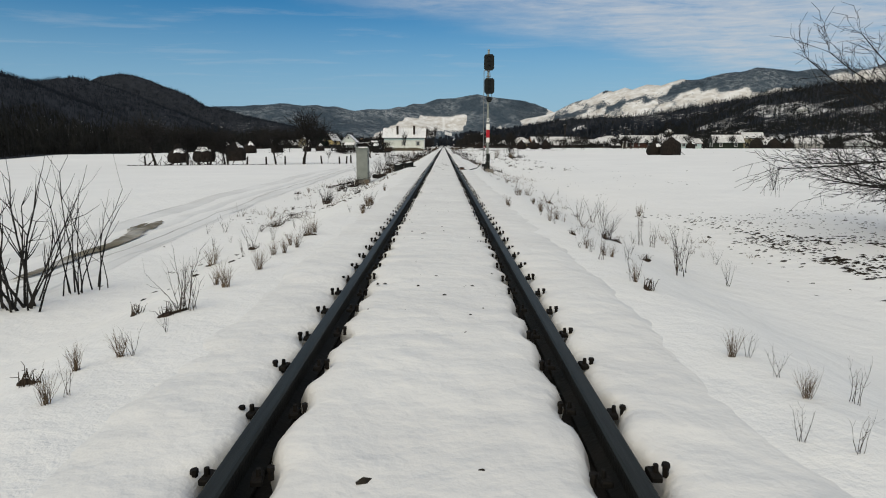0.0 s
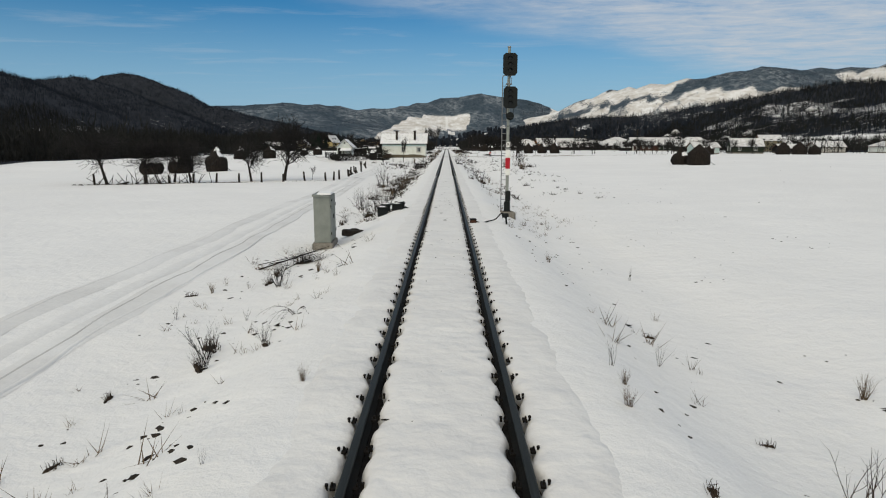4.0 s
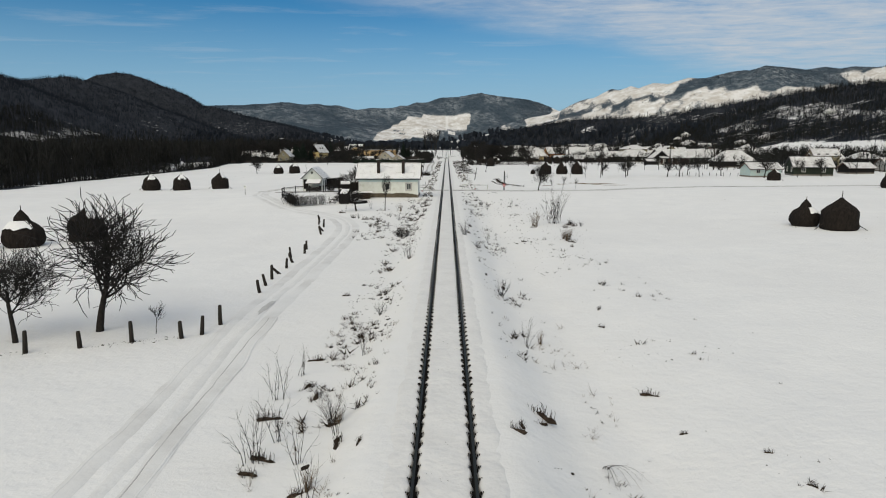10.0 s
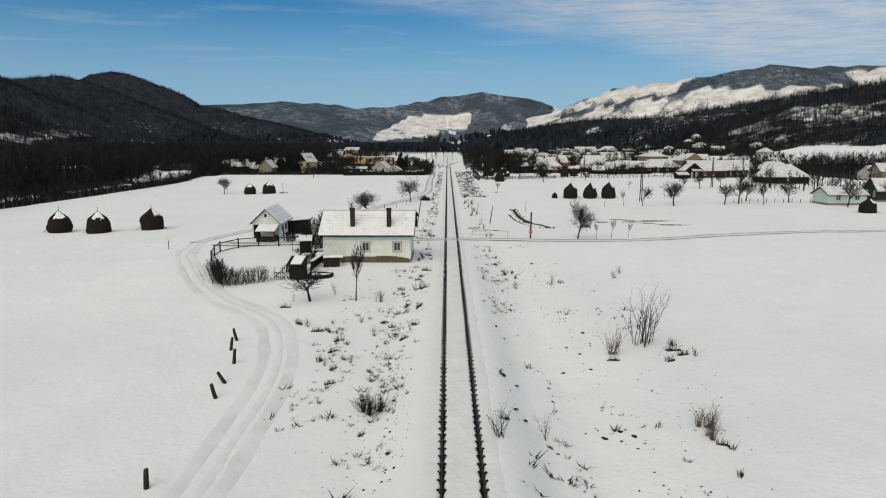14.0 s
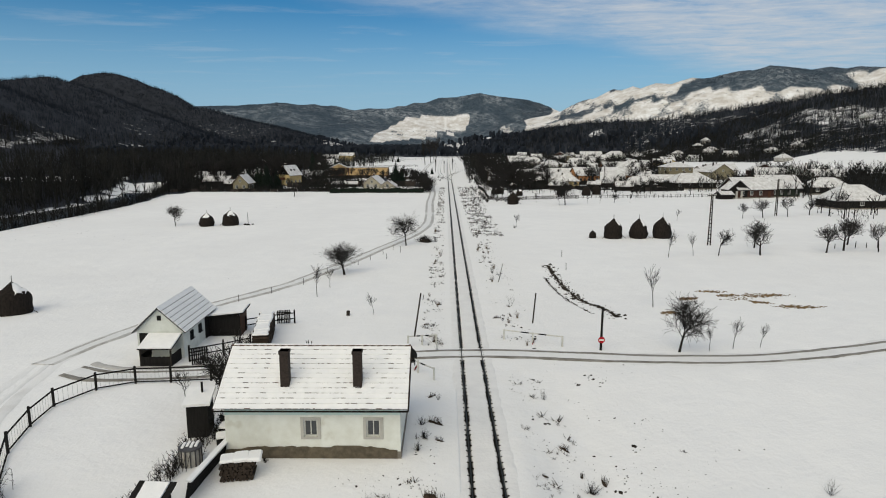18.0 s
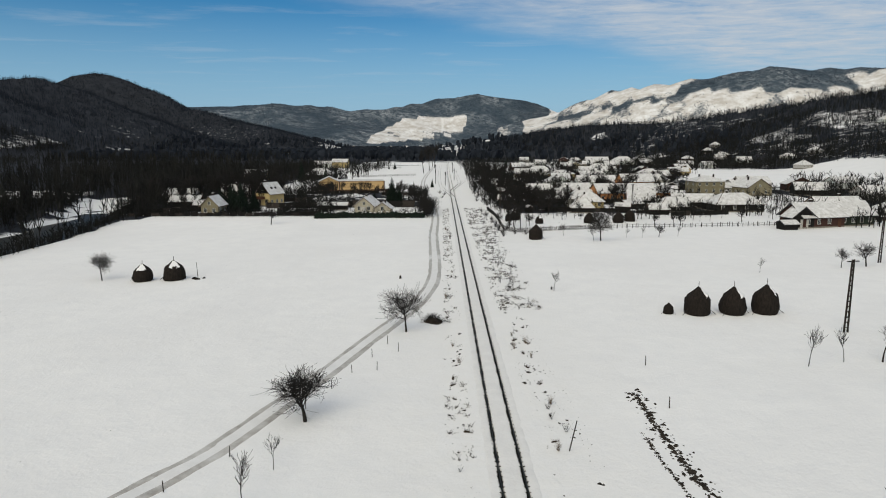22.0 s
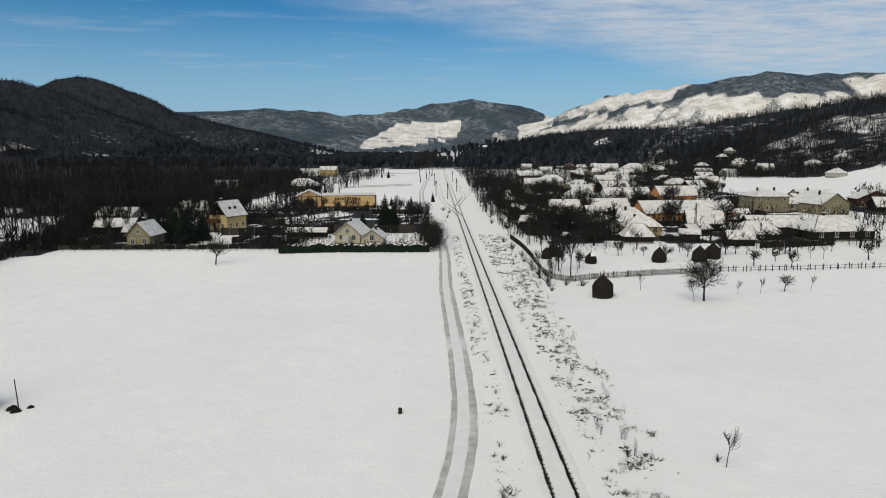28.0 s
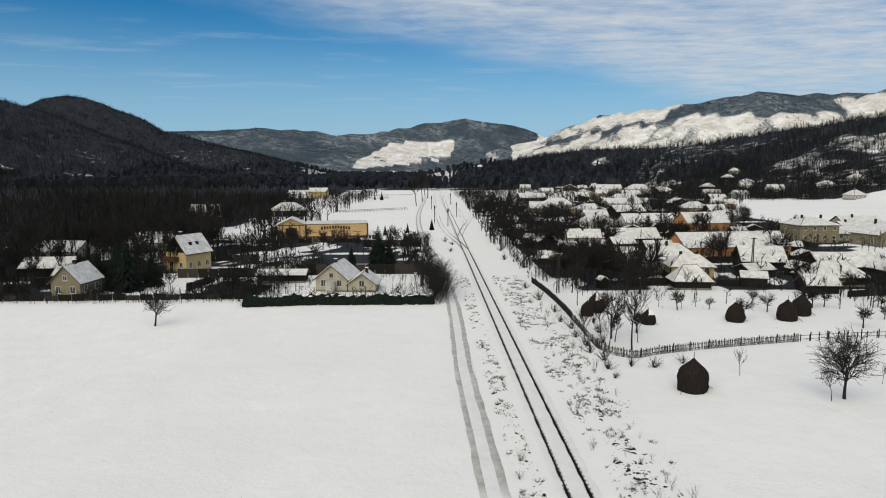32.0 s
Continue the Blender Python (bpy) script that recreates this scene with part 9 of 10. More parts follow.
    # west bank, middle
    for k, x, y, s in (("clump2", -4.4, 45.8, 1.19), ("bush0", -4.31, 46.4, 0.38), ("clump2", -3.4, 47.2, 1.6), ("stalk1", -5.21, 47.4, 0.94), ("clump0", -5.23, 48, 0.73),
                       ("bush2", -3.6, 48, 1), ("arch0", -4.74, 48.4, 0.95), ("sapling1", -3.2, 49, 1.3), ("sapling2", -3.6, 51, 1), ("bush0", -2.9, 51.5, 0.9),
                       ("bush2", -4.46, 52.2, 1.13), ("clump1", -4.35, 52.2, 0.88), ("stalk2", -2.37, 53.2, 0.68), ("clump0", -3.71, 53.4, 0.77), ("stalk0", -3.21, 55.4, 1.36),
                       ("bush1", -3, 56, 1), ("sapling0", -4.4, 60.2, 1.2), ("tuft1", -3.49, 60.7, 0.59), ("clump0", -3.5, 62.8, 1.8), ("bush2", -3.3, 63.6, 1.1),
                       ("clump1", -3.1, 64.4, 1.8), ("bush0", -2.9, 65.4, 0.8), ("clump0", -3.91, 66, 1.92), ("clump2", -3.05, 66.1, 1.69), ("tuft1", -3.5, 68.5, 0.6),
                       ("stalk1", -3.3, 68.9, 1.42), ("tuft2", -3.43, 69.5, 0.77), ("clump2", -3.63, 69.5, 1.08), ("clump1", -5.2, 70.4, 1.35), ("sapling1", -5.3, 71.1, 1.88),
                       ("stalk1", -4.08, 71.1, 1.55), ("clump0", -2.36, 71.2, 0.77), ("clump0", -5.1, 71.3, 1.6), ("clump2", -3, 71.6, 1.4), ("sapling1", -3.2, 72.4, 1.4),
                       ("sapling2", -5, 72.4, 1.5), ("tuft0", -3.3, 73.2, 0.6), ("bush1", -3.46, 73.3, 1.03), ("clump1", -3.42, 73.3, 1.12), ("clump0", -5.69, 74, 1.65),
                       ("sapling0", -5.73, 75.7, 1.84), ("clump1", -4.5, 76, 1.4), ("clump2", -5.01, 76.8, 1.15), ("stalk0", -5.46, 78, 1.25), ("clump0", -5.3, 79.7, 1.31),
                       ("sapling0", -3.4, 80, 1.1), ("clump1", -3.24, 82, 1), ("clump1", -3.84, 82.7, 1.23), ("bush1", -3.3, 86, 0.8), ("stalk2", -2.96, 87.3, 0.9),
                       ("clump2", -5.79, 91, 1.54), ("clump0", -3.94, 98.2, 1.85)):
        put(k, x, y, s)
    # west bank, towards the crossing
    for k, x, y, s in (("clump1", -2.6, 100.2, 1.6), ("sapling1", -2.7, 100.4, 1.3), ("sapling2", -3.1, 102, 1), ("arch2", -3.48, 109, 0.71), ("clump0", -2.88, 109.8, 1.12),
                       ("stalk0", -3.3, 110.5, 0.85), ("clump2", -4.37, 112.2, 1.42), ("scrub0", -4.23, 114.2, 2.04), ("scrub1", -3.8, 114.5, 1.84), ("scrub2", -4.61, 114.5, 1.7),
                       ("clump1", -4.85, 115.8, 1.12), ("clump2", -6.8, 118, 2), ("stalk2", -3.27, 119.4, 0.84), ("clump0", -4.88, 119.6, 1.5), ("clump2", -7.03, 120.1, 2.04),
                       ("bush2", -7.6, 120.5, 0.74), ("bush1", -6.2, 121, 0.9), ("clump1", -8.07, 121.3, 2.38), ("clump0", -7.6, 123, 2.2), ("bush0", -7.61, 124.3, 0.81),
                       ("clump1", -3.33, 124.9, 2), ("clump0", -7.56, 125.1, 2.31), ("bush2", -5.4, 126, 1), ("clump2", -9.39, 126.9, 2.73), ("clump2", -8.6, 127, 2),
                       ("clump0", -2.72, 127.2, 2.08), ("clump1", -4.4, 128, 2), ("bush1", -10.22, 128.1, 0.97), ("clump1", -10.96, 128.7, 2.85), ("bush0", -6.6, 129, 0.9),
                       ("bush1", -3.55, 131.2, 0.84), ("clump2", -2.65, 131.8, 2.96), ("clump0", -12.98, 132.8, 2.42), ("clump0", -3.6, 133, 2.2), ("stalk1", -6.21, 134.3, 1.63),
                       ("stalk0", -12.73, 134.4, 1.39), ("tuft1", -5.77, 134.4, 1.17), ("sapling0", -4.2, 136, 1), ("sapling1", -9.8, 136.5, 1.2), ("clump1", -2.53, 137.8, 2.96),
                       ("bush1", -3.3, 138, 0.9), ("bush0", -2.82, 139.1, 0.88), ("clump1", -3.2, 141, 2), ("bush1", -2.88, 141.8, 0.68), ("clump2", -3.83, 142, 1.54),
                       ("clump0", -2.89, 142.1, 1.77), ("stalk0", -5.38, 143.9, 1.08), ("arch2", -5.24, 143.9, 0.9), ("clump0", -2.51, 144.5, 3), ("clump1", -2.34, 149.8, 1.62),
                       ("clump2", -2.45, 151.9, 3), ("bush0", -2.43, 155.2, 0.7), ("clump0", -2.83, 155.7, 1.81)):
        put(k, x, y, s)
    # east bank and berm, start
    for k, x, y, s in (("bush0", 3.05, 19.9, 0.52), ("clump0", 3.29, 20.6, 0.45), ("clump1", 3.42, 20.6, 0.45), ("tuft1", 1.89, 19.4, 0.19), ("stalk1", 1.88, 20.4, 0.24),
                       ("stalk0", 1.88, 16.6, 0.32), ("tuft2", 1.83, 16.3, 0.16), ("stalk2", 2.73, 17.5, 0.24), ("sapling1", 3.60, 17.8, 0.67), ("tuft0", 1.94, 15.9, 0.16),
                       ("stalk1", 1.91, 16.3, 0.19), ("stalk0", 1.81, 16.0, 0.19), ("tuft1", 2.04, 15.9, 0.16), ("stalk2", 2.26, 16.0, 0.21), ("clump2", 1.92, 17.7, 0.45),
                       ("stalk1", 2.07, 17.9, 0.18), ("stalk0", 4.00, 21.1, 0.51), ("stalk2", 3.92, 24.8, 0.69), ("stalk1", 4.15, 24.9, 0.76), ("sapling0", 14.09, 35.5, 1.59),
                       ("clump0", 2.75, 16.9, 0.45), ("stalk2", 1.74, 16.3, 0.16), ("tuft0", 2.05, 25.8, 0.26), ("tuft1", 1.41, 21.6, 0.16), ("tuft2", 2.14, 23.2, 0.16),
                       ("stalk2", 1.76, 11, 0.18), ("stalk1", 1.58, 11.1, 0.2), ("tuft0", 1.89, 11.6, 0.18), ("stalk0", 2.21, 11.7, 0.26), ("stalk2", 1.89, 11.9, 0.18),
                       ("tuft2", 1.78, 12.2, 0.18), ("stalk1", 1.88, 12.2, 0.18), ("clump1", 1.89, 14.1, 0.5), ("stalk2", 1.85, 14.4, 0.29), ("tuft1", 1.87, 14.4, 0.19),
                       ("stalk0", 1.82, 15.5, 0.31), ("stalk0", 3.16, 16.8, 0.65), ("stalk1", 4.04, 17.2, 0.44), ("clump0", 2.59, 18.4, 0.5), ("stalk1", 1.86, 18.8, 0.26),
                       ("stalk2", 4.9, 19.6, 0.33), ("tuft0", 2.22, 20.6, 0.26), ("stalk0", 4.23, 21, 0.54), ("tuft1", 2.02, 21.3, 0.25), ("stalk0", 2.05, 21.6, 0.33),
                       ("tuft2", 1.4, 21.9, 0.23), ("stalk1", 1.45, 23.2, 0.18), ("stalk1", 3.29, 23.5, 0.7),
                       ("stalk2", 2.55, 23.6, 0.18), ("clump0", 2.26, 24.1, 0.5), ("stalk0", 5.25, 25.1, 0.66), ("clump1", 3.75, 26.1, 0.5), ("tuft1", 2.24, 26.6, 0.23),
                       ("stalk2", 2.24, 27.2, 0.38), ("clump2", 3.65, 30.2, 0.5), ("tuft0", 2.75, 35.6, 0.28)):
        put(k, x, y, s)
    # east bank and berm, middle
    for k, x, y, s in (("sapling0", 2.7, 66.1, 1), ("clump0", 4, 69, 1), ("clump2", 9.61, 70.2, 0.62), ("arch1", 4.48, 71.4, 1.07), ("clump1", 2.05, 71.8, 1.15),
                       ("clump1", 9.32, 72, 0.65), ("clump2", 2.2, 72.2, 0.9), ("clump1", 2.95, 73, 1), ("clump2", 7.43, 73.4, 0.62), ("clump0", 3.06, 73.7, 1.85),
                       ("clump0", 7.31, 76.4, 1.35), ("sapling1", 3.6, 82, 1.2), ("tuft1", 4.27, 82.5, 0.68), ("clump1", 7.64, 84.8, 0.88), ("clump0", 8.29, 88.1, 0.96),
                       ("bush0", 3.2, 90, 1), ("clump2", 3.52, 93.1, 1.88), ("bush0", 3.69, 94.1, 0.72), ("clump2", 2.6, 95, 1.2)):
        put(k, x, y, s)
    # east bank and berm, towards the crossing
    for k, x, y, s in (("bush1", 2.5, 105, 0.8), ("clump0", 2.5, 105.2, 1.4), ("clump1", 10.86, 108.7, 1.58), ("bush0", 1.64, 110.3, 2.01), ("clump1", 11.2, 111.2, 1.8),
                       ("clump1", 3.9, 111.4, 1.2), ("tuft1", 11, 111.6, 1.1), ("bush0", 10.9, 112, 1), ("sapling2", 3.8, 112.1, 1.6), ("clump0", 1.92, 112.2, 1.38),
                       ("arch1", 2.19, 112.4, 1.05), ("bush2", 11.36, 112.5, 1.03), ("tuft0", 11.31, 112.8, 1.38), ("tuft1", 10.88, 113, 1.04), ("clump1", 2.41, 117.8, 1.19),
                       ("clump2", 2.3, 118, 1.4), ("clump2", 9.36, 122, 2.19), ("clump1", 12.73, 122, 2.5), ("bush1", 14.61, 122.9, 0.98), ("tuft0", 9.62, 123, 1.89),
                       ("clump2", 14.01, 123.2, 2.62), ("clump0", 13.58, 123.9, 3), ("sapling0", 11.8, 124.5, 4), ("scrub0", 13.84, 124.7, 1.16), ("sapling2", 12, 124.8, 3.8),
                       ("sapling1", 12.4, 125.2, 3.6), ("bush1", 5.6, 141, 1.2), ("arch0", 3.99, 141.4, 1.44), ("sapling2", 8.9, 141.4, 1.2), ("bush2", 2.73, 141.9, 0.86),
                       ("bush1", 14.99, 143.6, 1.2), ("clump0", 15.09, 143.6, 1.04), ("clump1", 7.8, 144.6, 1), ("clump2", 6, 145, 2), ("bush2", 15.97, 145.5, 1.02),
                       ("scrub1", 5.04, 146.1, 1.22), ("clump2", 2.82, 146.8, 1), ("clump1", 5.86, 147.1, 2.08), ("clump0", 4.85, 147.6, 1.31), ("clump0", 4.4, 150, 1.8),
                       ("bush2", 4.2, 156, 0.9), ("clump1", 4, 175, 1.4), ("sapling0", 4.4, 178.4, 1.4), ("bush0", 4.5, 192, 1)):
        put(k, x, y, s)
    for i in range(10):
        left = i % 2
        y = rnd.uniform(12, 36)
        x = rnd.uniform(-5.6, -3.0) if left else rnd.uniform(3.0, 6.5)
        put(rnd.choice(("stalk0", "stalk1", "stalk2", "tuft0", "tuft2")), x, y, rnd.uniform(0.2, 0.45))
    # banks further on, thicker towards the village
    for i in range(120):
        y = rnd.uniform(165, 345)
        east = rnd.random() < 0.62
        x = rnd.uniform(2.6, 4.6 + max(0, (y - 210) * 0.022)) if east else rnd.uniform(-3.9, -2.3)
        k = rnd.choice(("clump0", "clump1", "clump2", "bush0", "bush1", "tuft0", "tuft1", "stalk0")) if y < 240 or not east else rnd.choice(("clump0", "clump1", "clump2", "bush0", "bush2", "sapling0", "sapling1"))
        put(k, x, y, rnd.uniform(0.5, 1.1) * (2.0 if k.startswith("clump") else 1.0))
    for x, y, s in ((11.0, 236, 1.0), (9.2, 287, 1.5), (9.4, 290, 2.4), (9.8, 293, 2.8), (8.9, 296, 2.6), (9.4, 299, 2.8), (8.8, 303, 2.4), (9.2, 307, 2.6), (8.6, 311, 2.4), (9.0, 317, 2.6), (11.6, 300, 2.6), (12.4, 305, 2.8), (13.0, 310, 2.4), (8.2, 326, 3.2), (7.5, 336, 2.6), (12.2, 291, 2.2), (14.6, 290.5, 2.4),
                    (18.2, 291.8, 2.0), (-9.8, 337, 3.0), (-9.4, 346, 3.4), (-4.2, 388, 2.2), (-3.2, 402, 2.4), (-5.0, 410, 2.8), (8, 372, 3.0), (9, 388, 3.2), (11, 360, 3.4)):
        put(rnd.choice(("scrub0", "scrub1", "scrub2")), x, y, s)
    for i in range(70):
        y = rnd.uniform(226, 320)
        put(rnd.choice(("sapling0", "sapling1", "sapling2", "stalk0", "stalk1", "bush1")), rnd.uniform(3.4, 7.2) + (y - 226) * 0.02, y, rnd.uniform(0.7, 1.5))
    # dark scrub beside the keeper's sheds
    for k, x, y, z in (("scrub0", -16.9, 153.4, 1.3), ("scrub1", -14.3, 149.8, 0.8), ("bush2", -15.7, 146.4, 1.0), ("scrub2", -13.0, 151.6, 0.9)):
        put(k, x, y, z)
    # the brush pile below the lane tree, and brushwood near the cabinet
    hp = thing("brush_heap", pose(-5.3, 220.6, gz(-5.3, 220.6)), "dark heap of cut brushwood on the snow", "brush heap")
    V, F = bush_mesh(700, 150, 1.0, 86, 3, 0.026)
    part("brushwood", array_mesh("brushwood", V * np.array([1.75, 1.1, 1.15]), F, M["twig"]), None, hp)["kind"] = "stuff"
    part("core", Geo().lathe([(1.0, -0.1), (0.85, 0.2), (0.55, 0.42), (0.2, 0.5)], 14, 0.4, rnd), "clod", hp)
    hp = thing("brush_heap", pose(-3.9, 36.6, gz(-3.9, 36.6), 0, 0, 25), "low heap of twigs and dead branches by the cabinet", "brush heap")
    V, F = bush_mesh(702, 80, 1.0, 80, 3, 0.007)
    part("brushwood", array_mesh("brushwood", V * np.array([1.0, 0.6, 0.5]), F, M["twig"]), None, hp)["kind"] = "stuff"
    for k in range(5):
        part("branch", Geo().tube((rnd.uniform(-1.5, -0.6), rnd.uniform(-0.7, 0.3), 0.02), (rnd.uniform(0.2, 1.1), rnd.uniform(-0.3, 0.6), rnd.uniform(0.15, 0.4)), 0.013, 0.006, 5), "twig", hp)
    part("dead_grass", array_mesh("dead_grass", *clump_mesh(690, 0.5, 0.22), M["weed"]), None, hp)["kind"] = "stuff"
    for x, y, sc in ((-3.4, 148.6, 0.9), (-3.1, 150.0, 1.0), (-3.3, 151.6, 0.9), (-12.2, 147.2, 0.5), (-10.9, 147.35, 0.7)):
        put("scrub1", x, y, sc)
    # hedges
    def hedge(name, pts, width, height, label, material="weed", n=260):
        V, F = [], []
        h = thing(name, pose(0, 0, 0), label, "hedge", "hedges")
        segs = []
        L = smooth_line(pts, 0.5)
        for i in range(n):
            x, y = L[rnd.randrange(len(L))]
            x, y = x + rnd.gauss(0, width * 0.35), y + rnd.gauss(0, width * 0.35)
            z = gz(x, y)
            d = Vector((rnd.gauss(0, .35), rnd.gauss(0, .35), 1)).normalized()
            p = Vector((x, y, z - 0.05))
            for s in range(4):
                q = p + d * height * rnd.uniform(0.18, 0.3)
                segs.append((p, q, 0.014, 0.011, 1))
                for j in range(3):
                    e = (d + Vector((rnd.gauss(0, .9), rnd.gauss(0, .9), rnd.gauss(0.2, .5)))).normalized()
                    segs.append((q, q + e * height * rnd.uniform(0.1, 0.25), 0.009, 0.005, 1))
                p = q
        part("brushwood", array_mesh("brushwood", *tube_arrays(segs, 3), M["twig"]), None, h)
        if material != "spruce":
            return
        # dense clipped body with an uneven top
        body, ring = Geo(), [(-.5, -.1), (-.52, .3), (-.5, .6), (-.4, .8), (0, .9), (.4, .8), (.5, .6), (.52, .3), (.5, -.1)]
        pts = []
        for k, (x, y) in enumerate(L):
            a, b = L[max(k - 1, 0)], L[min(k + 1, len(L) - 1)]
            d = Vector((b[0] - a[0], b[1] - a[1], 0)).normalized()
            z = gz(x, y)
            hh = height * (0.4 + 1.0 * float(fbm(np.array([x / 2.5]), np.array([y / 2.5]), 15)[0]))
            for u, w in ring:
                q = u * width * rnd.uniform(0.8, 1.25)
                pts.append((x + d.y * q + rnd.gauss(0, .06), y - d.x * q + rnd.gauss(0, .06), z + w * hh + rnd.gauss(0, .17)))
        n = len(ring)
        body.add(pts, [(k * n + i, k * n + i + 1, (k + 1) * n + i + 1, (k + 1) * n + i) for k in range(len(L) - 1) for i in range(n - 1)])
        part("body", body, material, h)

    hedge("garden_hedge", [(-21.2, 141.2), (-20.2, 139.8), (-18.6, 140.2), (-17.0, 141.0)], 1.2, 1.3, "thick bare hedge at the garden's corner", "twig", 250)
    hedge("garden_hedge", [(-22.6, 144.6), (-21.6, 142.2)], 0.9, 1.2, "bare hedge along the garden fence", "twig", 130)
    hedge("yard_brush", [(-15.6, 143.6), (-15.0, 146.2), (-14.9, 148.6), (-14.5, 151.4)], 0.7, 0.8, "low dark brushwood along the yard path", "twig", 240)
    hedge("yard_brush", [(-16.4, 157.0), (-14.6, 156.0), (-13.4, 157.4)], 1.0, 1.7, "tangled dark brushwood behind the house", "twig", 200)
    hedge("evergreen_hedge", [(-39.5, 323.2), (-30, 324.2), (-20, 324.4), (-9, 324.4)], 1.5, 1.9, "dark clipped hedge with flecks of snow", "spruce", 420)
    hedge("evergreen_hedge", [(-8.4, 325), (-8.2, 332), (-8.8, 340), (-9.6, 350)], 2.4, 4.0, "tall dark overgrown hedge beside the lane", "twig", 900)
    sn = Geo()
    for k in range(34):
        x = rnd.uniform(-39, -9)
        sn.box(x, 324.0 + rnd.uniform(-.4, .2), gz(x, 324) + rnd.uniform(1.3, 1.75), rnd.uniform(0.3, 0.9), 0.5, 0.12, rnd.uniform(0, 90), 0.05)
    fl = thing("snow_lumps", pose(0, 0, 0), "lumps of snow caught on top of the hedge", "snow")
    part("lump", sn, "snow_cap", fl)
    wall = thing("garden_wall", pose(0, 0, 0), "long dark boundary fence of weathered panels", "fence")
    for k in range(24):
        x = -92 + k * 2.2
        part("panel", Geo().box(x, 327.5 + 0.05 * k, gz(x, 327) - 0.2, 2.1, 0.08, 1.1 + 0.12 * (k % 3)), "dark_wood" if k % 3 else "plank", wall)
    ct = thing("court_fence", pose(0, 0, 0), "tall thin fence posts round a snowy court", "fence")
    for k in range(26):
        t = k / 25
        x, y = -56 + 35 * t, 531 + 24 * t
        part("post", Geo().box(x, y, gz(x, y), 0.14, 0.14, 1.3), "pole", ct)
        x, y = -78 + 40 * t, 655 + 18 * t
        part("post", Geo().box(x, y, gz(x, y), 0.16, 0.16, 4.0), "grey_metal", ct)
    part("rail", Geo().tube((-56, 531, 1.2), (-21, 555, 1.2), 0.07, 0.07, 4).tube((-56, 531, 0.6), (-21, 555, 0.6), 0.07, 0.07, 4), "pole", ct)
    part("rail", Geo().tube((-78, 655, 1.2), (-38, 673, 1.2), 0.09, 0.09, 4).tube((-85, 690, 1.4), (-22, 718, 1.4), 0.12, 0.12, 4), "pole", ct)


make_bushes()


def lump(seed):
    r = np.random.RandomState(seed)
    a = np.arange(5) * 2 * np.pi / 5
    rim = np.stack([np.cos(a) * r.uniform(.6, 1.2, 5), np.sin(a) * r.uniform(.6, 1.2, 5), r.uniform(-.15, .1, 5)], 1)
    pts = np.concatenate([rim, [[r.uniform(-.2, .2), r.uniform(-.2, .2), r.uniform(.5, .9)]]])
    return pts, np.array([(i, (i + 1) % 5, 5) for i in range(5)])


def spray(seed, w=0.08):
    """A few dead stems lying over one another."""
    r = np.random.RandomState(seed)
    pts, f = [], []
    for k in range(9):
        a, t = r.uniform(0, 6.28), r.uniform(0.1, 1.2)
        b = np.array([np.cos(a) * np.cos(t), np.sin(a) * np.cos(t), np.sin(t)]) * r.uniform(0.6, 1.3)
        o = np.array([r.uniform(-.3, .3), r.uniform(-.3, .3), -.05])
        n = len(pts)
        for i in range(3):
            q = 2 * np.pi * i / 3
            pts.append(o + np.array([w * np.cos(q), w * np.sin(q), 0]))
        pts.append(o + b)
        f += [(n, n + 1, n + 3), (n + 1, n + 2, n + 3), (n + 2, n, n + 3)]
    return np.array(pts), np.array(f)


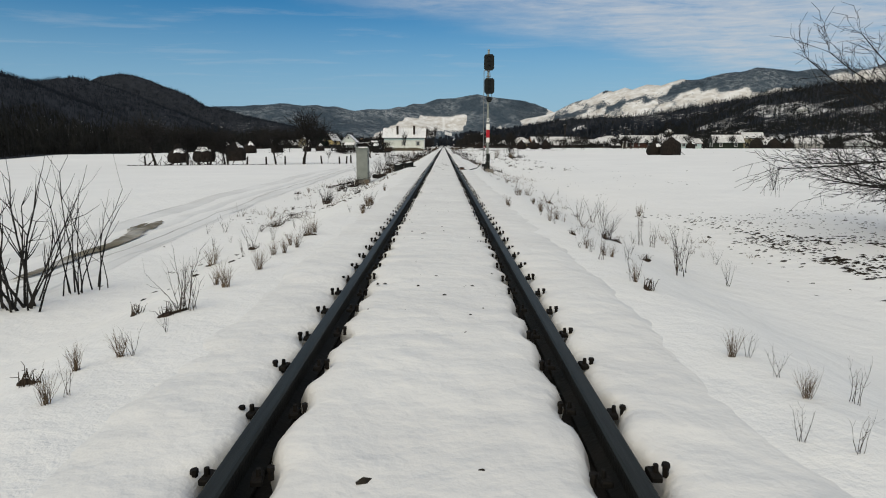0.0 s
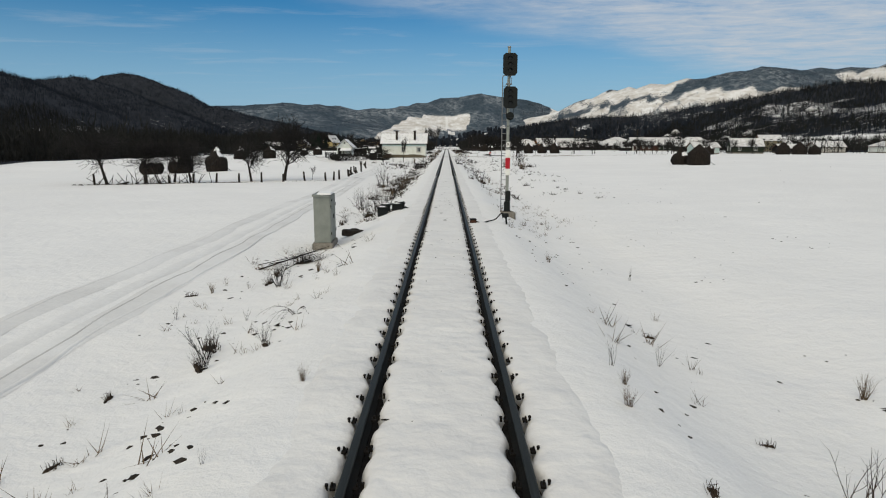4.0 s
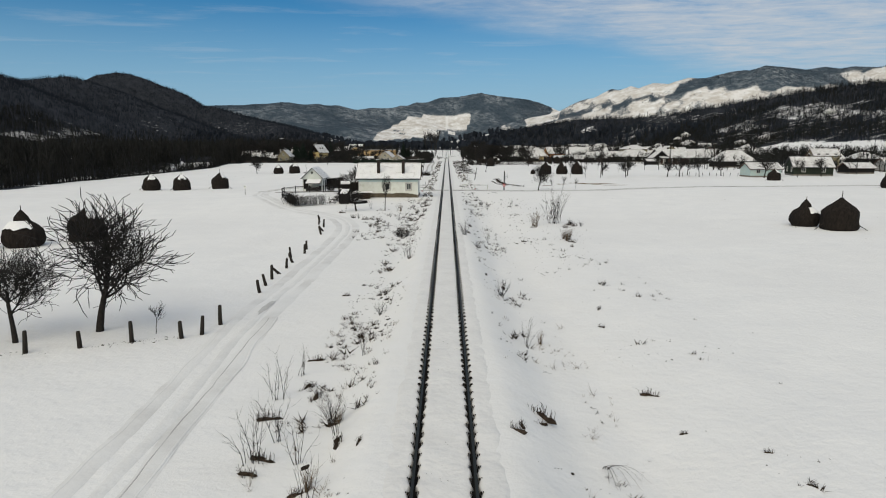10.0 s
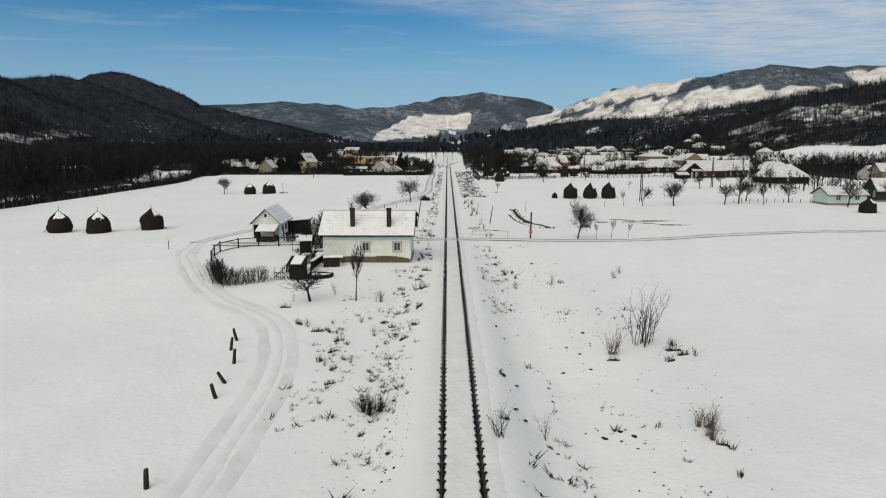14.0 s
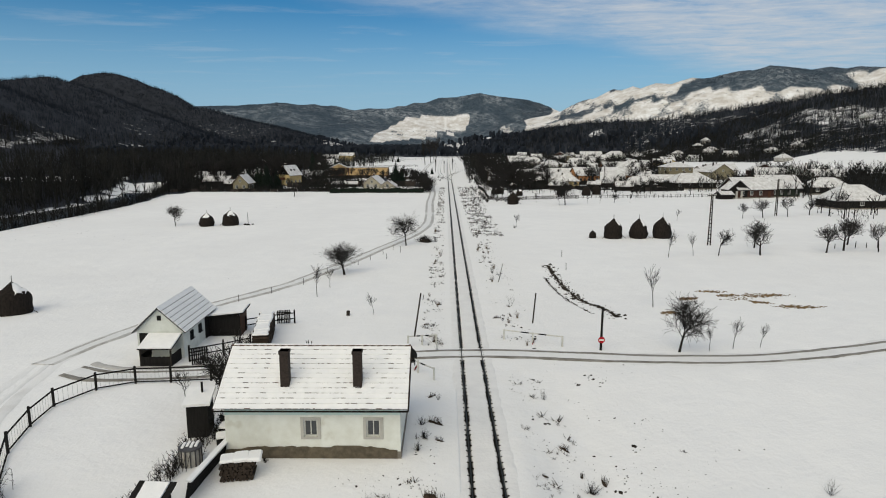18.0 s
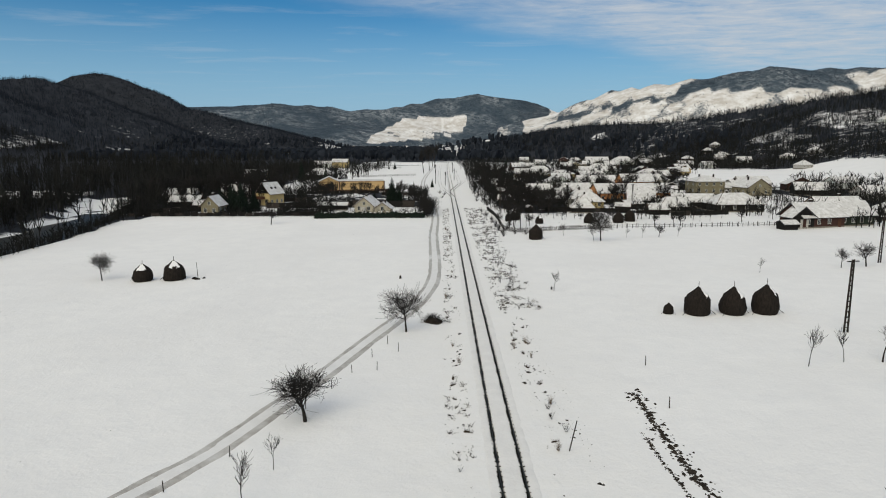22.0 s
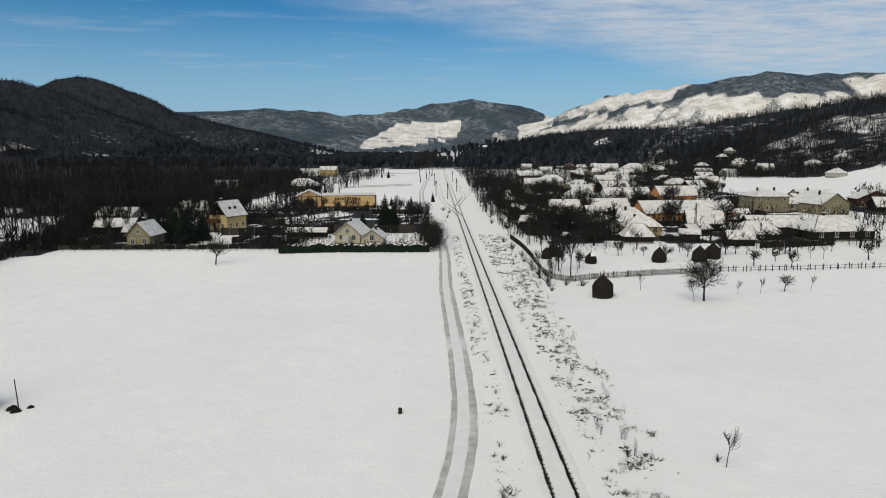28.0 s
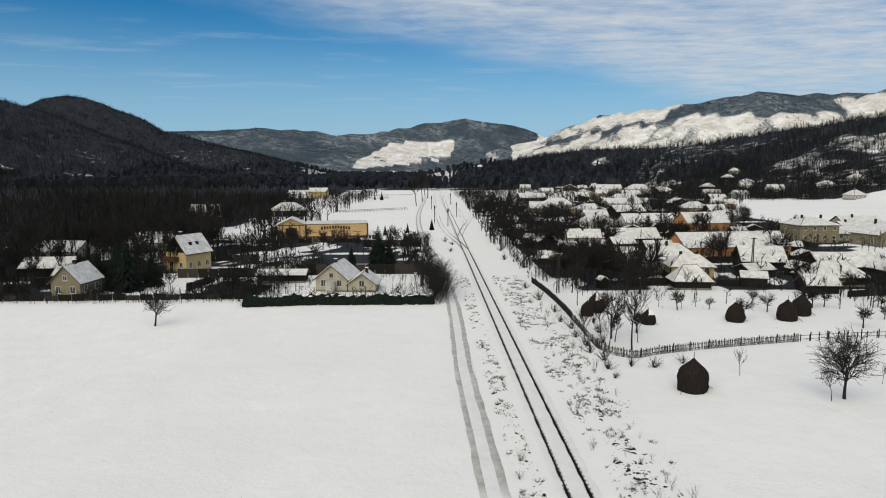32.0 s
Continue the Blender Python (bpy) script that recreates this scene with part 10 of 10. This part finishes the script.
def make_litter():
    rs = np.random.RandomState(131)
    lumps = [lump(k) for k in range(6)]
    sprays = [spray(k) for k in range(6)]

    def strew(name, label, P, smin, smax, flat, protos, material):
        X, Y = P[:, 0], P[:, 1]
        Z = ground_z(X, Y)
        s = smin * (smax / smin) ** (rs.uniform(0, 1, len(X)) ** 1.8)
        S = np.stack([s * rs.uniform(0.8, 1.7, len(X)), s, s * flat], 1)
        me = scatter_mesh(name, protos, np.stack([X, Y, Z - 0.01], 1), S, rs.uniform(0, 6.28, len(X)), M[material], rs.randint(0, len(protos), len(X)))
        tagged(new(name, me), label, "ground litter", kind="stuff")

    def zone(n, x0, x1, y0, y1, seed, thr, scale=3.0):
        X, Y = rs.uniform(x0, x1, n * 5), rs.uniform(y0, y1, n * 5)
        ok = (fbm(X / scale, Y / scale, seed) > thr) & (np.abs(X) > 1.9)
        return np.stack([X[ok], Y[ok]], 1)[:n]

    clods = np.concatenate([zone(1500, -5.5, -2.2, 24, 150, 81, 0.48), zone(700, 2.2, 5.5, 26, 160, 82, 0.50), zone(900, 6.5, 13.5, 15, 150, 83, 0.52), zone(260, -9, -3, 110, 146, 84, 0.5),
                            zone(420, 2.4, 9, 132, 163, 85, 0.5), zone(900, 3.5, 15, 104, 162, 108, 0.5, 2.2), zone(900, -4.2, -2.0, 165, 350, 86, 0.5), zone(900, 2.4, 6.0, 165, 260, 87, 0.52), zone(2600, 2.6, 8.6, 235, 350, 88, 0.49, 1.6),
                            zone(560, -98, -50, 226, 264, 89, 0.52), zone(140, 12, 60, 30, 150, 90, 0.6, 5.0), np.stack([rs.uniform(-32, -12, 500), np.zeros(500)], 1) * (1, 0) + 0, zone(120, -60, -14, 90, 300, 92, 0.64, 6.0), zone(300, 11, 60, 303, 330, 93, 0.56)])
    row = clods[:, 1] == 0
    clods[row, 1] = 75.8 + (clods[row, 0] + 31.6) * 0.36 + rs.normal(0, 0.22, row.sum())
    clods = clods[(clods[:, 1] > 33) | (clods[:, 0] < 0)]
    fine = np.concatenate([zone(2600, 6.0, 14.5, 15, 28, 91, 0.42, 1.3), zone(1500, 6.6, 9.5, 18, 22.5, 95, 0.36, 0.8), zone(160, 2.4, 8, 9, 34, 94, 0.5), zone(200, -6, -2.4, 9, 30, 81, 0.5)])
    strew("leaf_litter", "small dark leaves and crumbs of earth on the snow", fine, 0.025, 0.085, 0.45, lumps, "clod")
    east = clods[:, 0] > 0
    strew("earth_clods", "dark crumbs of earth and leaves showing through snow", clods[~east], 0.03, 0.1, 0.45, lumps, "clod")
    strew("berm_crumbs", "small dark crumbs of earth and leaves on the eastern berm", clods[east], 0.02, 0.085, 0.5, lumps, "clod")
    weeds = np.concatenate([zone(480, -5.2, -2.4, 45, 150, 95, 0.58, 1.5), zone(260, 2.2, 5.2, 60, 160, 96, 0.55, 1.8), zone(120, 7, 13, 60, 150, 97, 0.56), zone(600, -4.0, -2.2, 165, 350, 98, 0.53, 1.6), zone(1700, 2.6, 8.0, 225, 350, 99, 0.56, 1.1),
                            zone(160, -9, -3, 112, 146, 100, 0.5)])
    strew("dead_stems", "short dead stems poking through the snow", weeds, 0.1, 0.42, 1.1, sprays, "weed")
    brush = np.stack([rs.uniform(-33, -20, 420), np.zeros(420)], 1)
    brush[:, 1] = 75.8 + (brush[:, 0] + 31.6) * 0.36 + rs.normal(0, 0.3, 420)
    heavy = np.concatenate([brush, zone(1500, 3.0, 6.8, 228, 345, 103, 0.56, 1.4), zone(260, 2.6, 5.5, 165, 230, 104, 0.6, 1.3), zone(240, -4.2, -2.3, 168, 345, 105, 0.6, 1.2), zone(260, -5.2, -2.6, 50, 146, 106, 0.6, 1.2), zone(200, 2.6, 9, 100, 162, 107, 0.62, 1.3)])
    strew("bank_debris", "dark tussocks and rotten weeds on the bank", heavy, 0.05, 0.22, 0.6, lumps, "clod")
    thin = np.concatenate([zone(200, -5.5, -2.2, 14, 90, 101, 0.45), zone(160, 2.2, 6, 20, 90, 102, 0.45)])
    strew("dry_stalks", "thin dry grass stalks in the snow", thin, 0.12, 0.36, 1.3, [spray(20 + k, 0.022) for k in range(6)], "grass")
    # crumbs on the snow between the rails
    n = 280
    X, Y = rs.uniform(-0.55, 0.55, n), 13 + 67 * rs.uniform(0, 1, n) ** 1.6
    P = np.stack([X, Y, np.full(n, -0.055)], 1)
    s = rs.uniform(0.007, 0.02, n)
    me = scatter_mesh("ballast_crumbs", lumps, P, np.stack([s * 1.5, s, s * 0.9], 1), rs.uniform(0, 6.28, n), M["clod"], rs.randint(0, 6, n))
    tagged(new("ballast_crumbs", me), "dark crumbs on the snow between the rails", "ground litter", kind="stuff")
    # larger crumbs where the sleepers lie
    spots = [(rs.normal(0, 0.24), 7.8 + SLEEPER * k + rs.normal(0, 0.05)) for k in range(110) for j in range(rs.randint(0, 3))]
    n = len(spots)
    s = rs.uniform(0.014, 0.042, n)
    me = scatter_mesh("sleeper_crumbs", lumps, np.array([(x, y, -0.062) for x, y in spots]), np.stack([s * 1.9, s, s * 0.9], 1), rs.normal(0, 0.4, n), M["clod"], rs.randint(0, 6, n))
    tagged(new("sleeper_crumbs", me), "dark bits of bark and ballast on the sleepers' snow", "ground litter", kind="stuff")
    # dark bank of the ditch
    line = smooth_line([(11.4, 199), (11.2, 193), (11.1, 187.4), (11.8, 181), (13.4, 176.6), (13.8, 174)], 0.1)
    B = np.array([line[i] for i in rs.randint(0, len(line), 800)]) + rs.normal(0, 1, (800, 2)) * np.where(rs.uniform(0, 1, 800) < 0.7, 0.13, 0.5)[:, None]
    strew("ditch_bank", "dark overgrown edge of a ditch", B, 0.07, 0.26, 0.9, lumps, "clod")
    line = smooth_line([(9.8, 192), (9.9, 186), (10.6, 180), (11.8, 175.5)], 0.1)
    B = np.array([line[i] for i in rs.randint(0, len(line), 420)]) + rs.normal(0, 0.09, (420, 2))
    strew("ditch_edge", "thin dark line of earth along a ditch", B, 0.05, 0.16, 0.7, lumps, "clod")
    for k, (x, y, a, b) in enumerate(((26.4, 184.6, 1.2, 0.4), (27.6, 182.6, 1.0, 0.5), (30.2, 182.4, 1.7, 0.5), (32.4, 182.9, 1.5, 0.4), (31.6, 178.2, 1.3, 0.35), (33.2, 177.8, 1.4, 0.3), (19.3, 175.7, 0.7, 0.45), (28.0, 181.2, 1.2, 0.4), (23, 181.5, 0.9, 0.3), (29.5, 179.8, 0.8, 0.3))):
        p = thing("manure_patch", pose(x, y, gz(x, y) - 0.02, 0, 0, rs.uniform(-15, 15)), "brown patch of spread manure on the snow", "manure", "manure patches")
        C = rs.normal(0, 0.5, (130, 2)) * (a * 1.15, b * 1.4)
        s = rs.uniform(0.07, 0.22, 130)
        me = scatter_mesh("manure", lumps, np.stack([C[:, 0], C[:, 1], np.zeros(130)], 1), np.stack([s * 1.8, s, s * 0.5], 1), rs.uniform(0, 6.28, 130), M["manure"], rs.randint(0, 6, 130))
        part("crumbs", me, None, p)["kind"] = "stuff"


make_litter()
